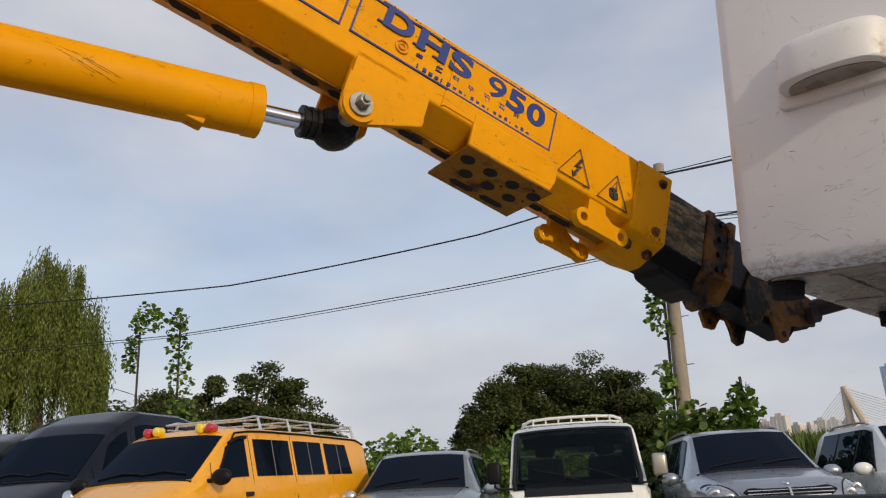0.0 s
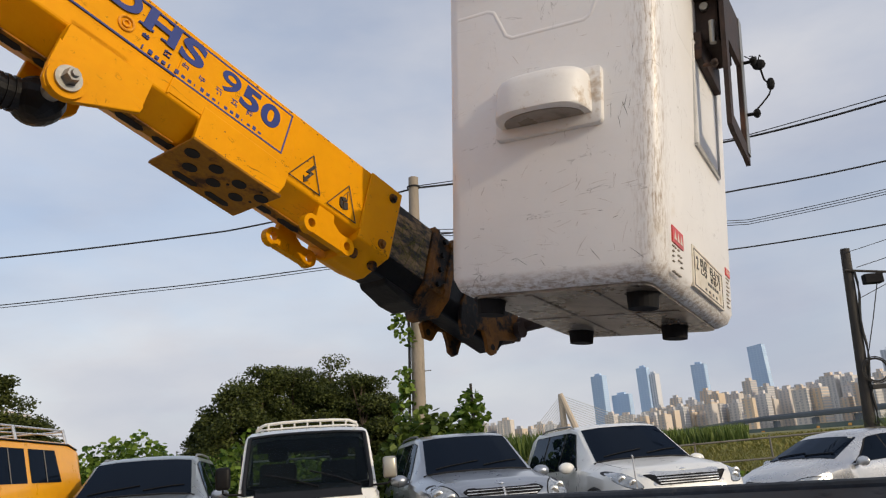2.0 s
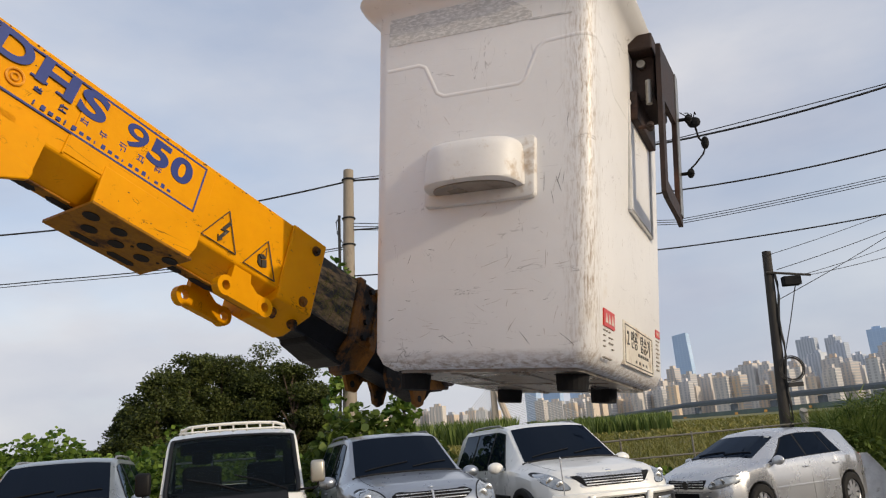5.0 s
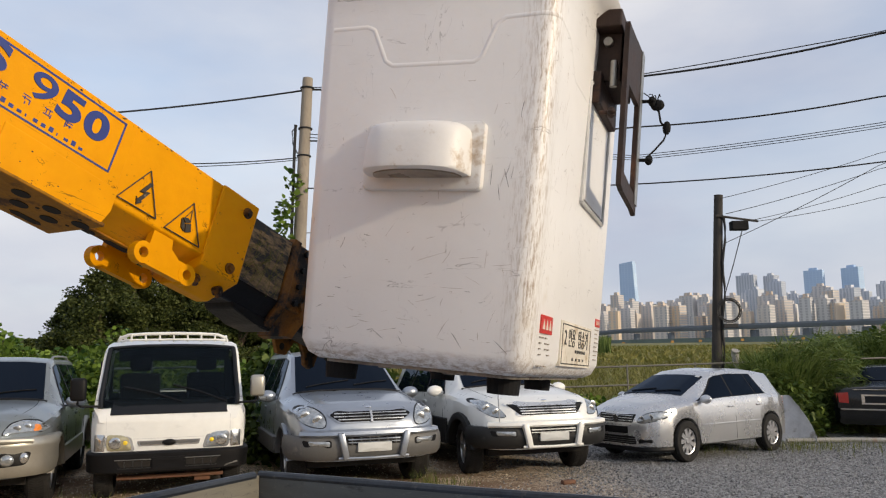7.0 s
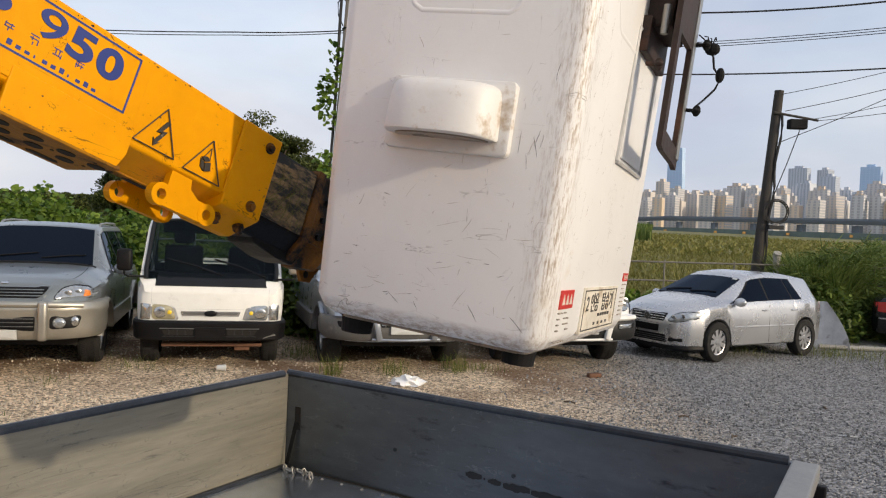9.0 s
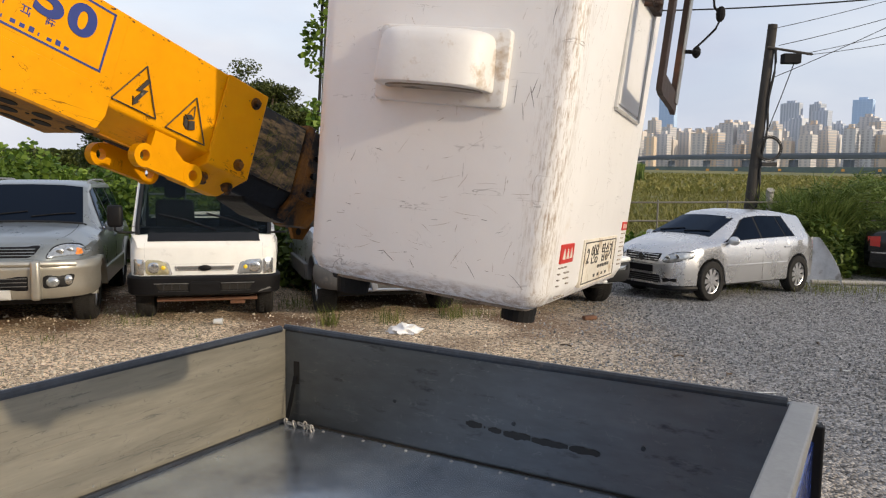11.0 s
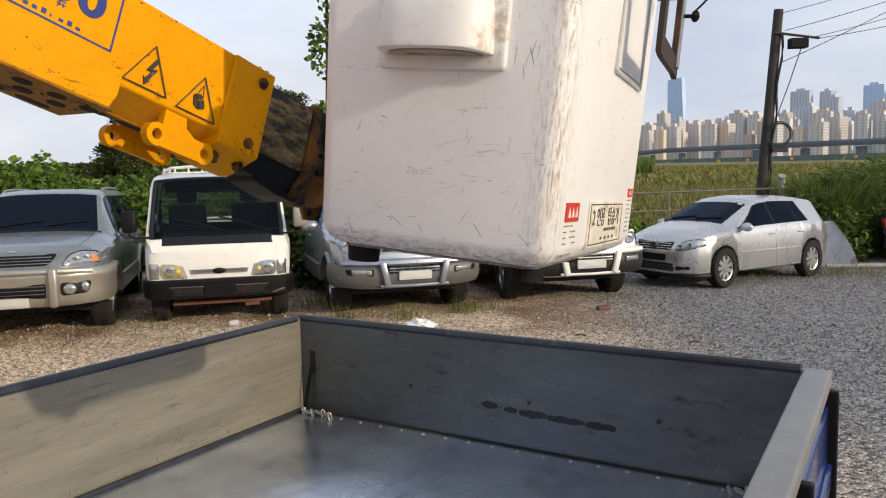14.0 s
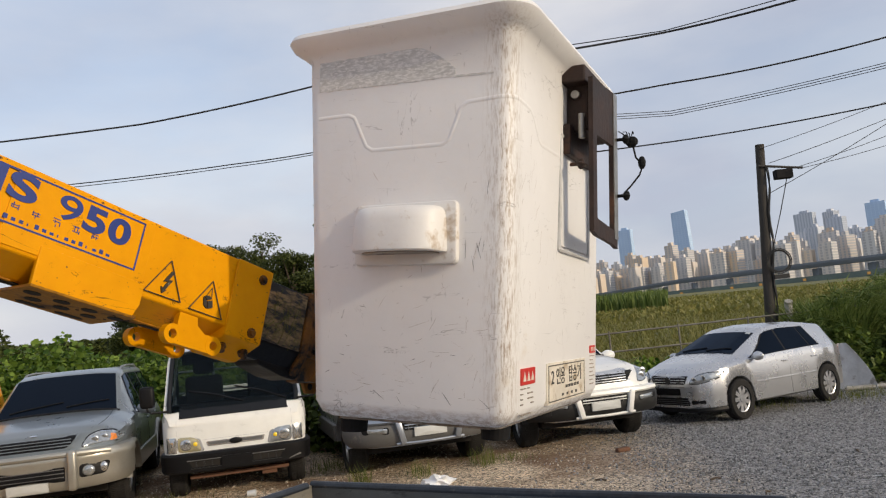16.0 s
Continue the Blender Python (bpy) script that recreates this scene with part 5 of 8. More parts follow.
    rod(bm, (-3.50, -1.10, FZ - 0.20), (-3.50, -1.10, 1.6), 0.16, seg=28)
    box(bm, (-3.66, -1.27, 1.6), (-3.32, -0.93, 2.70), 0.02)
    part("turret", bm, YELLOW, top, "yellow boom turret column")
    bm = B()
    box(bm, (-5.35, -2.12, 0.50), (-3.95, -0.13, 1.30), 0.06)
    prism(bm, [(-5.3, 1.28), (-5.02, 1.92), (-4.0, 1.95), (-3.97, 1.28)], 1, -2.06, -0.19, 0.05)
    part("cab", bm, TRUCKBLUE, top, "dark blue cab")
    return top


truck = build_truck()


# ---------------------------------------------------------------- vehicles
class Shell:
    """A car body as sections along its length. x forward from the middle, y to its left, z up."""

    def __init__(self, top, belt, plan, roof, sill, axles, arch, n=120, passes=2):
        xs = np.linspace(min(p[0] for p in top), max(p[0] for p in top), n)
        extra = []
        for a in axles:
            extra += list(a + arch * np.cos(np.linspace(0, math.pi, 19)))
        xs = np.array(sorted({round(float(x), 4) for x in [*xs, *extra] if xs[0] <= x <= xs[-1]}))
        self.x = xs

        def curve(pts, p=passes):
            pts = sorted(pts)
            fine = np.linspace(xs[0], xs[-1], 400)
            v = np.interp(fine, [a for a, _ in pts], [b for _, b in pts])
            for _ in range(p * 4):
                w = v.copy()
                w[1:-1] = (v[:-2] + 2 * v[1:-1] + v[2:]) / 4
                v = w
            return np.interp(xs, fine, v)
        self.top, self.belt, self.plan, self.roof = curve(top), curve(belt), curve(plan), curve(roof)
        self.top = np.maximum(self.top, self.belt + 0.004)
        lo = np.full(len(xs), sill)
        for a in axles:
            d = arch ** 2 - (xs - a) ** 2
            lo = np.where(d > 0, np.maximum(lo, arch * 0.86 + np.sqrt(np.maximum(d, 0))), lo)
        self.low = np.minimum(lo, self.belt - 0.05)

    def at(self, x):
        return [float(np.interp(x, self.x, v)) for v in (self.low, self.belt, self.top, self.plan, self.roof)]

    def half(self, x):
        lo, be, to, w, r = self.at(x)
        e = min(0.05, 0.4 * (to - be))
        return [(w * 0.90, lo), (w * 0.975, lo + 0.03), (w, lo + 0.42 * (be - lo)), (w * 0.992, be - 0.14 * (be - lo)), (w * 0.96, be),
                (0.5 * (w * 0.955 + r), be + 0.5 * (to - e - be)), (r, to - e), (r * 0.93, to - e * 0.35), (r * 0.55, to + 0.008), (0, to + 0.014)]

    def body(self):
        bm = B()
        rows = []
        for x in self.x:
            h = self.half(x)
            pts = h + [(-y, z) for y, z in reversed(h[:-1])]
            rows.append([bm.verts.new((x, y, z)) for y, z in pts])
        n = len(rows[0])
        for a, b in zip(rows, rows[1:]):
            for k in range(n):
                bm.faces.new((a[k], a[(k + 1) % n], b[(k + 1) % n], b[k]))
        bm.faces.new(rows[0]), bm.faces.new(rows[-1])
        return bm

    def side(self, x, v, side, off=0.005):
        """A point on the side glass line: v 0 at the belt, 1 at the roof edge."""
        lo, be, to, w, r = self.at(x)
        e = min(0.05, 0.4 * (to - be))
        return Vector((x, side * (w * 0.96 + (r - w * 0.96) * v + off), be + (to - e - be) * v))

    def side_window(self, b0, b1, t0, t1, side, v0=0.08, v1=0.92, off=0.005):
        grid = []
        for i in range(9):
            s = i / 8
            row = []
            for j in range(5):
                v = v0 + (v1 - v0) * j / 4
                q = j / 4
                row.append(self.side((b0 + (b1 - b0) * s) * (1 - q) + (t0 + (t1 - t0) * s) * q, v, side, off))
            grid.append(row)
        return slab(B(), grid, (0, -side * 0.012, 0))

    def over(self, x, f, off=0.006):
        lo, be, to, w, r = self.at(x)
        e = min(0.05, 0.4 * (to - be))
        z = float(np.interp(abs(f), [0, 0.55, 0.93, 1], [to + 0.014, to + 0.008, to - e * 0.35, to - e]))
        return Vector((x, f * r, z + off))

    def screen(self, xb, xt, m=0.9, off=0.008, rear=False):
        grid = []
        for i in range(9):
            x = xb + (xt - xb) * i / 8
            grid.append([self.over(x, m * (2 * j / 12 - 1), off) + Vector(((-0.006 if rear else 0.006), 0, 0)) for j in range(13)])
        return slab(B(), grid, (0.012 if rear else -0.012, 0, -0.012))

    def nose(self, y):
        i = np.where(self.plan * 0.985 >= abs(y))[0]
        return float(self.x[i[-1]]) if len(i) else float(self.x[-1])

    def tail(self, y):
        i = np.where(self.plan * 0.985 >= abs(y))[0]
        return float(self.x[i[0]]) if len(i) else float(self.x[0])

    def front(self, y0, y1, low, high, off=0.006, depth=0.05, n=12, tail=False):
        """A slab that follows the nose in plan; low and high: heights at y0 and y1."""
        grid = []
        for i in range(n + 1):
            s = i / n
            y = y0 + (y1 - y0) * s
            x = (self.tail(y) - off) if tail else (self.nose(y) + off)
            a, b = low[0] + (low[1] - low[0]) * s, high[0] + (high[1] - high[0]) * s
            grid.append([Vector((x, y, a + (b - a) * k / 3)) for k in range(4)])
        return slab(B(), grid, (depth if tail else -depth, 0, 0))


def wheel(parent, x, y, r, width, spokes=7, rim=ALLOY, steer=0.0):
    side = 1 if y > 0 else -1
    hub = new("wheel")
    hub.parent = parent
    hub.matrix_basis = pose(x, y, r, 0, 0, steer)
    bm = B()
    prof = [(r * 0.66, -0.5), (r * 0.93, -0.5), (r * 0.985, -0.42), (r, -0.3), (r, 0.3), (r * 0.985, 0.42), (r * 0.93, 0.5), (r * 0.66, 0.5), (r * 0.62, 0.3), (r * 0.62, -0.3)]
    n = 36
    rings = [[bm.verts.new((a * math.cos(k * math.tau / n), b * width, a * math.sin(k * math.tau / n))) for a, b in prof] for k in range(n)]
    for k in range(n):
        p, q = rings[k], rings[(k + 1) % n]
        for j in range(len(prof)):
            bm.faces.new((p[j], p[(j + 1) % len(prof)], q[(j + 1) % len(prof)], q[j]))
    for k in range(n * 2):
        a = k * math.tau / (n * 2)
        c, s = math.cos(a), math.sin(a)
        for b in (-0.2, 0.2):
            m = Matrix.Translation((r * c, b * width, r * s)) @ Matrix.Rotation(-a, 4, "Y") @ Matrix.Rotation(0.4 if b > 0 else -0.4, 4, "X") @ Matrix.Diagonal((0.012, width * 0.3, 0.011, 1))
            bmesh.ops.create_cube(bm, size=1, matrix=m)
    part("tyre", bm, TYRE, hub, smooth=True, angle=0.7)
    bm = B()
    o = side * width * 0.30
    tube(bm, [(r * 0.64 * math.cos(a), o, r * 0.64 * math.sin(a)) for a in np.linspace(0, math.tau, 32, endpoint=False)], 0.018, 8, True)
    rod(bm, (0, o - side * 0.05, 0), (0, o + side * 0.02, 0), r * 0.2, r * 0.15, seg=20)
    for k in range(spokes):
        a = k * math.tau / spokes
        p = Vector((math.cos(a), 0, math.sin(a)))
        q = Vector((-math.sin(a), 0, math.cos(a)))
        w0, w1 = r * 0.085, r * 0.12
        pts = [p * r * 0.14 + q * w0, p * r * 0.62 + q * w1, p * r * 0.62 - q * w1, p * r * 0.14 - q * w0]
        f = [bm.verts.new(v + Vector((0, o + side * 0.012, 0))) for v in pts]
        g = [bm.verts.new(v + Vector((0, o - side * 0.025, 0))) for v in pts]
        bm.faces.new(f), bm.faces.new(g)
        for i in range(4):
            bm.faces.new((f[i], f[(i + 1) % 4], g[(i + 1) % 4], g[i]))
    part("rim", bm, rim, hub, smooth=True, angle=0.5)
    bm = B()
    rod(bm, (0, o - side * 0.10, 0), (0, o - side * 0.045, 0), r * 0.63, seg=28)
    part("brake_drum", bm, HOLE, hub)
    return hub


def mirror(parent, x, y, z, mat, size=(0.10, 0.13, 0.09), arm=0.10):
    s = 1 if y > 0 else -1
    bm = B()
    ellipsoid(bm, (x, y + s * (arm + size[1] * 0.6), z), (size[0] * 0.65, size[1], size[2]), 16, 10)
    rod(bm, (x, y, z - size[2] * 0.4), (x, y + s * (arm + 0.04), z - size[2] * 0.4), 0.025)
    m = part("wing_mirror", bm, mat, parent, smooth=True)
    return m


def wiper(parent, sh, x, y0, y1):
    bm = B()
    pts = [sh.over(x - 0.02 - 0.10 * i / 6, (y0 + (y1 - y0) * i / 6) / max(0.3, sh.at(x)[4]), 0.022) for i in range(7)]
    tube(bm, pts, 0.010, 6)
    part("wiper", bm, TRIM, parent)


def common(name, label, m, sh, paint, axles, track, r, tyre_w, glass=GLASS, spokes=7, rim=ALLOY, steer=0.0, group="parked vehicles", category="car"):
    top = thing(name, label, category, m, group)
    part("body", sh.body(), paint, top, smooth=True, angle=0.5)
    # plain block below the body, shade beneath the car painted near-black
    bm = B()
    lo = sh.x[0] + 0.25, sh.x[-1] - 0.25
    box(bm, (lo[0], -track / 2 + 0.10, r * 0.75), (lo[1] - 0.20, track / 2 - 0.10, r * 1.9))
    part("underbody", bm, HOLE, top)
    for k, a in enumerate(axles):
        for s in (-1, 1):
            wheel(top, a, s * track / 2, r, tyre_w, spokes, rim, steer if k == 0 else 0)
    return top


def row_pose(x, y, nx, ny):
    """Pose of a vehicle whose nose points along (nx, ny)."""
    return pose(x, y, 0, 0, 0, math.degrees(math.atan2(ny, nx)))


def rounded(pts, r=0.3, n=4):
    """Outline through the corners given, each rounded by the share r of its shorter edge."""
    out = []
    k = len(pts)
    for i in range(k):
        p, c, q = Vector(pts[i - 1]), Vector(pts[i]), Vector(pts[(i + 1) % k])
        d = r * min((p - c).length, (q - c).length)
        a, b = c + (p - c).normalized() * d, c + (q - c).normalized() * d
        for j in range(n + 1):
            s = j / n
            out.append((a * (1 - s) + c * s) * (1 - s) + (c * (1 - s) + b * s) * s)
    return out


def patch(tree, pts, off=0.006, bulge=0.0, depth=0.03, axis=0, sign=1, rings=4, r=0.3):
    """A piece with the outline pts lying on a body's surface; axis 0: seen along x (pts are y, z), 1: along y (x, z), 2: along z (x, y)."""
    pts = rounded(pts, r)
    c = sum(pts, Vector((0, 0))) / len(pts)
    ray = Vector((0, 0, 0))
    ray[axis] = -sign

    def hit(p, lift):
        o = Vector((0, 0, 0))
        o[axis] = 9 * sign
        others = [i for i in range(3) if i != axis]
        o[others[0]], o[others[1]] = p[0], p[1]
        loc, nor, _, _ = tree.ray_cast(o, ray)
        if loc is None:
            loc, nor, _, _ = tree.find_nearest(o + ray * 6.6)
        if nor.dot(ray) > 0:
            nor = -nor
        return loc + (nor * 0.5 - ray * 0.5).normalized() * lift
    bm = B()
    rows = []
    for k in range(1, rings + 1):
        s = k / rings
        rows.append([bm.verts.new(hit(c + (p - c) * s, off + bulge * (1 - s * s))) for p in pts])
    mid = bm.verts.new(hit(c, off + bulge))
    n = len(pts)
    for i in range(n):
        bm.faces.new((mid, rows[0][i], rows[0][(i + 1) % n]))
    for a, b in zip(rows, rows[1:]):
        for i in range(n):
            bm.faces.new((a[i], b[i], b[(i + 1) % n], a[(i + 1) % n]))
    back = [bm.verts.new(v.co + ray * depth) for v in rows[-1]]
    for i in range(n):
        bm.faces.new((rows[-1][i], back[i], back[(i + 1) % n], rows[-1][(i + 1) % n]))
    bmesh.ops.recalc_face_normals(bm, faces=bm.faces)
    return bm


def flip(pts, s):
    return [(s * y, z) for y, z in pts]


def loft(path, prof):
    """A moulding with the section prof (out, z) along a path in plan, wrapping round the corners."""
    half = [Vector(p) for p in path]
    pts = [Vector((p.x, -p.y)) for p in half] + [p for p in reversed(half) if abs(p.y) > 1e-6]
    fine = []
    for i in range(len(pts) - 1):
        p0, p1, p2, p3 = pts[max(0, i - 1)], pts[i], pts[i + 1], pts[min(len(pts) - 1, i + 2)]
        for j in range(4):
            t = j / 4
            fine.append(0.5 * ((2 * p1) + (p2 - p0) * t + (2 * p0 - 5 * p1 + 4 * p2 - p3) * t * t + (3 * p1 - p0 - 3 * p2 + p3) * t ** 3))
    fine.append(pts[-1])
    bm = B()
    rows = []
    for i, p in enumerate(fine):
        t = (fine[min(i + 1, len(fine) - 1)] - fine[max(i - 1, 0)]).normalized()
        n = Vector((t.y, -t.x))
        rows.append([bm.verts.new((p.x + n.x * o, p.y + n.y * o, z)) for o, z in prof])
    k = len(prof)
    for a, b in zip(rows, rows[1:]):
        for j in range(k):
            bm.faces.new((a[j], a[(j + 1) % k], b[(j + 1) % k], b[j]))
    bm.faces.new(rows[0]), bm.faces.new(rows[-1])
    bmesh.ops.recalc_face_normals(bm, faces=bm.faces)
    return bm


def flare(x, y, r, z, wide, thick, s, a0=0.05, a1=math.pi - 0.05):
    """A wheel-arch flare: a flat band bent round the wheel, standing proud of the side."""
    bm = B()
    rows = []
    for t in np.linspace(a0, a1, 22):
        c, q = math.cos(t), math.sin(t)
        rows.append([bm.verts.new((x + rr * c, s * yy, z + rr * q)) for rr, yy in ((r, y - 0.10), (r, y + thick * 0.8), (r + wide * 0.35, y + thick), (r + wide * 0.9, y + thick * 0.6), (r + wide, y - 0.03))])
    for a, b in zip(rows, rows[1:]):
        for j in range(4):
            bm.faces.new((a[j], a[j + 1], b[j + 1], b[j]))
    bmesh.ops.recalc_face_normals(bm, faces=bm.faces)
    return bm


def lamp(top, tree, outline, bowls, s, lens=LENS, amber=None, r=0.35):
    """Headlamp: dark housing edge, clear lens, bright bowls, an amber end."""
    part("lamp_housing", patch(tree, flip([(y + (0.012 if y > 0.65 else -0.012), z + (0.012 if z > outline[0][1] + 0.06 else -0.010)) for y, z in outline], s), 0.004, r=r), TRIM, top)
    h = part("headlight", patch(tree, flip(outline, s), 0.010, 0.018, r=r), lens, top, "clear headlamp", smooth=True)
    for y, z, q in bowls:
        c, n, _, _ = tree.ray_cast(Vector((9, s * y, z)), Vector((-1, 0, 0)))
        bm = B()
        ellipsoid(bm, c + Vector((0.020, 0, 0)), (0.010, q, q), 18, 10)
        b = part("lamp_bowl", bm, BOWL, h, smooth=True)
        bm = B()
        ellipsoid(bm, c + Vector((0.028, 0, 0)), (0.006, q * 0.5, q * 0.5), 12, 8)
        part("bulb_shield", bm, P_GREY, h, smooth=True)
    if amber:
        part("indicator", patch(tree, flip(amber, s), 0.022, 0.006, r=r), AMBER, top, smooth=True)


def suv(name, label, m, paint, clad, L=4.72, W=1.87, H=1.76, style="silver", steer=0.0):
    h = L / 2
    ax = (h - 0.86, h - 0.86 - 2.82)
    sh = Shell(top=[(-h, 1.0), (-h + 0.05, 1.15), (-h + 0.25, H - 0.12), (-h + 0.6, H - 0.02), (0.0, H), (h - 2.05, H - 0.05), (h - 1.28, 1.19), (h - 0.9, 1.155), (h - 0.35, 1.08), (h - 0.12, 1.01), (h - 0.03, 0.92), (h, 0.80)],
               belt=[(-h, 0.98), (h - 1.35, 1.08), (h - 0.9, 1.04), (h - 0.3, 0.96), (h, 0.74)],
               plan=[(-h, W / 2 - 0.16), (-h + 0.12, W / 2 - 0.05), (-h + 0.5, W / 2), (h - 0.8, W / 2), (h - 0.42, W / 2 - 0.035), (h - 0.2, W / 2 - 0.10), (h - 0.06, W / 2 - 0.22), (h, W / 2 - 0.42)],
               roof=[(-h, 0.62), (-h + 0.4, 0.64), (h - 2.05, 0.64), (h - 1.25, 0.76), (h - 0.4, 0.72), (h, 0.50)], sill=0.40, axles=ax, arch=0.42)
    top = common(name, label, m, sh, paint, ax, 1.56, 0.365, 0.235, spokes=6, steer=steer)
    tree = BVHTree.FromBMesh(sh.body())
    part("windscreen", sh.screen(h - 1.30, h - 2.02, 0.92), GLASS, top, "dark tinted windscreen")
    part("rear_screen", sh.screen(-h + 0.08, -h + 0.24, 0.85, rear=True), GLASS, top)
    bm = B()
    tube(bm, [sh.over(h - 1.27, 0.97 * (2 * j / 12 - 1), 0.0) for j in range(13)], 0.02, 8)
    part("cowl", bm, TRIM, top)
    bm = B()
    box(bm, (h - 2.02, -0.09, H - 0.17), (h - 1.98, 0.09, H - 0.12), 0.01)
    part("inner_mirror", bm, TRIM, top)
    for s in (-1, 1):
        part("window_surround", sh.side_window(h - 1.56, h - 4.18, h - 2.06, h - 4.05, s, 0.05, 0.94, 0.002), TRIM, top)
        for b in ((h - 1.62, h - 2.42, h - 2.10, h - 2.44), (h - 2.50, h - 3.30, h - 2.52, h - 3.28), (h - 3.38, h - 4.15, h - 3.36, h - 4.02)):
            part("side_window", sh.side_window(*b, s), GLASS, top)
        mirror(top, h - 1.66, s * (W / 2 - 0.08), 1.13, CHROMEPAINT if style == "grey" else paint, (0.11, 0.12, 0.085), 0.08)
        bm = B()
        tube(bm, [(h - 2.25, s * 0.60, H - 0.06), (h - 2.45, s * 0.605, H + 0.004), (h - 2.9, s * 0.61, H + 0.016), (h - 3.7, s * 0.605, H + 0.004), (h - 3.98, s * 0.60, H - 0.06)], 0.016, 8)
        part("roof_rail", bm, P_GREY if style == "silver" else STEEL, top)
        for a in ax:
            part("arch_trim", flare(a, W / 2, 0.40, 0.365, 0.10 if style == "white" else 0.055, 0.035 if style != "silver" else 0.015, s), clad if style != "silver" else paint, top, smooth=True)
        bm = B()
        zt = 0.74 if style == "white" else 0.60
        box(bm, (ax[1] + 0.48, s * W / 2 - 0.04, 0.38), (ax[0] - 0.48, s * W / 2 + 0.018, zt), 0.012)
        part("sill_cladding", bm, clad, top)
        for x in (h - 2.4, h - 3.25):
            bm = B()
            box(bm, (x - 0.08, s * (W / 2 - 0.01), 0.93), (x + 0.08, s * (W / 2 + 0.02), 0.965), 0.008)
            part("door_handle", bm, paint, top)
        for x in (h - 1.55, h - 2.47, h - 3.34):
            bm = B()
            tube(bm, [(x, s * (W / 2 - 0.001), 0.62), (x, s * (W / 2 - 0.004), 0.85), (x, s * (W * 0.482), 1.06)], 0.0035, 5)
            part("door_gap", bm, HOLE, top)
    # bonnet edges
    for s in (-1, 1):
        bm = B()
        tube(bm, [sh.over(h - 1.25 + 0.95 * i / 8, s * (0.86 + 0.05 * math.sin(i / 8 * math.pi)), -0.001) for i in range(9)], 0.004, 5)
        part("bonnet_gap", bm, HOLE, top)
    # bumper
    path = [(h - 0.52, W / 2 - 0.015), (h - 0.30, W / 2 - 0.03), (h - 0.10, W / 2 - 0.14), (h + 0.015, W / 2 - 0.36), (h + 0.05, 0.30), (h + 0.06, 0.0)]
    if style == "grey":
        prof = [(-0.10, 0.42), (0.03, 0.42), (0.06, 0.46), (0.075, 0.56), (0.07, 0.70), (0.085, 0.74), (0.08, 0.80), (0.05, 0.835), (-0.10, 0.84)]
    else:
        prof = [(-0.10, 0.42), (0.01, 0.42), (0.045, 0.47), (0.06, 0.56), (0.055, 0.66), (0.03, 0.705), (-0.10, 0.71)]
    bb = loft(path, prof)
    btree = BVHTree.FromBMesh(bb)
    part("bumper", bb, clad, top, "champagne bumper" if style == "grey" else "grey plastic bumper", smooth=True, angle=0.7)
    if style == "silver":
        part("grille_surround", patch(tree, [(-0.53, 0.965), (-0.40, 0.855), (0.40, 0.855), (0.53, 0.965), (0.44, 1.015), (-0.44, 1.015)], 0.016), paint, top, smooth=True)
        part("grille", patch(tree, [(-0.50, 0.955), (-0.38, 0.868), (0.38, 0.868), (0.50, 0.955), (0.42, 1.0), (-0.42, 1.0)], 0.020), TRIM, top, "black grille with bright bars")
        for i, w in enumerate((0.40, 0.45, 0.44)):
            z = 0.892 + i * 0.036
            part("grille_bar", patch(tree, [(-w, z), (w, z), (w, z + 0.012), (-w, z + 0.012)], 0.030, r=0.1), CHROMEPAINT, top)
        part("grille_bar", patch(tree, [(-0.014, 0.865), (0.014, 0.865), (0.014, 1.0), (-0.014, 1.0)], 0.036, r=0.1), CHROMEPAINT, top)
        for s in (-1, 1):
            lamp(top, tree, [(0.55, 0.80), (0.72, 0.82), (0.84, 0.90), (0.85, 1.00), (0.74, 1.06), (0.62, 1.02), (0.54, 0.92)], ((0.63, 0.90, 0.062), (0.75, 0.95, 0.058)), s, r=0.5)
    elif style == "white":
        part("grille_surround", patch(tree, [(-0.60, 1.0), (-0.44, 0.838), (0.44, 0.838), (0.60, 1.0), (0.40, 1.03), (-0.40, 1.03)], 0.010, r=0.15), CHROMEPAINT, top, smooth=True)
        part("grille", patch(tree, [(-0.56, 0.995), (-0.40, 0.852), (0.40, 0.852), (0.56, 0.995)], 0.018, r=0.15), TRIM, top, "black grille with bright bars")
        for i in range(4):
            z = 0.868 + i * 0.033
            w = 0.39 + 0.01 * i
            part("grille_bar", patch(tree, [(-w, z), (w, z), (w, z + 0.015), (-w, z + 0.015)], 0.030, r=0.1), CHROMEPAINT, top)
        for s in (-1, 1):
            lamp(top, tree, [(0.57, 0.83), (0.72, 0.83), (0.85, 0.90), (0.87, 1.02), (0.78, 1.06), (0.66, 0.98)], ((0.69, 0.90, 0.055), (0.78, 0.95, 0.055)), s, r=0.45)
        bm = B()
        tube(bm, [(h + 0.0, -0.70, 0.74), (h + 0.0, -0.71, 1.0), (h - 0.01, -0.71, 1.22)], 0.009, 8)
        ellipsoid(bm, (h - 0.01, -0.71, 1.235), (0.012, 0.012, 0.022), 10, 8)
        part("corner_pole", bm, CHROMEPAINT, top, "thin chrome corner pole")
    else:
        part("grille_surround", patch(tree, [(-0.50, 1.02), (-0.40, 0.86), (0.40, 0.86), (0.50, 1.02)], 0.014), paint, top)
        part("grille", patch(tree, [(-0.46, 1.005), (-0.37, 0.875), (0.37, 0.875), (0.46, 1.005)], 0.020), TRIM, top)
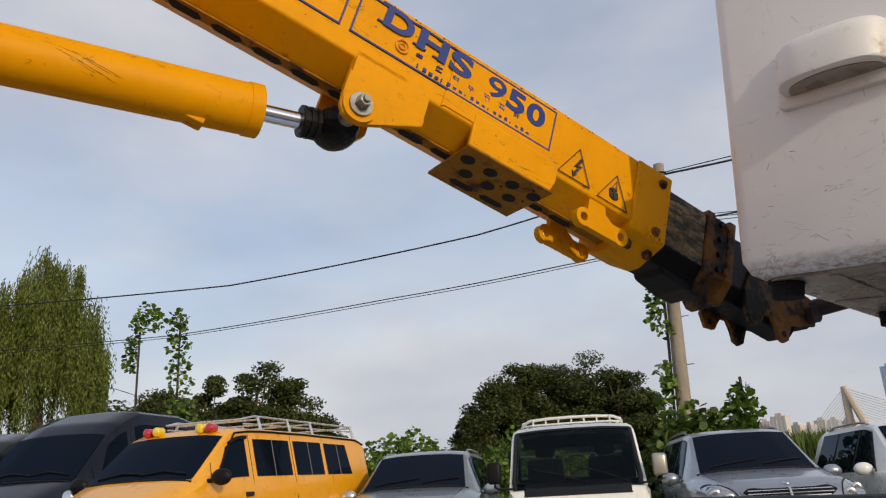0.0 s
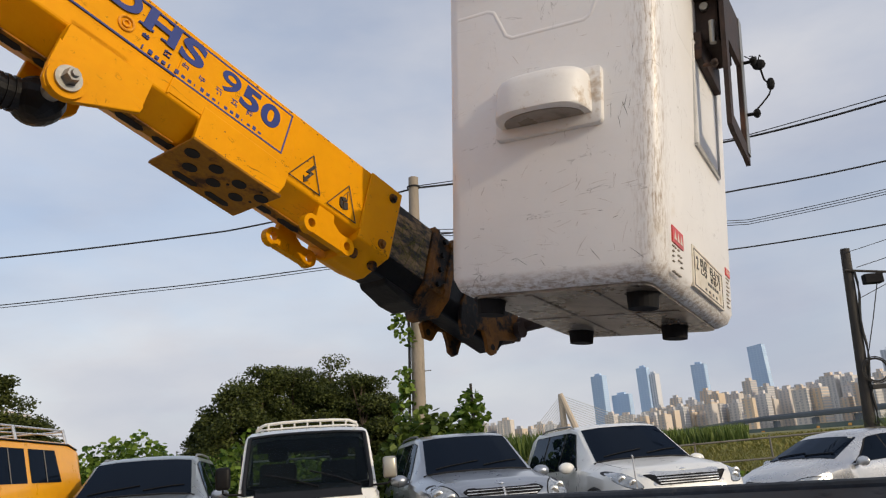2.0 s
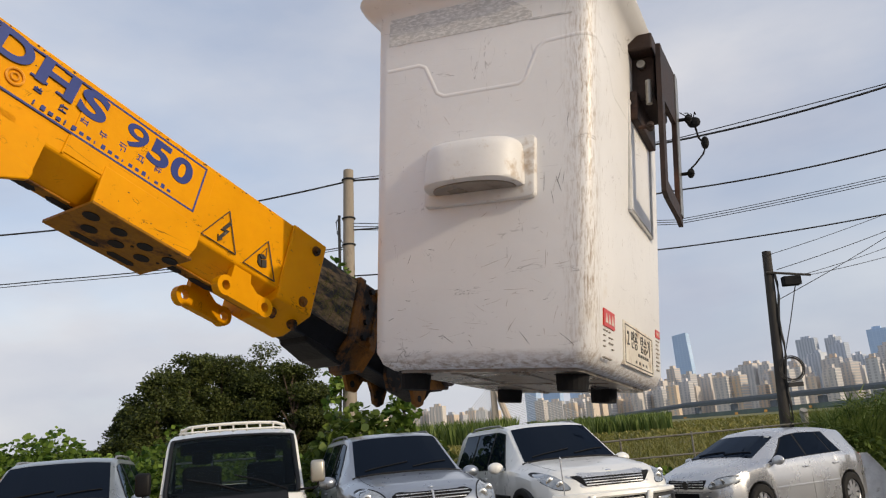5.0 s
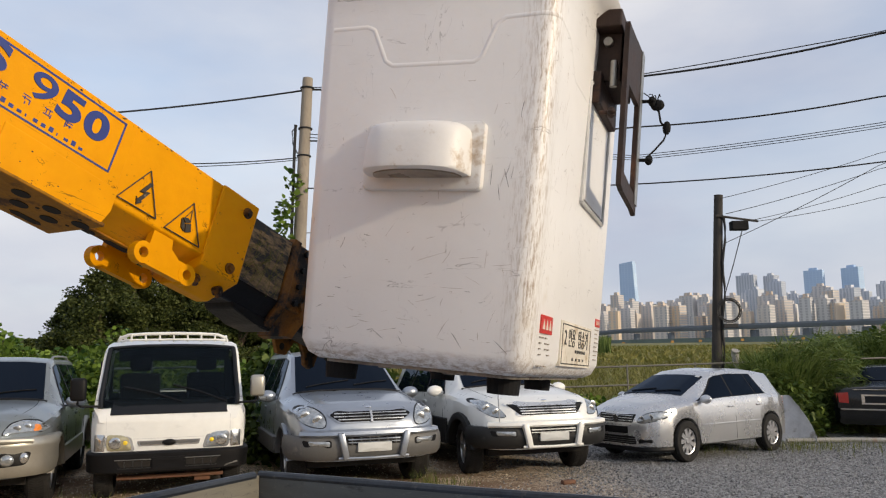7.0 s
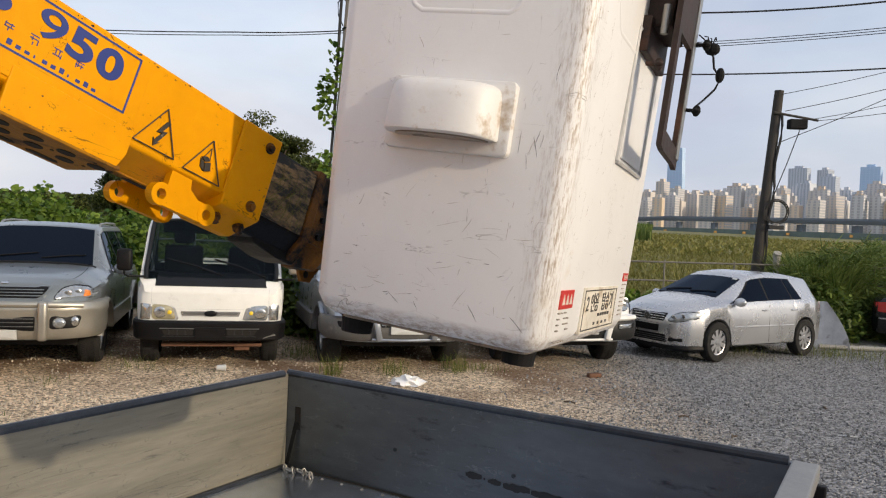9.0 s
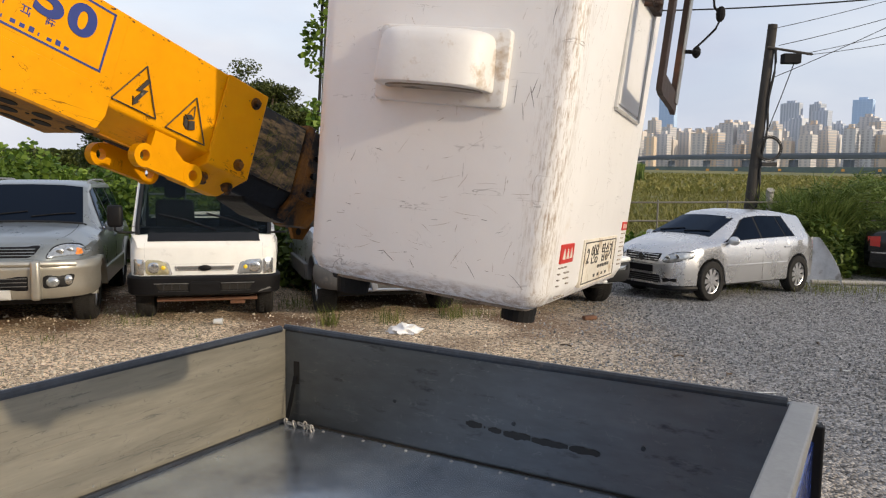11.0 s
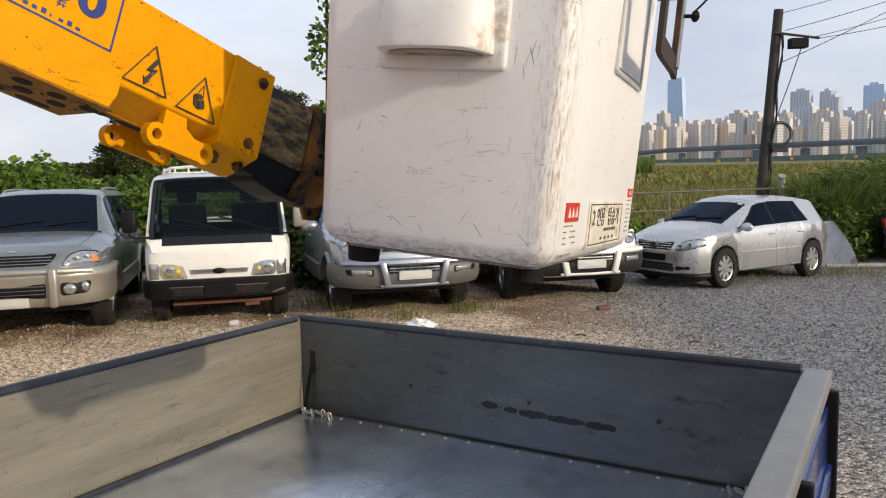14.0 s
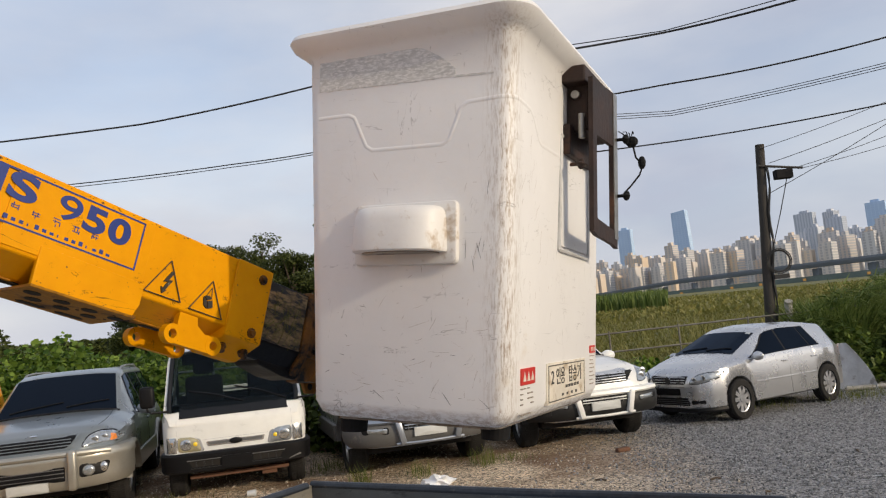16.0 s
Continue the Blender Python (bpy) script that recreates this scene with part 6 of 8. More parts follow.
        for i in range(3):
            z = 0.898 + i * 0.033
            part("grille_bar", patch(tree, [(-0.40, z), (0.40, z), (0.40, z + 0.011), (-0.40, z + 0.011)], 0.028, r=0.1), P_GREYGREEN, top)
        for s in (-1, 1):
            lamp(top, tree, [(0.50, 0.865), (0.84, 0.88), (0.90, 0.91), (0.80, 0.99), (0.66, 1.01), (0.57, 0.98)], ((0.62, 0.93, 0.05), (0.71, 0.94, 0.045)), s, amber=[(0.775, 0.888), (0.845, 0.895), (0.825, 0.955), (0.775, 0.968)])
    if style != "grey":
        # painted guard with two uprights, slotted intake, plate, fog lamps
        guard = loft([(h - 0.12, W / 2 - 0.13), (h + 0.01, W / 2 - 0.36), (h + 0.05, 0.30), (h + 0.06, 0.0)], [(-0.05, 0.695), (0.06, 0.70), (0.085, 0.725), (0.075, 0.765), (-0.05, 0.78)])
        part("bumper_guard", guard, paint, top, smooth=True, angle=0.7)
        for s in (-1, 1):
            bm = B()
            prism(bm, [(s * 0.44, 0.75), (s * 0.36, 0.75), (s * 0.30, 0.46), (s * 0.365, 0.42)], 0, h + 0.02, h + 0.155, 0.015)
            part("guard_upright", bm, paint, top, smooth=True)
            part("fog_recess", patch(btree, flip([(0.50, 0.575), (0.80, 0.59), (0.82, 0.665), (0.50, 0.66)], s), 0.004), TRIM, top)
            part("fog_lamp", patch(btree, flip([(0.52, 0.59), (0.74, 0.60), (0.755, 0.655), (0.52, 0.65)], s), 0.010, 0.012), LENS, top, smooth=True)
        part("lower_grille", patch(btree, [(-0.31, 0.60), (0.31, 0.60), (0.34, 0.69), (-0.34, 0.69)], 0.008, r=0.1), TRIM, top)
        for z in (0.625, 0.658):
            part("grille_bar", patch(btree, [(-0.31, z), (0.31, z), (0.31, z + 0.010), (-0.31, z + 0.010)], 0.020, r=0.1), paint, top)
        for i in range(6):
            y = -0.27 + i * 0.105
            part("grille_bar", patch(btree, [(y, 0.605), (y + 0.012, 0.605), (y + 0.012, 0.685), (y, 0.685)], 0.018, r=0.1), P_GREY, top)
        part("number_plate", patch(btree, [(-0.20, 0.52), (0.20, 0.52), (0.20, 0.625), (-0.20, 0.625)], 0.035, r=0.08), PLATE, top, "blank pale number plate")
        bm = B()
        tube(bm, [(h + 0.10, -0.42, 0.445), (h + 0.13, 0, 0.44), (h + 0.10, 0.42, 0.445)], 0.018, 8)
        part("guard_bar", bm, paint, top)
    else:
        part("lower_grille", patch(btree, [(-0.36, 0.52), (0.36, 0.52), (0.36, 0.68), (-0.36, 0.68)], 0.006, r=0.1), TRIM, top)
        for z in (0.565, 0.61, 0.652):
            part("grille_bar", patch(btree, [(-0.35, z), (0.35, z), (0.35, z + 0.01), (-0.35, z + 0.01)], 0.014, r=0.1), P_GREY, top)
        for s in (-1, 1):
            part("fog_recess", patch(btree, flip([(0.50, 0.535), (0.76, 0.55), (0.80, 0.69), (0.50, 0.685)], s), 0.005), TRIM, top)
            c, n, _, _ = btree.ray_cast(Vector((9, s * 0.59, 0.61)), Vector((-1, 0, 0)))
            bm = B()
            ellipsoid(bm, c + Vector((0.01, 0, 0)), (0.03, 0.068, 0.062), 18, 10)
            part("fog_lamp", bm, LENS, top, smooth=True)
            c, n, _, _ = btree.ray_cast(Vector((9, s * 0.735, 0.625)), Vector((-1, 0, 0)))
            bm = B()
            ellipsoid(bm, c + Vector((0.01, 0, 0)), (0.025, 0.045, 0.058), 16, 10)
            part("indicator", bm, BOWL, top, smooth=True)
            bm = B()
            box(bm, (h + 0.06, s * 0.44 - 0.05, 0.41), (h + 0.19, s * 0.44 + 0.05, 0.86), 0.035, 3)
            part("bull_bar", bm, clad, top, "champagne bull bar upright", smooth=True)
        bm = B()
        tube(bm, [(h - 0.02, -0.80, 0.80), (h + 0.11, -0.56, 0.815), (h + 0.15, 0, 0.82), (h + 0.11, 0.56, 0.815), (h - 0.02, 0.80, 0.80)], 0.034, 10)
        part("bull_bar", bm, clad, top, "champagne bull bar rail", smooth=True)
        part("number_plate", patch(btree, [(-0.20, 0.44), (0.20, 0.44), (0.20, 0.54), (-0.20, 0.54)], 0.05, r=0.08), PLATE, top)
    bm = B()
    ellipsoid(bm, tuple(sh.over(h - 0.16, 0, 0.0)), (0.035, 0.04, 0.012), 12, 6)
    part("emblem", bm, CHROME, top, "small plain chrome emblem")
    wiper(top, sh, h - 1.33, -0.55, 0.05)
    wiper(top, sh, h - 1.33, 0.10, 0.60)
    return top


NX, NY = 0.29, -0.957


def place(wx, wy, back, nx=NX, ny=NY):
    """Pose whose front axle middle is at (wx, wy) and lies back metres ahead of the vehicle's middle."""
    v = Vector((nx, ny)).normalized()
    return row_pose(wx - v.x * back, wy - v.y * back, v.x, v.y)


SIZE = Matrix.Diagonal((1.12, 1.12, 1.06, 1))
suv("silver_suv", "pale silver-blue sport utility vehicle with grey bumper, parked on gravel", place(-0.90, 11.10, 1.72, 0.32, -0.947) @ SIZE, P_BLUESILVER, P_GREY)
suv("white_suv", "white sport utility vehicle with dark plastic cladding", place(1.63, 12.0, 1.72, 0.30, -0.954) @ SIZE, P_WHITE, P_DARKGREY, style="white", steer=-8)
suv("grey_green_suv", "grey-green off-road car with champagne bumper and bull bar", place(-5.62, 9.75, 1.66, 0.30, -0.954) @ SIZE, P_GREYGREEN, P_CHAMPAGNE, L=4.65, W=1.86, H=1.72, style="grey")


def hatchback():
    L, W, H = 4.18, 1.76, 1.47
    h = L / 2
    ax = (h - 0.87, h - 0.87 - 2.58)
    sh = Shell(top=[(-h, 0.90), (-h + 0.03, 0.98), (-h + 0.10, 1.05), (-h + 0.22, H - 0.20), (-h + 0.35, H - 0.095), (-h + 0.95, H - 0.022), (-0.35, H), (0.08, H - 0.035), (0.27, H - 0.10), (h - 1.0, 1.055), (h - 0.78, 1.005), (h - 0.42, 0.935), (h - 0.18, 0.86), (h - 0.07, 0.79), (h - 0.02, 0.70), (h, 0.58)],
               belt=[(-h, 0.90), (-h + 0.4, 1.0), (0.0, 0.965), (h - 1.1, 0.95), (h - 0.7, 0.91), (h - 0.2, 0.79), (h - 0.05, 0.68), (h, 0.55)],
               plan=[(-h, W / 2 - 0.26), (-h + 0.10, W / 2 - 0.11), (-h + 0.45, W / 2 - 0.01), (-h + 0.8, W / 2), (h - 0.9, W / 2), (h - 0.45, W / 2 - 0.045), (h - 0.22, W / 2 - 0.12), (h - 0.07, W / 2 - 0.26), (h, W / 2 - 0.46)],
               roof=[(-h, 0.54), (-h + 0.4, 0.57), (0.1, 0.59), (h - 1.0, 0.71), (h - 0.5, 0.68), (h, 0.42)], sill=0.24, axles=ax, arch=0.365)
    nx, ny = -0.85, -0.527
    top = common("silver_hatchback", "clean silver five-door hatchback parked at an angle on gravel", row_pose(3.95 - nx * ax[0] * 0.89, 13.2 - ny * ax[0] * 0.89, nx, ny) @ Matrix.Diagonal((0.89, 0.98, 1.0, 1)), sh, P_SILVER, ax, 1.55, 0.33, 0.205, spokes=9, steer=0)
    tree = BVHTree.FromBMesh(sh.body())
    part("windscreen", sh.screen(h - 1.02, 0.30, 0.92), GLASS, top, "dark tinted windscreen")
    part("rear_screen", sh.screen(-h + 0.09, -h + 0.36, 0.85, rear=True), GLASS, top)
    for s in (-1, 1):
        part("window_surround", sh.side_window(h - 1.17, -1.25, 0.20, -1.10, s, 0.07, 0.92, 0.002), TRIM, top)
        for b in ((h - 1.24, -0.18, 0.14, -0.17), (-0.23, -0.93, -0.22, -0.86), (-0.965, -1.22, -0.895, -1.08)):
            part("side_window", sh.side_window(*b, s, 0.09, 0.90), GLASS, top)
        mirror(top, h - 1.32, s * (W / 2 - 0.07), 0.99, CHROMEPAINT, (0.10, 0.11, 0.075), 0.07)
        for x in (-0.06, -0.95):
            bm = B()
            box(bm, (x - 0.09, s * (W / 2 - 0.015), 0.83), (x + 0.09, s * (W / 2 + 0.018), 0.855), 0.008)
            part("door_handle", bm, P_SILVER, top)
        bm = B()
        box(bm, (ax[1] + 0.40, s * W / 2 - 0.02, 0.555), (ax[0] - 0.40, s * W / 2 + 0.010, 0.585), 0.006)
        part("rub_strip", bm, P_SILVER, top)
        for x in (-0.20, -1.02, h - 1.13):
            bm = B()
            tube(bm, [(x, s * (W / 2 - 0.001), 0.30), (x, s * (W / 2 - 0.001), 0.60), (x, s * (W * 0.492), 0.92)], 0.003, 5)
            part("door_gap", bm, HOLE, top)
        lamp(top, tree, [(0.43, 0.655), (0.60, 0.640), (0.79, 0.705), (0.845, 0.80), (0.73, 0.82), (0.55, 0.785)], ((0.545, 0.713, 0.052), (0.675, 0.745, 0.050)), s, r=0.45)
        part("fog_grille", patch(tree, flip([(0.48, 0.315), (0.68, 0.33), (0.68, 0.385), (0.48, 0.385)], s), 0.006), TRIM, top)
        part("tail_lamp", patch(tree, flip([(0.50, 0.80), (0.74, 0.82), (0.76, 0.95), (0.52, 0.98)], s), 0.008, sign=-1), REDLENS, top)
    part("grille", patch(tree, [(-0.41, 0.775), (-0.36, 0.640), (0.36, 0.640), (0.41, 0.775)], 0.008, r=0.1), TRIM, top)
    for z in (0.665, 0.705, 0.745):
        part("grille_bar", patch(tree, [(-0.36, z), (0.36, z), (0.36, z + 0.010), (-0.36, z + 0.010)], 0.014, r=0.1), CHROMEPAINT, top)
    c, n, _, _ = tree.ray_cast(Vector((9, 0, 0.695)), Vector((-1, 0, 0)))
    bm = B()
    rod(bm, c + Vector((0.0, 0, 0)), c + Vector((0.028, 0, 0)), 0.065, seg=28)
    part("emblem", bm, CHROME, top, "plain round chrome emblem")
    part("number_plate", patch(tree, [(-0.27, 0.465), (0.27, 0.465), (0.27, 0.575), (-0.27, 0.575)], 0.016, r=0.08), TRIM, top, "blank dark number plate")
    part("bumper_gap", patch(tree, [(-0.66, 0.592), (0.66, 0.592), (0.66, 0.600), (-0.66, 0.600)], 0.003, r=0.1), HOLE, top)
    part("lower_grille", patch(tree, [(-0.44, 0.30), (0.44, 0.30), (0.42, 0.425), (-0.42, 0.425)], 0.006, r=0.12), TRIM, top)
    for i in range(3):
        z = 0.322 + i * 0.032
        part("grille_bar", patch(tree, [(-0.42, z), (0.42, z), (0.42, z + 0.007), (-0.42, z + 0.007)], 0.012, r=0.1), P_GREY, top)
    chin = loft([(h - 0.50, W / 2 - 0.04), (h - 0.22, W / 2 - 0.12), (h - 0.05, W / 2 - 0.28), (h + 0.01, 0.25), (h + 0.012, 0.0)], [(-0.12, 0.19), (0.0, 0.19), (0.012, 0.22), (0.004, 0.26), (-0.12, 0.26)])
    part("chin", chin, TRIM, top)
    wiper(top, sh, h - 1.05, -0.50, 0.0)
    wiper(top, sh, h - 1.05, 0.05, 0.55)
    bm = B()
    grid = [[sh.over(0.32 + 0.05 * i, 0.72 + 0.07 * j, 0.018) for j in range(3)] for i in range(2)]
    slab(bm, grid, (-0.004, 0, -0.004))
    part("sticker", bm, PLATE, top)
    bm = B()
    tube(bm, [(-h + 1.0, 0, H + 0.01), (-h + 0.85, 0, H + 0.10)], 0.006, 6)
    part("aerial", bm, TRIM, top)
    return top


hatchback()


def lorry():
    """Cab-over light truck; x = 0 at the bumper."""
    W = 1.72
    ax = (-0.55, -2.95)
    sh = Shell(top=[(-1.62, 1.82), (-1.5, 1.89), (-0.80, 1.92), (-0.54, 1.86), (-0.46, 1.78), (-0.10, 1.14), (-0.03, 1.04), (0.0, 0.96)],
               belt=[(-1.62, 1.10), (-0.2, 1.09), (-0.03, 1.01), (0, 0.93)],
               plan=[(-1.62, W / 2), (-0.35, W / 2), (-0.12, W / 2 - 0.03), (-0.04, W / 2 - 0.08), (0, W / 2 - 0.16)],
               roof=[(-1.62, 0.75), (-0.55, 0.755), (-0.10, 0.815), (0, 0.74)], sill=0.46, axles=(ax[0],), arch=0.40, passes=1)
    v = Vector((0.285, -0.958)).normalized()
    mid = Vector((-3.34, 10.52))
    top = thing("light_truck", "white cab-over light truck with black bumper and roof rack", "truck", row_pose(mid.x + v.x * 0.62, mid.y + v.y * 0.62, v.x, v.y) @ Matrix.Diagonal((1.12, 1.12, 1.055, 1)), "parked vehicles")
    whole = BVHTree.FromBMesh(sh.body())
    bm = sh.body()
    gone = [f for f in bm.faces if (-0.52 < f.calc_center_median().x < -0.06 and abs(f.calc_center_median().y) < 0.72 and f.calc_center_median().z > 1.12)
            or (f.calc_center_median().x < -1.6 and len(f.verts) > 4)]
    bmesh.ops.delete(bm, geom=gone, context="FACES")
    part("cab", bm, P_WHITE, top, "white painted cab", smooth=True, angle=0.5)
    bm = B()
    box(bm, (-1.63, -0.80, 0.45), (-1.60, 0.80, 1.22))
    box(bm, (-1.63, -0.70, 1.66), (-1.60, 0.70, 1.84))
    for s in (-1, 1):
        box(bm, (-1.63, s * 0.78 - 0.14, 1.22), (-1.60, s * 0.78 + 0.02, 1.66))
    part("cab_back", bm, SEAT, top)
    bm = B()
    box(bm, (-0.62, -0.74, 0.90), (-0.16, 0.74, 1.10), 0.05)
    part("dashboard", bm, SEAT, top)
    bm = B()
    tube(bm, [(-0.66 + 0.08 * math.sin(t), 0.38 + 0.19 * math.cos(t), 1.19 + 0.14 * math.sin(t)) for t in np.linspace(0, math.tau, 20, endpoint=False)], 0.015, 6, True)
    part("steering_wheel", bm, TRIM, top)
    # block below the cab, its near-black colour holds the shade there
    bm = B()
    box(bm, (-1.45, -0.70, 0.5), (-0.25, 0.70, 0.62))
    part("underbody", bm, HOLE, top)
    for k, a in enumerate(ax):
        for s in (-1, 1):
            wheel(top, a, s * 0.70, 0.32 if k == 0 else 0.28, 0.20, 6, STEEL)
    part("windscreen", sh.screen(-0.075, -0.52, 0.93), CLEARGLASS, top, "windscreen with seats visible behind", smooth=True)
    # black border round the screen, one bent band
    part("screen_band", patch(whole, [(-0.825, 1.00), (0.825, 1.00), (0.815, 1.20), (-0.815, 1.20)], 0.012, r=0.08, depth=0.02), BLACKBAND, top, "matt black band below the windscreen", smooth=True)
    for s in (-1, 1):
        bm = B()
        tube(bm, [sh.over(-0.08 - 0.43 * i / 6, s * 0.925, 0.004) for i in range(7)], 0.028, 8)
        part("screen_seal", bm, BLACKBAND, top)
        bm = B()
        tube(bm, [sh.over(-0.515, s * 0.93 * i / 6, 0.004) for i in range(7)], 0.022, 8)
        part("screen_seal", bm, BLACKBAND, top)
        part("side_window", sh.side_window(-0.42, -1.25, -0.62, -1.25, s, 0.06, 0.9), GLASS, top)
        part("lamp_housing", patch(whole, flip([(0.36, 0.605), (0.80, 0.605), (0.80, 0.80), (0.50, 0.79), (0.40, 0.755)], s), 0.004, r=0.2), CHROMEPAINT, top)
        part("headlight", patch(whole, flip([(0.39, 0.61), (0.655, 0.61), (0.655, 0.80), (0.50, 0.79), (0.43, 0.755)], s), 0.010, 0.016, r=0.25), LENSOLD if s < 0 else LENS, top, "yellowed headlamp", smooth=True)
        part("indicator", patch(whole, flip([(0.672, 0.61), (0.785, 0.61), (0.785, 0.805), (0.672, 0.80)], s), 0.010, 0.01, r=0.12), BOWL, top, smooth=True)
        for y, q, mt in ((0.462, 0.026, YELLOWLENS), (0.565, 0.070, BOWL)):
            c, n, _, _ = whole.ray_cast(Vector((9, s * y, 0.70)), Vector((-1, 0, 0)))
            bm = B()
            ellipsoid(bm, c + Vector((0.020, 0, 0)), (0.010, q, q), 16, 10)
            part("lamp_bowl", bm, mt, top, smooth=True)
        bm = B()
        tube(bm, [(-0.06, s * 0.75, 1.13), (0.02, s * 0.93, 1.14), (0.0, s * 0.97, 1.16), (0.0, s * 0.97, 1.45)], 0.014, 8)
        part("mirror_arm", bm, TRIM, top)
        bm = B()
        box(bm, (-0.05, s * 0.97 - 0.085, 1.20), (0.03, s * 0.97 + 0.085, 1.47), 0.04, 3)
        part("wing_mirror", bm, TRIM if s < 0 else P_CHAMPAGNE, top, smooth=True)
        bm = B()
        tube(bm, [(-0.60, s * 0.61, 1.955), (-0.75, s * 0.62, 1.975), (-1.45, s * 0.62, 1.98), (-1.5, s * 0.62, 1.89)], 0.018, 8)
        part("roof_rack", bm, P_WHITE, top)
    bm = B()
    tube(bm, [(-0.64, -0.63, 1.91), (-0.60, -0.61, 1.955), (-0.54, -0.52, 1.99), (-0.50, -0.30, 2.004), (-0.48, 0, 2.008), (-0.50, 0.30, 2.004), (-0.54, 0.52, 1.99), (-0.60, 0.61, 1.955), (-0.64, 0.63, 1.91)], 0.020, 8)
    tube(bm, [(-0.60, -0.60, 1.92), (-0.50, -0.50, 1.925), (-0.47, 0, 1.93), (-0.50, 0.50, 1.925), (-0.60, 0.60, 1.92)], 0.014, 8)
    for i in range(7):
        y = -0.48 + i * 0.16
        tube(bm, [(-0.51, y, 1.90), (-0.50, y, 2.0)], 0.012, 6)
    part("roof_rack", bm, P_WHITE, top, "white tubular roof rack")
    part("grille", patch(whole, [(-0.32, 0.655), (0.32, 0.655), (0.34, 0.715), (-0.34, 0.715)], 0.010, r=0.15), P_SILVER, top, "silver mesh grille strip")
    part("grille_mesh", patch(whole, [(-0.30, 0.672), (0.30, 0.672), (0.315, 0.705), (-0.315, 0.705)], 0.016, r=0.15), P_GREY, top)
    bm = B()
    ellipsoid(bm, (0.02, 0, 0.69), (0.016, 0.075, 0.038), 18, 10)
    part("emblem", bm, BLACK_STEEL, top, "plain oval emblem", smooth=True)
    for y in (-0.665, 0.665):
        part("crease", patch(whole, [(y - 0.003, 0.82), (y + 0.003, 0.82), (y + 0.003, 1.0), (y - 0.003, 1.0)], 0.0015, r=0.1, depth=0.004), GREYLINE, top)
    part("panel_gap", patch(whole, [(-0.38, 0.738), (0.38, 0.738), (0.38, 0.743), (-0.38, 0.743)], 0.0015, r=0.1, depth=0.004), GREYLINE, top)
    bb = loft([(-0.42, W / 2 - 0.01), (-0.18, W / 2 - 0.01), (-0.02, W / 2 - 0.09), (0.05, W / 2 - 0.28), (0.07, 0.3), (0.075, 0.0)], [(-0.10, 0.355), (0.0, 0.355), (0.02, 0.375), (0.022, 0.46), (0.03, 0.50), (0.03, 0.575), (0.01, 0.598), (-0.10, 0.60)])
    btree = BVHTree.FromBMesh(bb)
    part("bumper", bb, TRIM, top, "battered black bumper", smooth=True, angle=0.6)
    for q in (-1, 1):
        part("bumper_slot", patch(btree, flip([(0.19, 0.425), (0.50, 0.425), (0.54, 0.495), (0.19, 0.495)], q), 0.003, r=0.15), HOLE, top)
        part("slot_rim", patch(btree, flip([(0.18, 0.505), (0.56, 0.505), (0.56, 0.515), (0.18, 0.515)], q), 0.010, r=0.1), P_GREY, top)
        part("slot_rim", patch(btree, flip([(0.18, 0.405), (0.52, 0.405), (0.52, 0.415), (0.18, 0.415)], q), 0.010, r=0.1), P_DARKGREY, top)
        for k in range(3):
            y = 0.27 + 0.09 * k
            part("slot_fin", patch(btree, flip([(y, 0.428), (y + 0.016, 0.428), (y + 0.016, 0.492), (y, 0.492)], q), 0.008, r=0.1), P_DARKGREY, top)
    part("number_plate", patch(btree, [(-0.17, 0.39), (0.17, 0.39), (0.17, 0.53), (-0.17, 0.53)], 0.016, r=0.08), TRIM, top, "dark blank number plate")
    part("scuff", patch(btree, [(0.60, 0.38), (0.76, 0.42), (0.74, 0.44), (0.62, 0.40)], 0.002, r=0.3, depth=0.004), P_GREY, top)
    bm = B()
    box(bm, (-0.25, -0.55, 0.255), (-0.10, 0.60, 0.30), 0.01)
    box(bm, (-0.22, 0.28, 0.20), (-0.14, 0.46, 0.27), 0.01)
    part("axle_beam", bm, BRICKRED, top, "rust-orange front beam")
    for y0, y1 in ((-0.52, 0.12), (0.02, 0.62)):
        bm = B()
        tube(bm, [sh.over(-0.085, y1 / 0.8, 0.03), sh.over(-0.15, (0.5 * y0 + 0.5 * y1) / 0.8, 0.035), sh.over(-0.20, y0 / 0.8, 0.03)], 0.012, 6)
        part("wiper", bm, TRIM, top)
    # seats behind the glass
    for s in (-1, 1):
        bm = B()
        box(bm, (-1.30, s * 0.40 - 0.24, 0.95), (-1.12, s * 0.40 + 0.24, 1.50), 0.06)
        box(bm, (-1.27, s * 0.40 - 0.13, 1.52), (-1.15, s * 0.40 + 0.13, 1.72), 0.05)
        part("seat", bm, SEAT, top, smooth=True)
    # cargo bed behind
    bm = B()
    box(bm, (-4.6, -0.83, 0.72), (-1.70, 0.83, 0.80), 0.01)
    for s in (-1, 1):
        box(bm, (-4.6, s * 0.83 - 0.015, 0.80), (-1.70, s * 0.83 + 0.015, 1.16), 0.006)
    box(bm, (-4.62, -0.83, 0.80), (-4.59, 0.83, 1.16), 0.006)
    part("cargo_bed", bm, P_WHITE, top)
    bm = B()
    for y in (-0.80, -0.3, 0.3, 0.80):
        tube(bm, [(-1.74, y, 0.80), (-1.74, y, 1.84)], 0.018, 6)
    for z in (1.25, 1.56, 1.82):
        tube(bm, [(-1.74, -0.80, z), (-1.74, 0.80, z)], 0.016, 6)
    part("guard_frame", bm, P_WHITE, top)
    bm = B()
    for y in (-0.35, 0.35):
        box(bm, (-4.5, y - 0.04, 0.42), (-0.3, y + 0.04, 0.72))
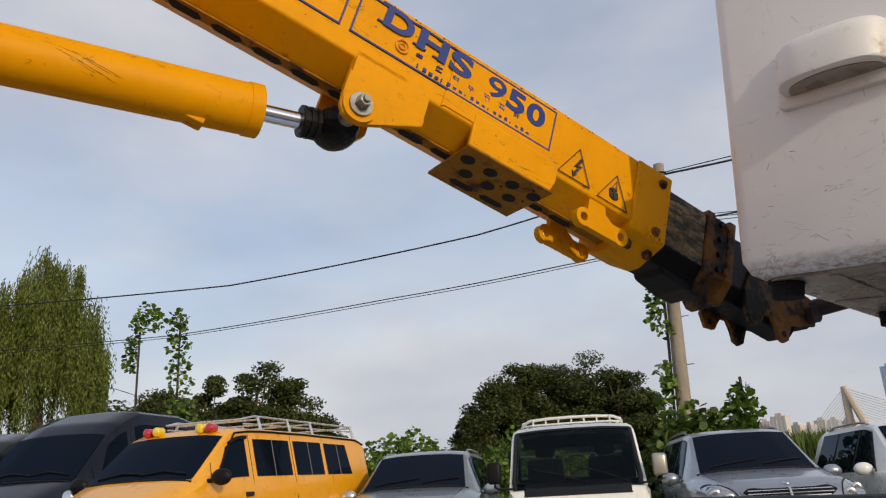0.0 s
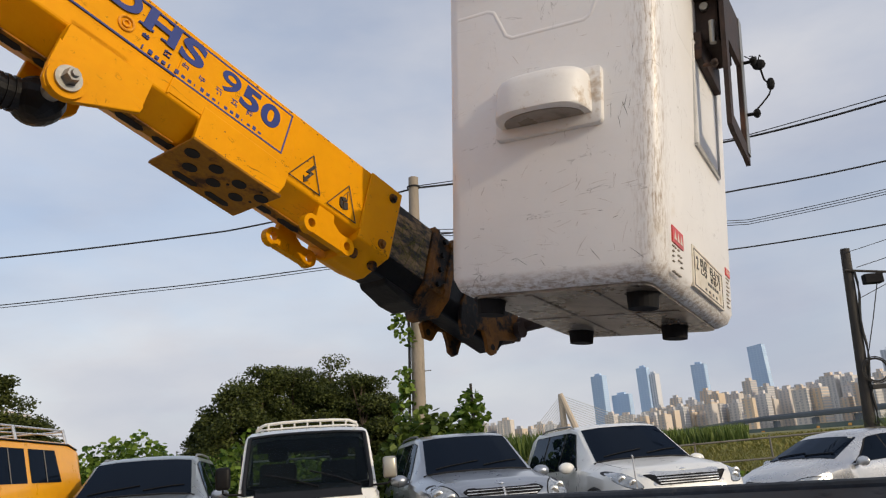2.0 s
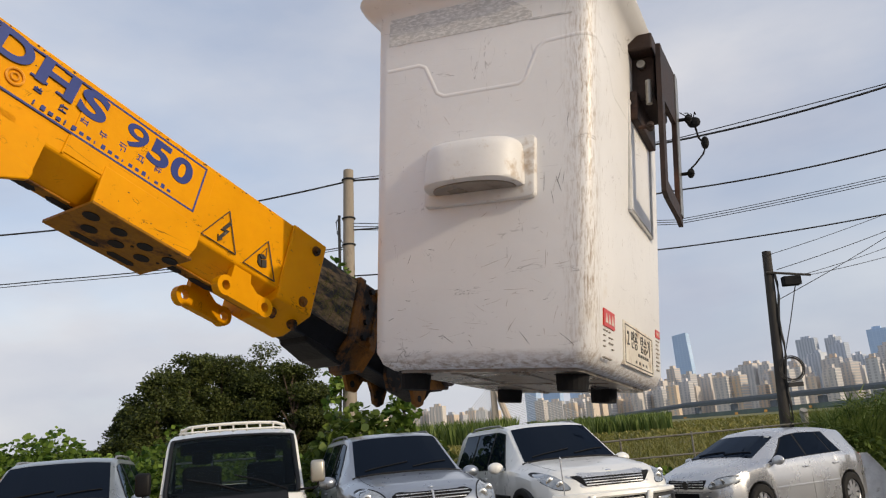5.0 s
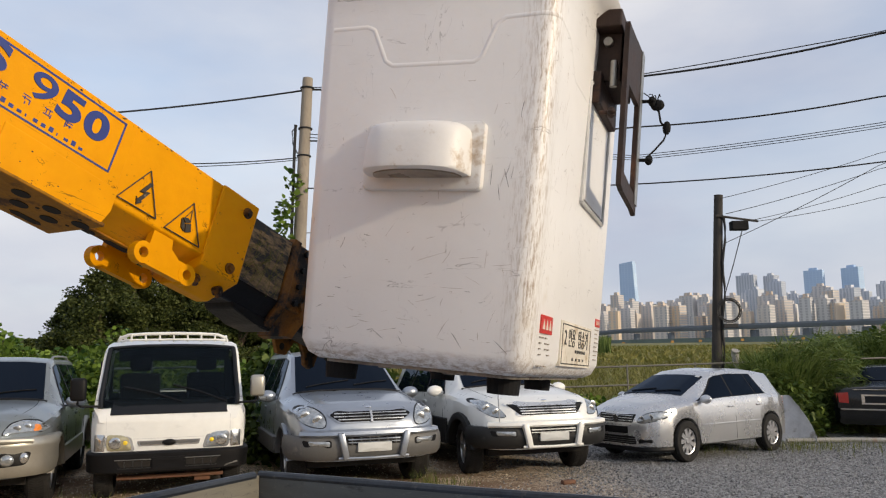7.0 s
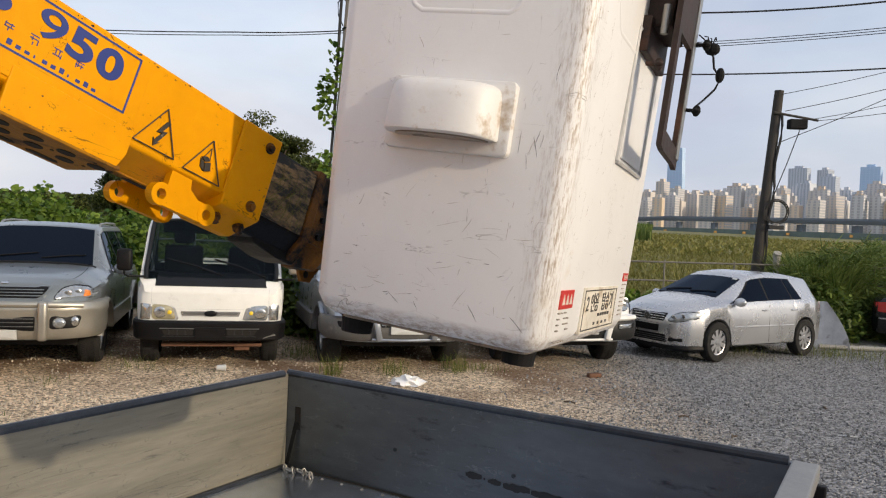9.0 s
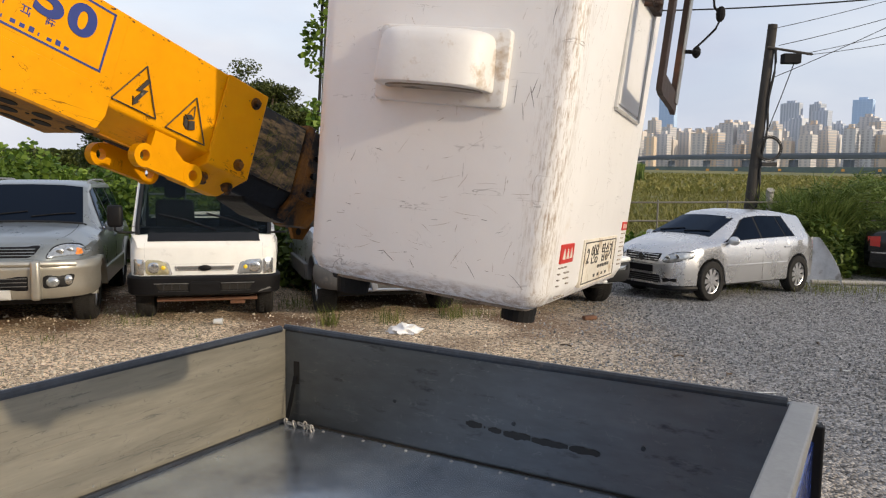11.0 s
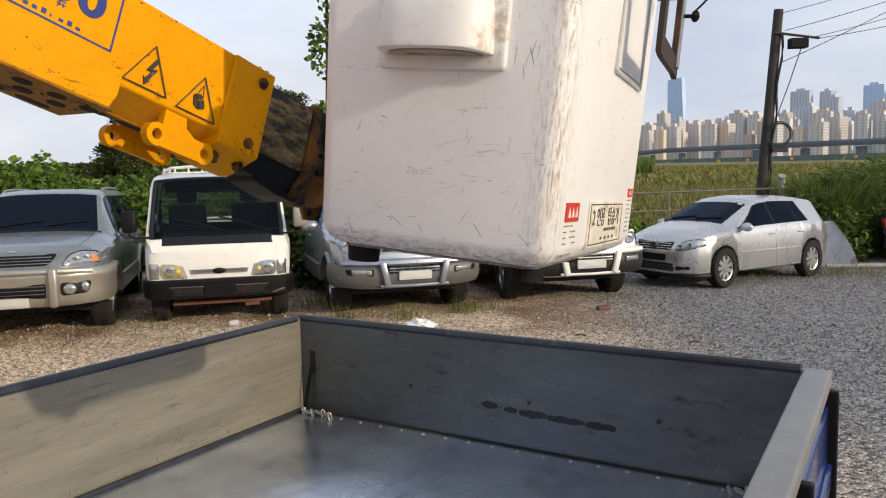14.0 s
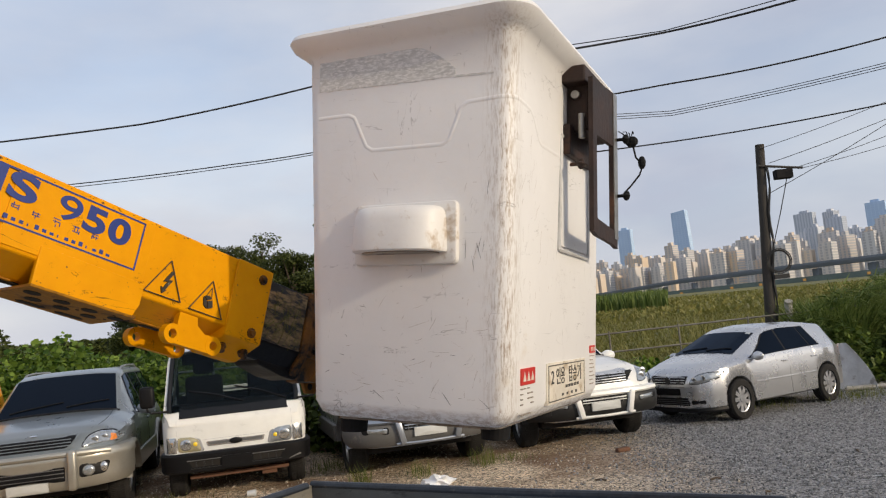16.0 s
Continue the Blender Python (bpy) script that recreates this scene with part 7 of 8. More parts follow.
    part("chassis", bm, TRIM, top)
    return top


lorry()


def van(name, label, m, paint, L=4.75, W=1.75, H=2.02, high=0.0, school=False):
    h = L / 2
    ax = (h - 0.75, h - 0.75 - 2.5)
    sh = Shell(top=[(-h, 1.7), (-h + 0.06, H - 0.15), (-h + 0.25, H - 0.03), (-0.6, H + high), (h - 2.1, H + high), (h - 1.66, H - 0.02 + 0.3 * high), (h - 1.46, H - 0.10), (h - 0.85, 1.41), (h - 0.72, 1.36), (h - 0.25, 1.16), (h - 0.05, 1.02), (h, 0.85)],
               belt=[(-h, 1.38), (h - 0.95, 1.36), (h - 0.6, 1.22), (h - 0.2, 1.05), (h, 0.80)],
               plan=[(-h, W / 2 - 0.12), (-h + 0.12, W / 2 - 0.02), (h - 0.8, W / 2), (h - 0.35, W / 2 - 0.05), (h - 0.10, W / 2 - 0.15), (h, W / 2 - 0.34)],
               roof=[(-h, 0.70), (h - 1.6, 0.71), (h - 0.85, 0.77), (h - 0.4, 0.68), (h, 0.5)], sill=0.38, axles=ax, arch=0.37)
    top = common(name, label, m, sh, paint, ax, 1.48, 0.33, 0.20, category="van")
    tree = BVHTree.FromBMesh(sh.body())
    part("windscreen", sh.screen(h - 0.86, h - 1.45, 0.94), GLASS, top, "dark windscreen", smooth=True)
    bm = B()
    tube(bm, [sh.over(h - 0.84, 0.97 * (2 * j / 12 - 1), 0.0) for j in range(13)], 0.016, 8)
    part("cowl", bm, TRIM, top)
    for s in (-1, 1):
        for b in ((h - 1.15, h - 1.80, h - 1.42, h - 1.80), (h - 1.98, h - 2.80, h - 1.98, h - 2.80), (h - 2.92, h - 3.66, h - 2.92, h - 3.66), (h - 3.76, h - 4.50, h - 3.76, h - 4.42)):
            w = part("side_window", sh.side_window(*b, s, 0.10, 0.84), GLASS, top)
            if school and b[0] < h - 1.9:
                bm = B()
                x = (b[0] + b[1]) / 2
                tube(bm, [sh.side(x, 0.10, s, 0.010), sh.side(x, 0.84, s, 0.010)], 0.007, 6)
                part("window_bar", bm, P_GREY, w)
        if school:
            bm = B()
            tube(bm, [sh.side(x, 0.88, s, 0.03) for x in np.linspace(h - 1.46, h - 1.80, 5)], 0.025, 6)
            part("rain_shield", bm, TRIM, top)
        lamp(top, tree, [(0.42, 0.92), (0.66, 0.93), (0.78, 1.0), (0.74, 1.10), (0.56, 1.07), (0.44, 1.03)], ((0.56, 1.0, 0.05),), s, amber=[(0.66, 0.95), (0.76, 1.0), (0.73, 1.085), (0.655, 1.07)])
        if school:
            mirror(top, h - 1.02, s * (W / 2 - 0.05), 1.42, TRIM)
        bm = B()
        box(bm, (h - 1.82, s * (W / 2 - 0.01), 1.20), (h - 1.68, s * (W / 2 + 0.02), 1.25), 0.008)
        part("door_handle", bm, P_DARKGREY, top)
        for x in (h - 1.08, h - 1.89, h - 2.86):
            bm = B()
            tube(bm, [(x, s * (W / 2 - 0.001), 0.5), (x, s * (W / 2 - 0.004), 1.1), tuple(sh.side(x, 0.02, s, 0.0)), tuple(sh.side(x - 0.06 if x > h - 1.5 else x, 0.95, s, 0.0))], 0.004, 5)
            part("door_gap", bm, HOLE, top)
        if school:
            bm = B()
            tube(bm, [sh.side(h - 1.22, 0.30, s, 0.008), sh.side(h - 1.38, 0.7, s, 0.010), *[sh.side(x, 1.0, s, 0.014) for x in np.linspace(h - 1.62, -h + 0.15, 14)]], 0.013, 6)
            part("drip_rail", bm, TRIM, top)
    part("bumper", loft([(h - 0.45, W / 2 - 0.02), (h - 0.15, W / 2 - 0.10), (h + 0.01, W / 2 - 0.34), (h + 0.05, 0.0)], [(-0.1, 0.42), (0.03, 0.42), (0.05, 0.5), (0.04, 0.68), (-0.1, 0.70)]), paint if school else TRIM, top, smooth=True)
    part("grille", patch(tree, [(-0.36, 0.90), (0.36, 0.90), (0.36, 1.0), (-0.36, 1.0)], 0.01, r=0.1), TRIM, top)
    for y0, y1 in ((-0.60, 0.05), (0.0, 0.62)):
        bm = B()
        tube(bm, [sh.over(h - 0.90, y1 / 0.77, 0.03), sh.over(h - 0.93, (y0 + y1) / 2 / 0.77, 0.032), sh.over(h - 0.89, y0 / 0.77, 0.026)], 0.012, 6)
        part("wiper", bm, TRIM, top)
    if school:
        for y, mt in ((-0.45, REDLENS), (-0.31, YELLOWLENS), (0.31, YELLOWLENS), (0.45, REDLENS)):
            bm = B()
            p = sh.over(h - 1.52, y / 0.7)
            rod(bm, p + Vector((-0.06, 0, 0.05)), p + Vector((0.04, 0, 0.05)), 0.058, seg=20)
            ellipsoid(bm, p + Vector((0.04, 0, 0.05)), (0.025, 0.056, 0.056), 14, 8)
            part("signal_lamp", bm, mt, top, "round signal lamp", smooth=True)
        z = H + 0.0
        for s in (-1, 1):
            bm = B()
            tube(bm, [(h - 1.95, s * 0.56, z + 0.10), (h - 2.2, s * 0.60, z + 0.15), (-h + 0.35, s * 0.60, z + 0.13)], 0.014, 8)
            tube(bm, [(h - 2.0, s * 0.58, z + 0.05), (-h + 0.35, s * 0.60, z + 0.06)], 0.011, 8)
            part("rack_rail", bm, CHROMEPAINT, top)
            for x in (h - 2.25, h - 2.95, h - 3.55, -h + 0.4):
                bm = B()
                tube(bm, [(x, s * 0.69, z - 0.09), (x, s * 0.66, z + 0.02), (x, s * 0.62, z + 0.14)], 0.020, 8)
                part("rack_leg", bm, CHROMEPAINT, top)
        for x in (h - 2.25, h - 2.95, h - 3.55, -h + 0.4):
            bm = B()
            tube(bm, [(x, -0.62, z + 0.11), (x, 0.62, z + 0.11)], 0.012, 8)
            part("rack_bar", bm, CHROMEPAINT, top)
        bm = B()
        tube(bm, [(h - 1.95, -0.56, z + 0.10), (h - 1.90, 0, z + 0.10), (h - 1.95, 0.56, z + 0.10)], 0.014, 8)
        part("rack_front", bm, CHROMEPAINT, top, "grey tubular roof rack front")
    elif high:
        bm = B()
        ellipsoid(bm, sh.side(h - 0.55, 0.2, 1, 0.10), (0.03, 0.085, 0.085), 16, 10)
        part("round_mirror", bm, CHROME, top, smooth=True)
    return top


van("school_van", "bright yellow school van with roof rack and round signal lamps", row_pose(-7.85, 8.6, 0.1, -0.995) @ Matrix.Scale(1.08, 4), P_YELLOW, L=5.2, school=True)
van("dark_van", "glossy dark navy passenger van with raised roof", row_pose(-10.35, 8.65, 0.2, -0.98) @ Matrix.Diagonal((1.08, 1.08, 1.15, 1)), P_NAVY, L=5.0, W=1.85, H=2.08, high=0.22)
van("dark_van", "glossy dark van with tinted side windows", row_pose(-12.7, 8.6, 0.2, -0.98) @ Matrix.Diagonal((1.08, 1.08, 1.12, 1)), P_BLACK, L=4.9, W=1.85, H=2.06, high=0.16)


def saloon():
    L, W, H = 5.2, 1.95, 1.42
    h = L / 2
    ax = (h - 1.0, h - 1.0 - 2.95)
    sh = Shell(top=[(-h, 0.86), (-h + 0.04, 1.0), (-h + 0.9, 1.06), (-h + 1.05, 1.08), (-h + 1.65, H - 0.03), (-0.1, H), (0.5, H - 0.05), (h - 1.45, 1.03), (h - 0.3, 0.92), (h, 0.7)],
               belt=[(-h, 0.85), (-h + 0.3, 0.97), (0, 0.96), (h - 0.3, 0.85), (h, 0.66)],
               plan=[(-h, W / 2 - 0.16), (-h + 0.15, W / 2 - 0.05), (-h + 0.6, W / 2), (h - 0.6, W / 2), (h - 0.1, W / 2 - 0.12), (h, W / 2 - 0.25)],
               roof=[(-h, 0.74), (-h + 1.0, 0.74), (-h + 1.7, 0.60), (0.4, 0.60), (h - 1.4, 0.74), (h, 0.6)], sill=0.25, axles=ax, arch=0.36)
    v = Vector((0.62, 0.78)).normalized()
    top = common("black_saloon", "glossy black saloon car seen from behind with red tail lamps", row_pose(9.40 + v.x * h, 15.35 + v.y * h, v.x, v.y), sh, P_BLACK, ax, 1.6, 0.33, 0.215)
    part("rear_screen", sh.screen(-h + 1.08, -h + 1.62, 0.9, rear=True), GLASS, top)
    part("windscreen", sh.screen(h - 1.5, 0.55, 0.9), GLASS, top)
    for s in (-1, 1):
        for b in ((h - 1.7, 0.05, 0.45, 0.05), (-0.05, -1.0, -0.05, -0.85)):
            part("side_window", sh.side_window(*b, s), GLASS, top)
        part("tail_lamp", sh.front(s * 0.60, s * 0.88, (0.68, 0.70), (0.90, 0.88), 0.012, tail=True), REDLENS, top, "red tail lamp")
    part("plate_surround", sh.front(-0.36, 0.36, (0.66, 0.66), (0.86, 0.86), 0.012, tail=True), CHROME, top, "chrome plate surround")
    part("number_plate", sh.front(-0.30, 0.30, (0.69, 0.69), (0.83, 0.83), 0.018, 0.02, tail=True), BLACKBAND, top)
    part("bumper", sh.front(-0.86, 0.86, (0.36, 0.36), (0.58, 0.58), 0.07, 0.16, 18, tail=True), P_BLACK, top)
    part("bumper_trim", sh.front(-0.84, 0.84, (0.55, 0.55), (0.575, 0.575), 0.085, 0.05, 18, tail=True), CHROME, top)
    part("boot_trim", sh.front(-0.5, 0.5, (0.955, 0.955), (0.965, 0.965), 0.004, 0.02, tail=True), CHROME, top)
    return top


saloon()


# ---------------------------------------------------------------- poles, cables, fence
def concrete_pole():
    base = Vector((-2.95, 17.65, 0))
    tip = Vector((-2.66, 17.8, 8.55))
    top = thing("utility_pole", "weathered round concrete utility pole with vines and cable brackets", "utility pole")
    bm = B()
    tube(bm, [base.lerp(tip, k / 10) for k in range(11)], [0.185 - 0.006 * k for k in range(11)], 20)
    part("pole_shaft", bm, CONCRETE, top, smooth=True, angle=0.8)
    for f in (0.97, 0.85, 0.77):
        c = base.lerp(tip, f)
        bm = B()
        tube(bm, [c + Vector((0.155 * math.cos(a), 0.155 * math.sin(a), 0)) for a in np.linspace(0, math.tau, 16, endpoint=False)], 0.02, 6, True)
        part("band", bm, CABLE, top)
    bm = B()
    tube(bm, [base.lerp(tip, f) + Vector((-0.21 - 0.02 * math.sin(f * 9), -0.05, 0)) for f in np.linspace(0.1, 0.86, 16)], 0.035, 6)
    tube(bm, [base.lerp(tip, 0.86) + Vector(p) for p in ((-0.2, 0, 0), (-0.32, 0, -0.15), (-0.3, 0, -0.45), (-0.18, 0, -0.7))], 0.015, 6)
    part("riser_cable", bm, CABLE, top)
    bm = B()
    for f in (0.30, 0.42, 0.55):
        c = base.lerp(tip, f)
        rod(bm, c, c + Vector((0.32, -0.05, 0)), 0.012, seg=6)
    part("step_bolt", bm, STEEL, top)
    return top


concrete_pole()


def timber_pole():
    base, tip = Vector((6.95, 17.9, 0)), Vector((7.32, 17.8, 5.55))
    top = thing("timber_pole", "dark weathered timber pole with a small box and coiled cable", "utility pole")
    bm = B()
    tube(bm, [base.lerp(tip, k / 8) for k in range(9)], [0.135 - 0.004 * k for k in range(9)], 14)
    part("pole_shaft", bm, TIMBER, top, smooth=True, angle=0.8)
    c = base.lerp(tip, 0.90)
    bm = B()
    tube(bm, [c + Vector((-0.1, -0.12, 0.03)), c + Vector((0.9, -0.15, -0.12))], 0.03, 6)
    part("cross_arm", bm, TIMBER, top)
    bm = B()
    box(bm, tuple(c + Vector((0.22, -0.28, -0.34))), tuple(c + Vector((0.62, -0.06, -0.12))), 0.02)
    part("terminal_box", bm, RUBBER, top, "small black terminal box")
    c = base.lerp(tip, 0.485)
    bm = B()
    for r in (0.26, 0.29, 0.24):
        tube(bm, [c + Vector((0.22 + r * math.cos(a), -0.17, 0.05 + r * math.sin(a))) for a in np.linspace(0, math.tau, 22, endpoint=False)], 0.013, 5, True)
    box(bm, tuple(c + Vector((0.05, -0.22, -0.36))), tuple(c + Vector((0.40, -0.12, -0.26))), 0.01)
    part("cable_coil", bm, CABLE, top, "coil of black cable")
    bm = B()
    tube(bm, [base.lerp(tip, 0.88) + Vector((0.6, -0.1, 0)), base.lerp(tip, 0.7) + Vector((0.35, -0.1, 0)), base.lerp(tip, 0.55) + Vector((0.1, -0.15, 0))], 0.012, 5)
    tube(bm, [base.lerp(tip, f) + Vector((0.10 + 0.03 * math.sin(f * 25), -0.12, 0)) for f in np.linspace(0.05, 0.9, 18)], 0.03, 5)
    part("riser_cable", bm, CABLE, top)
    return top


timber_pole()


def cable(points, r=0.012, sag=0.12):
    bm = B()
    pts = []
    for p, q in zip(points, points[1:]):
        p, q = Vector(p), Vector(q)
        for k in range(12):
            s = k / 12
            pts.append(p.lerp(q, s) - Vector((0, 0, sag * 4 * s * (1 - s))))
    pts.append(Vector(points[-1]))
    tube(bm, pts, r, 6)
    return solo("overhead_cable", bm, CABLE, "thin black overhead cable", "cable", group="overhead cables")


P1, P2 = polar(8.4, 20.2, 18), polar(8.5, 15.3, 18)
cable([polar(62, 11.3, 30), polar(42.4, 14.0, 23.5), polar(23.2, 17.3, 19.4), P1], 0.022, 0.05)
cable([P1, polar(-17, 20.38, 18.4), polar(-33.4, 20.69, 19), polar(-50, 20.5, 21)], 0.026, 0.10)
cable([P1 + Vector((0, 0, 0.05)), polar(-17, 20.5, 18.5), polar(-33.4, 20.8, 19), polar(-50, 20.6, 21)], 0.012, 0.02)
cable([polar(60, 8.8, 30), polar(46, 10.4, 25), polar(29.8, 12.9, 21), polar(16.8, 14.4, 18.8), P2], 0.014, 0.03)
cable([polar(60, 8.6, 30), polar(46, 10.25, 25), polar(29.8, 12.7, 21), polar(16.8, 14.2, 18.8), P2 - Vector((0, 0, 0.05))], 0.010, 0.03)
cable([P2 + Vector((0, 0, 0.4)), polar(-17, 16.83, 18.4), polar(-33, 16.74, 19.5), polar(-50, 16.5, 21)], 0.020, 0.10)
for k in range(3):
    cable([polar(8.5, 17.0 - k * 0.25, 17.9), polar(-16.6, 14.75 - 0.16 * k, 22), polar(-32.8, 15.05 - 0.16 * k, 22), polar(-50, 15.2 - 0.16 * k, 24)], 0.010, 0.05)
cable([polar(8.5, 13.0, 17.9), polar(-16.4, 12.72, 19), polar(-32.6, 12.54, 20.5), polar(-50, 12.2, 23)], 0.018, 0.06)
cable([polar(-22.4, 11.2, 19.1), polar(-32.6, 13.1, 22), polar(-50, 15, 27)], 0.008, 0.05)
cable([polar(-22.8, 10.1, 19.1), polar(-32.6, 12.1, 22), polar(-50, 13.5, 27)], 0.009, 0.05)
cable([polar(-22.5, 8.0, 19.1), polar(-32.5, 12.3, 22), polar(-50, 17, 27)], 0.009, 0.05)
cable([polar(-24.4, 9.5, 19.1), polar(-32.4, 11.0, 22), polar(-50, 13, 27)], 0.008, 0.05)
cable([polar(-24.6, 9.4, 19.1), polar(-32.4, 10.2, 22), polar(-50, 11, 27)], 0.008, 0.05)
cable([polar(70, 10, 26), polar(49.7, 6.76, 30), polar(41.5, 4.4, 45.5)], 0.012, 0.05)


def railing():
    top = thing("pipe_fence", "low fence of weathered grey pipe rails on thin posts", "fence", kind="structure")
    a, b = polar(0, -0.85, 17.2), polar(-36, -0.1, 21.5)
    for dz in (0.0, -0.42):
        bm = B()
        tube(bm, [a.lerp(b, k / 8) + Vector((0, 0, dz)) for k in range(9)], 0.021, 8)
        part("rail", bm, FENCE, top)
    for k in range(9):
        p = a.lerp(b, k / 8)
        bm = B()
        tube(bm, [(p.x, p.y, 0), (p.x, p.y, p.z + 0.05)], 0.022, 8)
        part("post", bm, FENCE, top)
    p = Vector((7.3, 17.4, 0))
    bm = B()
    tube(bm, [p, p + Vector((0, 0, 1.72)), p + Vector((0.0, -0.05, 1.80))], 0.09, 10)
    part("post", bm, PIPE, top, "stout cream post")


railing()


# ---------------------------------------------------------------- plants
def leaves(bm, centre, radius, n, size, shape="quad", skin=0.45, droop=0.0, flat=0.0):
    """n leaves in an ellipsoid, thicker towards its skin."""
    c, r = Vector(centre), Vector(radius)
    for _ in range(n):
        d = Vector((rng.gauss(0, 1), rng.gauss(0, 1), rng.gauss(0, 1))).normalized()
        k = rng.uniform(skin, 1.0)
        p = c + Vector((d.x * r.x, d.y * r.y, d.z * r.z)) * k
        if p.z < -30:
            continue
        s = size * rng.uniform(0.55, 1.35)
        u = Vector((rng.gauss(0, 1), rng.gauss(0, 1), rng.gauss(0, 0.5))).normalized()
        if droop:
            u = (u * (1 - droop) + Vector((0, 0, -1)) * droop).normalized()
        v = u.cross(Vector((rng.gauss(0, 1), rng.gauss(0, 1), rng.gauss(0, 1) + flat))).normalized()
        if shape == "blade":
            pts = [p - v * s * 0.08, p + v * s * 0.08, p + u * s * 1.6]
        elif shape == "heart":
            pts = [p, p + u * s * 0.35 + v * s * 0.48, p + u * s * 0.75 + v * s * 0.38, p + u * s * 1.1, p + u * s * 0.75 - v * s * 0.38, p + u * s * 0.35 - v * s * 0.48]
        else:
            pts = [p - u * s * 0.5, p + v * s * 0.32, p + u * s * 0.5, p - v * s * 0.32]
        bm.faces.new([bm.verts.new(q) for q in pts])


def limb_tree(name, label, base, height, spread, mat, n, size, clumps=26, trunk=0.22, flatten=0.55, group="trees", low=0.35, puff=(0.20, 0.36)):
    top = thing(name, label, "tree", Matrix.Translation(base), group)
    bm = B()
    tube(bm, [(0.15 * math.sin(k), 0.1 * math.cos(k * 1.7), height * 0.85 * k / 7) for k in range(8)], [trunk * (1 - 0.1 * k) for k in range(8)], 9)
    cs = []
    for k in range(clumps):
        a = rng.random() * math.tau
        q = math.sqrt(rng.random())
        z = height * (low + (0.95 - low) * rng.random())
        s = spread * (1.0 - 0.55 * max(0, (z / height - 0.45)) / 0.5)
        cs.append(Vector((math.cos(a) * q * s, math.sin(a) * q * s, z - 0.15 * height * q * q)))
    for c in cs[:14]:
        tube(bm, [(0, 0, c.z * 0.55), (c.x * 0.5, c.y * 0.5, c.z * 0.78), tuple(c)], [trunk * 0.4, trunk * 0.25, trunk * 0.1], 6)
    part("trunk", bm, BARK, top)
    bm = B()
    for c in cs:
        r = spread * rng.uniform(*puff)
        leaves(bm, c, (r, r, r * flatten), n // clumps, size, skin=0.3)
    part("crown", bm, mat, top)
    return top


def ground_at(azimuth, d):
    p = polar(azimuth, 0, d)
    return Vector((p.x, p.y, rise(p.y)))


for az, d, hgt, sp in ((22.6, 58, 8.2, 3.4), (20.4, 60, 9.6, 3.8), (18.2, 62, 10.6, 4.0), (15.6, 61, 10.1, 3.9), (13.3, 59, 8.8, 3.5), (11.6, 60, 7.2, 2.9), (24.0, 62, 6.2, 2.4), (17, 66, 9.2, 4.2), (14.3, 66, 8.6, 4.2), (20.8, 66, 8.6, 4.2)):
    limb_tree("pine_tree", "dark olive-green pine with a dense rounded crown", ground_at(az, d), hgt, sp, PINE, 26000, 0.21, 60, low=0.12, flatten=0.65, puff=(0.22, 0.38))
for az, d, hgt, sp in ((39.9, 46, 8.9, 2.3), (37.9, 47, 8.0, 2.0), (43.4, 47, 8.9, 1.7), (46.6, 46, 7.2, 2.6), (48.8, 48, 7.4, 2.6), (44.8, 45, 6.6, 2.4), (41.8, 48, 6.8, 2.4), (36.2, 50, 6.8, 2.3), (35.0, 54, 4.8, 2.0), (38.8, 50, 6.2, 2.6)):
    limb_tree("pine_tree", "dark green pine with layered open branches", ground_at(az, d), hgt, sp * 1.15, PINE, 20000, 0.19, 44, flatten=0.5, low=0.08, puff=(0.28, 0.44))


def willow(base, height, spread):
    top = thing("willow_tree", "broad weeping willow with hanging yellow-green twigs", "tree", Matrix.Translation(base), "trees")
    bm = B()
    tube(bm, [(0, 0, 0), (0.3, 0, height * 0.3), (0.1, 0.2, height * 0.6)], [0.4, 0.3, 0.15], 10)
    bc = B()
    for k in range(96):
        a, q = rng.random() * math.tau, math.sqrt(rng.random())
        c = Vector((math.cos(a) * q * spread, math.sin(a) * q * spread, height * (0.98 - 0.42 * q ** 2.4) * rng.uniform(0.80, 1.0)))
        wide = rng.uniform(0.10, 0.30)
        drop = rng.uniform(0.16, 0.50)
        if k < 12:
            tube(bm, [(0.1, 0.1, height * 0.5), tuple(c * 0.6 + Vector((0, 0, height * 0.3))), tuple(c)], [0.12, 0.07, 0.03], 6)
        for _ in range(40):
            p = c + Vector((rng.gauss(0, wide), rng.gauss(0, wide), rng.gauss(0, 0.3)))
            ln = height * drop * rng.uniform(0.55, 1.1)
            for j in range(22):
                z = p.z - ln * j / 22
                if z < 0.6:
                    break
                s = 0.17
                o = Vector((p.x + 0.06 * math.sin(j + k), p.y + 0.06 * math.cos(j * 1.3), z))
                u = Vector((rng.gauss(0, 0.35), rng.gauss(0, 0.35), -1)).normalized()
                v = u.cross(Vector((rng.gauss(0, 1), rng.gauss(0, 1), 0.1))).normalized()
                bc.faces.new([bc.verts.new(t) for t in (o, o + u * s * 0.5 + v * s * 0.20, o + u * s * 1.3, o + u * s * 0.5 - v * s * 0.20)])
    part("trunk", bm, BARK, top)
    part("crown", bc, WILLOW, top)


willow(ground_at(54.4, 44), 14.4, 3.5)
willow(ground_at(61.5, 42), 14.2, 3.8)


def bank(name, label, blobs, mat, shape="heart"):
    bm = B()
    for c, r, n, s in blobs:
        leaves(bm, c, r, n, s, shape, skin=0.75, flat=0.8)
    return solo(name, bm, mat, label, "shrubs", kind="stuff")


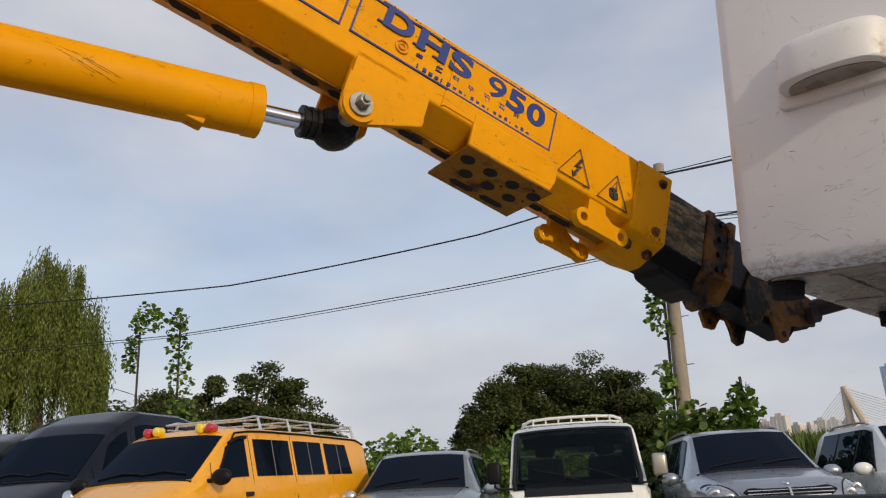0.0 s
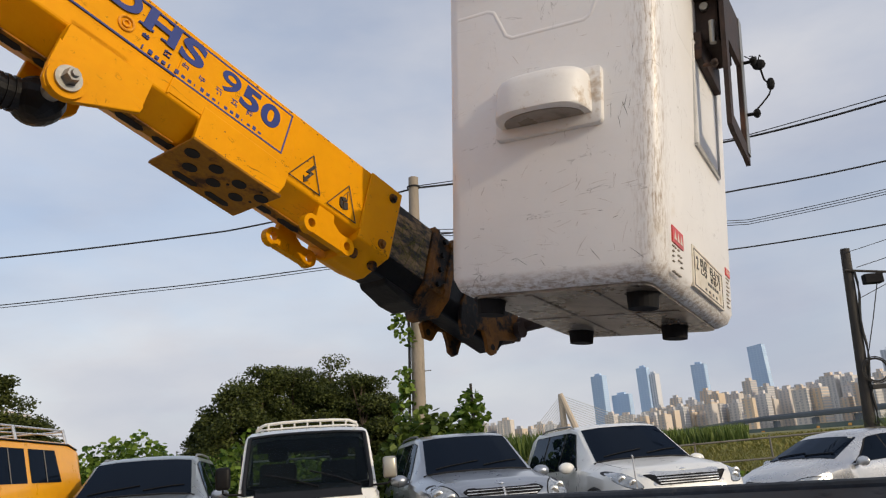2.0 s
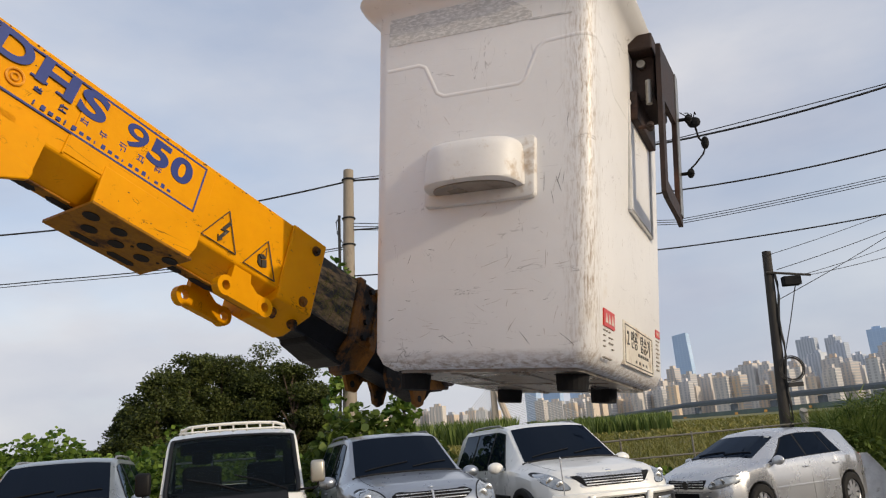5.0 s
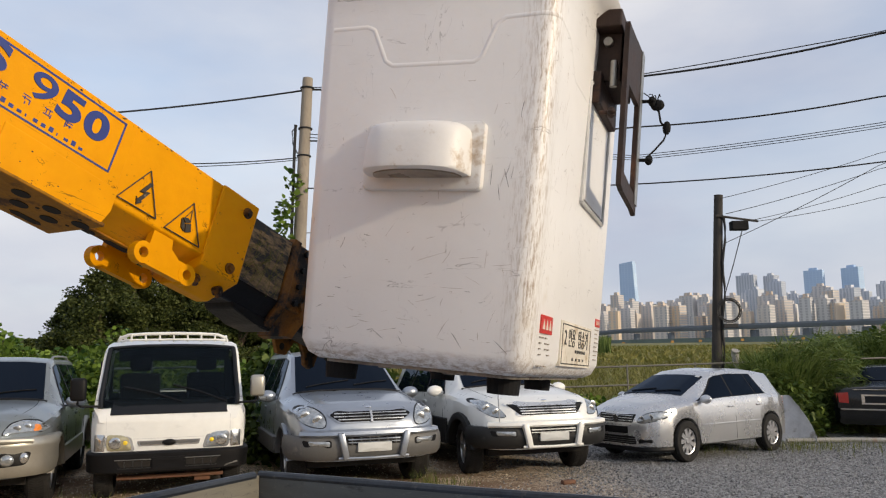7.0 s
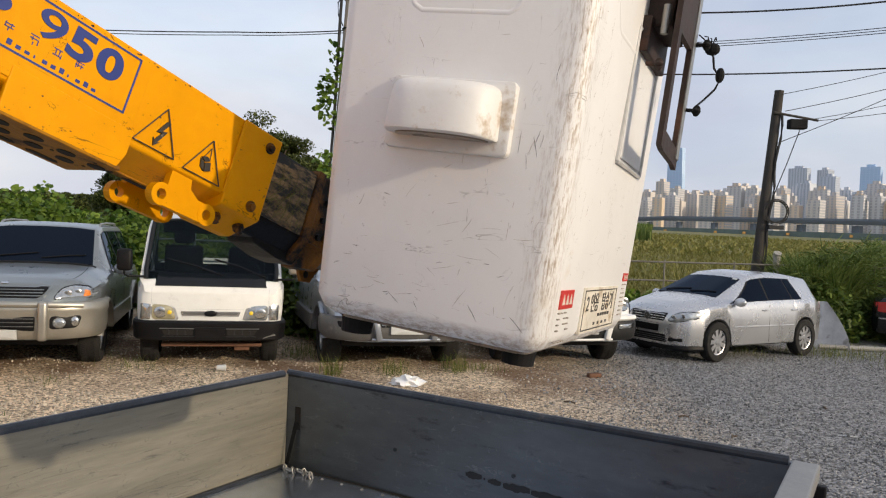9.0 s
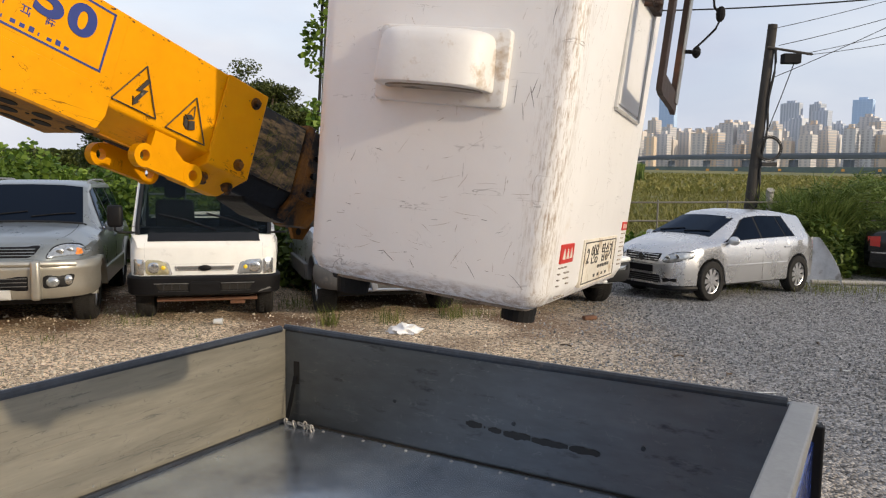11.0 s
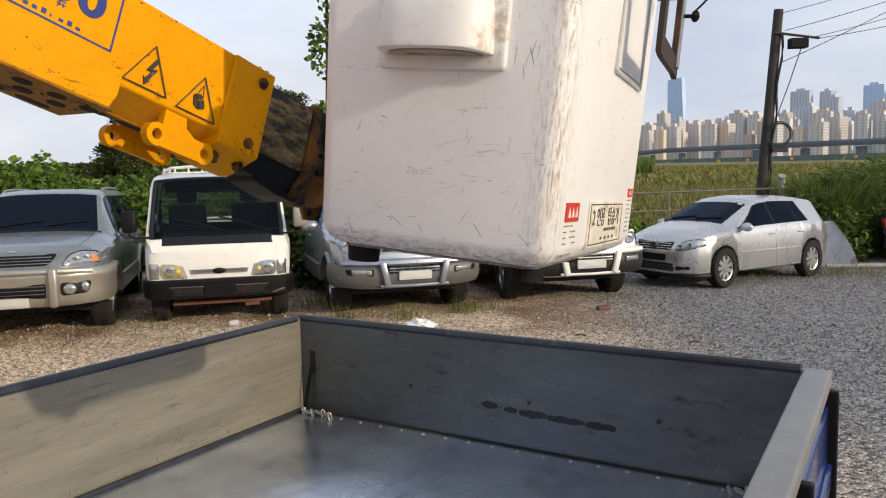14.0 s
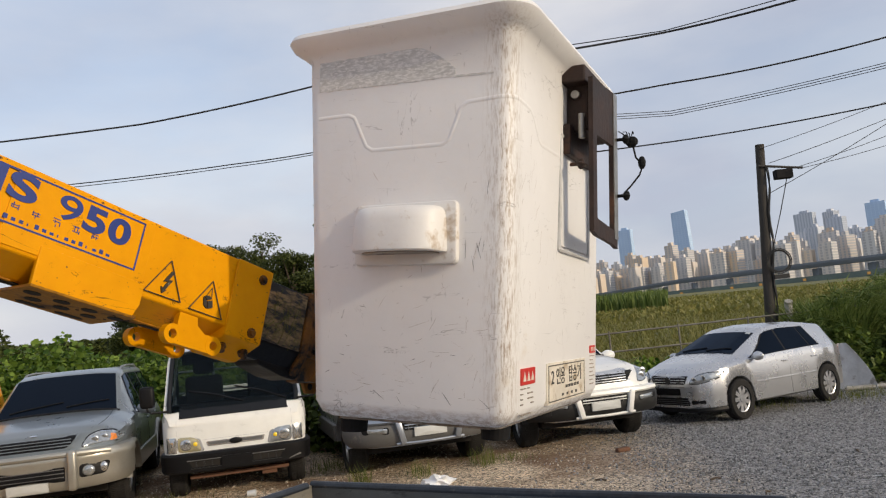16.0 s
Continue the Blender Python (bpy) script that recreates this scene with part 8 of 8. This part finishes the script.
def blob_line(a, b, n, r, count, size, jitter=0.25):
    out = []
    for k in range(n):
        p = Vector(a).lerp(Vector(b), k / max(1, n - 1))
        q = [v * rng.uniform(0.8, 1.2) for v in r]
        out.append(((p.x + rng.gauss(0, jitter), p.y + rng.gauss(0, jitter), max(0.2, q[2] * 0.35)), q, count, size))
    return out


# kudzu bank behind the left half of the row
bank("kudzu_bank", "bank of broad bright green kudzu leaves behind the cars", blob_line(ground_at(50, 21), ground_at(21, 18.5), 20, (1.1, 1.0, 1.64), 2300, 0.11), VINE)
bank("kudzu_bank", "bank of broad bright green kudzu leaves behind the cars", blob_line(ground_at(48, 26), ground_at(14, 24), 18, (1.7, 1.5, 1.54), 1700, 0.13), VINE)
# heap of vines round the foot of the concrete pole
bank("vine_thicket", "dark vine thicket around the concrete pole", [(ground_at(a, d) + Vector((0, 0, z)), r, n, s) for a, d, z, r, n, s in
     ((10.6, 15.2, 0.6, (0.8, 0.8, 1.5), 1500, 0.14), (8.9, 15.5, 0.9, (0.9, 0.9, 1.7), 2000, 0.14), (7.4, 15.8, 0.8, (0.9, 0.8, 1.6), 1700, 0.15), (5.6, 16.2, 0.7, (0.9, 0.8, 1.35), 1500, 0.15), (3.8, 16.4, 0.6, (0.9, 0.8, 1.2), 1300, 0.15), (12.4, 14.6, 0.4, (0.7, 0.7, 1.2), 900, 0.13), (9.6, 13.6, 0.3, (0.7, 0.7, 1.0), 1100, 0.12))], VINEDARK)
bank("post_vine", "vine-covered stake with bright leaves", [(ground_at(5.3, 16.3) + Vector((0, 0, z)), (w, w, 0.35), 130, 0.13) for z, w in ((1.6, 0.45), (2.0, 0.30), (2.35, 0.35), (2.6, 0.28))], VINE)
bm = B()
rod(bm, ground_at(5.3, 16.3), ground_at(5.2, 16.3) + Vector((0, 0, 3.05)), 0.03, seg=8)
solo("stake", bm, TIMBER, "thin dark stake in the thicket", "stake")
bank("pole_vine", "climbing vine with fresh green leaves on the pole", [(Vector((-2.95 + 0.034 * z - 0.28 + rng.gauss(0, 0.07), 17.5, z)), (0.20, 0.15, 0.24), 34 if z < 5.2 else 26, 0.13) for z in (2.7, 3.0, 3.2, 3.5, 4.4, 4.7, 4.95, 5.2, 5.45, 5.7, 6.0)], VINE)
# tall vine spire and shrubs in the west
bank("vine_spire", "tall vine-grown stakes with hanging leaves", [(ground_at(az, 27) + Vector((0, 0, z)), (w, w, 0.35), 75, 0.14) for az, z, w in ((48.0, 7.4, 0.35), (47.5, 7.1, 0.4), (48.5, 6.9, 0.25), (48.9, 6.3, 0.2), (48.9, 5.7, 0.2), (45.8, 7.2, 0.3), (45.9, 6.7, 0.35), (45.7, 6.2, 0.4), (45.6, 5.6, 0.4), (45.5, 5.0, 0.45), (45.5, 4.4, 0.5), (45.4, 3.8, 0.65), (45.9, 3.3, 0.8), (45.0, 2.8, 0.9))], VINE)
for az, zt in ((48.4, 6.9), (45.7, 7.3)):
    bm = B()
    rod(bm, ground_at(az, 27), ground_at(az, 27) + Vector((0, 0, zt)), 0.035, seg=8)
    solo("stake", bm, TIMBER, "thin dark stake in the thicket", "stake")
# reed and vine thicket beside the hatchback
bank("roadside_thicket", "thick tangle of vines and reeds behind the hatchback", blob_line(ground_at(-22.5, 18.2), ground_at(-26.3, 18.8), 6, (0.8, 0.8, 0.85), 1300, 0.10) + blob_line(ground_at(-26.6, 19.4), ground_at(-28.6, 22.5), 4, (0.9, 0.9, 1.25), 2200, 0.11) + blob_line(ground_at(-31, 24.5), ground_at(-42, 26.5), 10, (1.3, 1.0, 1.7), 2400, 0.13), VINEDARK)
bank("reed_clump", "arching yellow-green reed leaves over the thicket", blob_line(ground_at(-24.0, 18.0), ground_at(-26.6, 18.8), 5, (0.8, 0.7, 1.0), 2400, 0.17) + blob_line(ground_at(-26.8, 19.2), ground_at(-28.6, 22.0), 4, (0.9, 0.9, 1.45), 3600, 0.19) + blob_line(ground_at(-31, 24.0), ground_at(-42, 26.0), 10, (1.3, 1.0, 1.95), 3800, 0.21), REED, "blade")
bank("roadside_thicket", "low green weeds along the pipe fence", blob_line(ground_at(-1, 17.6), ground_at(-24, 18.4), 16, (0.9, 0.5, 0.60), 420, 0.10), VINE)


def blades(n, region, height, mat, name, label, width=0.02, lean=0.35):
    bm = B()
    for _ in range(n):
        x, y = region()
        hgt = height * rng.uniform(0.5, 1.25)
        a = rng.random() * math.tau
        d = Vector((math.cos(a), math.sin(a), 0))
        s = Vector((-d.y, d.x, 0)) * width
        p = Vector((x, y, rise(y)))
        m = p + d * hgt * lean * 0.3 + Vector((0, 0, hgt * 0.6))
        t = p + d * hgt * lean + Vector((0, 0, hgt))
        v = [bm.verts.new(q) for q in (p - s, p + s, m + s * 0.7, m - s * 0.7, t)]
        bm.faces.new((v[0], v[1], v[2], v[3]))
        bm.faces.new((v[3], v[2], v[4]))
    return solo(name, bm, mat, label, "grass", kind="stuff")


def in_polar(a0, a1, d0, d1, power=1.0):
    def f():
        p = ground_at(rng.uniform(a0, a1), d0 + (d1 - d0) * rng.random() ** power)
        return p.x, p.y
    return f


blades(40000, in_polar(6, -42, 19, 75, 1.6), 0.36, FIELD, "field_grass", "yellow-green rough meadow grass", 0.035, 0.7)
blades(14000, in_polar(6, -42, 70, 260, 1.2), 0.5, FIELD, "field_grass", "yellow-green rough meadow grass far off", 0.25)
blades(9000, in_polar(-4, -14, 120, 175), 2.6, REED, "reed_bed", "dark green reed bed in the field", 0.14, 0.2)
blades(6000, in_polar(6, -3, 110, 190), 3.4, REED, "reed_bed", "dark green scrub in the field", 0.2, 0.25)
blades(5000, in_polar(-23.5, -27, 18.6, 21.5), 1.55, REED, "reeds", "tall green reeds beside the lot", 0.026, 0.55)
blades(6000, in_polar(-30, -44, 23.5, 26.5), 2.0, REED, "reeds", "tall green reeds beside the lot", 0.026, 0.55)
blades(16000, in_polar(60, 8, 24, 90, 1.4), 1.0, REED, "meadow_grass", "green rough grass behind the trees", 0.06)
# weeds among the parked cars
def tuft(x, y, r, n, h):
    return blades(n, lambda: (x + rng.gauss(0, r), y + rng.gauss(0, r)), h, WEED, "weed_tuft", "tuft of straggling weeds in the gravel", 0.004, 0.6)


for x, y, r, n, hgt in ((-1.50, 9.85, 0.07, 90, 0.32), (-0.75, 10.15, 0.12, 70, 0.26), (0.15, 10.6, 0.13, 110, 0.28), (0.55, 10.75, 0.15, 50, 0.16), (-4.15, 9.9, 0.25, 70, 0.18), (-4.6, 8.6, 0.12, 24, 0.14), (-6.1, 8.2, 0.4, 50, 0.10), (-3.2, 9.2, 0.5, 30, 0.08), (6.9, 13.9, 0.35, 260, 0.22), (7.9, 13.8, 0.5, 200, 0.2), (-5.2, 7.6, 0.6, 40, 0.08), (5.2, 13.9, 0.4, 160, 0.15), (-2.2, 11.2, 0.25, 120, 0.25)):
    tuft(x, y, r, n, hgt * 0.8)
# far wood line
bank("far_trees", "distant dark green wood line", [(ground_at(a, 110) + Vector((0, 0, 1.2)), (4, 3, rng.uniform(0.85, 1.1) * (1.7 + 0.09 * (a - 22))), 4200, 0.55) for a in np.arange(22, 36, 1.2)], PINE, "quad")
bank("far_trees", "distant dark green wood line", [(ground_at(a, 190) + Vector((0, 0, 2)), (7, 5, rng.uniform(5, 9)), 2200, 0.9) for a in np.arange(34, 66, 2.0)], PINE, "quad")
bank("far_trees", "distant dark green wood line", [(ground_at(a, 330) + Vector((0, 0, 0)), (9, 6, rng.uniform(3, 5.0)), 360, 1.3) for a in np.arange(-8, 10, 2.0)], PINE, "quad")


# ---------------------------------------------------------------- loose things
def plastic_bag():
    bm = B()
    bmesh.ops.create_icosphere(bm, subdivisions=3, radius=1)
    for v in bm.verts:
        k = 1 + 0.7 * noise.noise(v.co * 2.1) + 0.35 * noise.noise(v.co * 5)
        v.co = Vector((v.co.x * 0.18 * k, v.co.y * 0.11 * k, max(0.0, v.co.z * 0.10 * k + 0.015)))
    solo("plastic_bag", bm, PLASTIC, "crumpled whitish plastic bag lying on gravel", "litter", Matrix.Translation((-0.48, 9.45, 0.005)), smooth=True)


plastic_bag()
bm = B()
rod(bm, (0, 0, 0), (0.11, 0.02, 0.0), 0.035, 0.045, seg=14)
solo("paper_cup", bm, PLATE, "white paper cup lying on its side", "litter", Matrix.Translation((-3.0, 9.75, 0.045)))
bm = B()
box(bm, (-0.10, -0.05, 0), (0.10, 0.05, 0.06), 0.02)
solo("rusty_scrap", bm, BRICKRED, "small rust-orange scrap on the gravel", "litter", pose(2.05, 10.6, 0, 0, 0, 20))
for x, y, a, l in ((2.6, 8.4, 10, 0.12), (2.9, 7.6, 40, 0.10), (1.4, 8.9, -30, 0.14), (4.6, 9.2, 70, 0.1)):
    bm = B()
    tube(bm, [(0, 0, 0.012), (l * 0.5, 0.02, 0.02), (l, 0, 0.012)], 0.010, 6)
    solo("twig", bm, BARK, "short dark twig on the gravel", "litter", pose(x, y, 0, 0, 0, a), "twigs")
for x, y, a in ((3.05, 7.0, 5), (4.2, 7.9, -10)):
    bm = B()
    box(bm, (-0.10, -0.012, 0.006), (0.10, 0.012, 0.012), 0.002)
    solo("paper_scrap", bm, PLATE, "thin white scrap on the gravel", "litter", pose(x, y, 0.004, 0, 0, a), "scraps")
# crumpled car panel leaning on the thicket
bm = B()
grid = []
for i in range(13):
    s = i / 12
    row = []
    for j in range(9):
        q = j / 8
        x = -0.55 + 0.35 * q ** 2 + 1.25 * s * (0.18 + 0.82 * (1 - q ** 1.7))
        row.append(Vector((x, 0.10 * math.sin(s * 3) + 0.05 * noise.noise((s * 4, q * 4, 0)) + 0.30 * q, 1.05 * q)))
    grid.append(row)
slab(bm, grid, (0, 0.012, 0))
solo("car_bonnet_panel", bm, PANEL, "crumpled white sheet-metal panel leaning on the bushes", "scrap panel", pose(7.23, 14.92, 0.01, 0, 0, -35) @ Matrix.Diagonal((0.72, 0.8, 0.84, 1)), smooth=True)
bm = B()
tube(bm, [(-1.2, 0, 0.05), (0, 0.05, 0.06), (2.4, -0.25, 0.05)], 0.045, 8)
solo("ground_pipe", bm, PIPE, "pale pipe lying at the edge of the lot", "pipe", pose(8.3, 14.6, 0, 0, 0, -8))


# ---------------------------------------------------------------- far city, bridge and viaduct
def block(azimuth, width, top_el, d, mat, base=0.0, deep=14.0, crown=0, label="pale apartment tower in the distance", slant=False):
    """A tower at a bearing: width in degrees, height angle, distance."""
    p = ground_at(azimuth, d)
    w = 2 * d * math.tan(radians(width / 2))
    hgt = 1.65 + d * math.tan(radians(top_el))
    m = Matrix.Translation(p) @ Matrix.Rotation(radians(azimuth + rng.uniform(-46, -14)), 4, "Z")
    top = thing("apartment_block" if mat != TOWER else "glass_tower", label, "building", m, "distant city")
    bm = B()
    if slant:
        prism(bm, [(-w / 2, 0), (w / 2, 0), (w * 0.28, hgt), (-w / 2, hgt * 0.985)], 1, -deep / 2, deep / 2)
    else:
        box(bm, (-w / 2, -deep / 2, 0), (w / 2, deep / 2, hgt))
        if crown:
            box(bm, (-w * 0.5 - 0.8, -deep * 0.5 - 0.8, hgt * 0.62), (-w * 0.1, deep * 0.1, hgt * 0.93))
    part("wall", bm, mat, top)
    bm = B()
    if not slant:
        box(bm, (-w * 0.24, -deep * 0.2, hgt), (w * 0.2, deep * 0.2, hgt + 5.5))
        box(bm, (-w * 0.5, -deep * 0.5, hgt), (w * 0.5, deep * 0.5, hgt + 1.1))
        part("roof", bm, mat, top)
    else:
        bm.free()
    return top


D0 = 1150
tops = [(8.6, 2.9), (3.4, 2.9), (0.0, 2.4), (-4.5, 2.7), (-7.4, 2.9), (-9.5, 3.4), (-12, 3.65), (-14.5, 3.9), (-17, 4.1), (-19.8, 4.0), (-22.5, 4.2), (-24.5, 4.7), (-26.2, 4.5), (-28.0, 4.0), (-31.5, 3.9), (-36, 4.0), (-40, 3.8)]
ta, te = [t[0] for t in tops][::-1], [t[1] for t in tops][::-1]
a = 8.6
while a > -40:
    w = rng.uniform(0.65, 1.25)
    el = float(np.interp(a, ta, te))
    pale = a > -22.5
    if -1.2 > a > -3.6:
        a -= w
        continue
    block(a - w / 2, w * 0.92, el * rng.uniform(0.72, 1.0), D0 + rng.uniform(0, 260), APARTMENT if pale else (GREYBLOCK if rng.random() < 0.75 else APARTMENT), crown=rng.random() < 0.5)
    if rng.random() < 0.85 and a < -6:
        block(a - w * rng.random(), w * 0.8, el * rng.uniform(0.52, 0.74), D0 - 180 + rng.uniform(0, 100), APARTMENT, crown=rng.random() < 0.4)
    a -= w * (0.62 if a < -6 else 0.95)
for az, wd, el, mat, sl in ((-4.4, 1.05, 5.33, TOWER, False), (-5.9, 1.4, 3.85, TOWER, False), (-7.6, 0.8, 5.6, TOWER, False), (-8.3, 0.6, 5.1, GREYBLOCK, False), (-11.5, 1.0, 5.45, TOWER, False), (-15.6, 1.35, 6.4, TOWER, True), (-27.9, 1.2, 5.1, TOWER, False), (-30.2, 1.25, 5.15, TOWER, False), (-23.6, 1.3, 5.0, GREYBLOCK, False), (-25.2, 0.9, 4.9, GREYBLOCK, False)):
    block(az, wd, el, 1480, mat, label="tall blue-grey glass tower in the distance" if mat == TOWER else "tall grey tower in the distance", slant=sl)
for az, el in ((38.0, 4.3), (36.6, 4.4), (35.6, 4.2), (47, 3.6), (45.6, 3.7)):
    block(az, 0.9, el, 700, APARTMENT)


def cable_bridge():
    d = 820
    top = thing("cable_stayed_bridge", "cable-stayed bridge with a leaning concrete pylon", "bridge")
    foot1, foot2, head = polar(-1.55, 0.55, d), polar(-3.1, 0.55, d - 12), polar(-1.5, 4.65, d)
    foot1.z = foot2.z = 0
    bm = B()
    tube(bm, [foot1, foot1.lerp(head, 0.5), head], [4.2, 3.6, 2.6], 8)
    tube(bm, [foot2, foot2.lerp(head, 0.5), head], [4.2, 3.6, 2.6], 8)
    part("pylon", bm, PYLON, top, "leaning twin-leg pylon")
    for k in range(15):
        f = 0.38 + 0.6 * k / 14
        bm = B()
        q = polar(-3.4 - k * 0.40, 1.15, d)
        tube(bm, [foot2.lerp(head, f), q], 0.30, 4)
        q = polar(-1.0 + k * 0.20, 1.1, d)
        tube(bm, [foot1.lerp(head, f), q], 0.26, 4)
        part("stay_cable", bm, STAY, top)
    bm = B()
    a, b = polar(4.5, 1.0, d), polar(-10, 1.15, d)
    tube(bm, [a, a.lerp(b, 0.5), b], 1.6, 4)
    part("deck", bm, VIADUCT, top)


cable_bridge()


def viaduct():
    top = thing("viaduct", "long grey concrete road viaduct on piers", "bridge")
    pts = [polar(-4, 1.05, 900), polar(-10, 1.40, 800), polar(-15, 1.78, 740), polar(-22, 1.90, 660), polar(-31.6, 2.0, 600), polar(-42, 2.1, 560)]
    bm = B()
    rows = []
    for p in pts:
        rows.append([bm.verts.new(p + Vector(o)) for o in ((0, -9, -3.0), (0, -11, -0.6), (0, -11, 0.9), (0, 11, 0.9), (0, 11, -0.6), (0, 9, -3.0))])
    for a, b in zip(rows, rows[1:]):
        for k in range(6):
            bm.faces.new((a[k], a[(k + 1) % 6], b[(k + 1) % 6], b[k]))
    bm.faces.new(rows[0]), bm.faces.new(rows[-1])
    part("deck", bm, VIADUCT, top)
    for k in range(15):
        s = k / 14 * (len(pts) - 1)
        i = min(int(s), len(pts) - 2)
        p = pts[i].lerp(pts[i + 1], s - i)
        bm = B()
        box(bm, (p.x - 1.5, p.y - 5, 0), (p.x + 1.5, p.y + 5, p.z - 4))
        part("pier", bm, VIADUCT, top)
    for k in range(16):
        s = (k + 0.5) / 16 * (len(pts) - 1)
        i = min(int(s), len(pts) - 2)
        p = pts[i].lerp(pts[i + 1], s - i)
        bm = B()
        tube(bm, [(p.x, p.y - 10, p.z), (p.x, p.y - 10, p.z + 9), (p.x + 2, p.y - 10, p.z + 9.6)], 0.16, 4)
        part("lamp_post", bm, VIADUCT, top)


viaduct()


def hoarding():
    top = thing("site_hoarding", "green site hoarding with small orange signs below the viaduct", "hoarding", kind="structure")
    pts = [polar(-9, 0.90, 520), polar(-14, 1.0, 500), polar(-22, 1.10, 480), polar(-31, 1.14, 460), polar(-42, 1.14, 450)]
    for p, q in zip(pts, pts[1:]):
        bm = B()
        v = [(p.x, p.y), (q.x, q.y), (q.x + 0.3, q.y + 0.6), (p.x + 0.3, p.y + 0.6)]
        prism(bm, v, 2, 0, max(p.z, q.z))
        part("panel", bm, GREENSHEET, top)
        for k in range(3):
            c = p.lerp(q, (k + 0.35 + 0.3 * (k % 2)) / 3)
            bm = B()
            box(bm, (c.x - 0.9, c.y - 1.6, c.z - 2.4), (c.x + 0.9, c.y - 1.2, c.z - 1.0))
            part("sign", bm, ORANGE, top, "small orange sign")


hoarding()
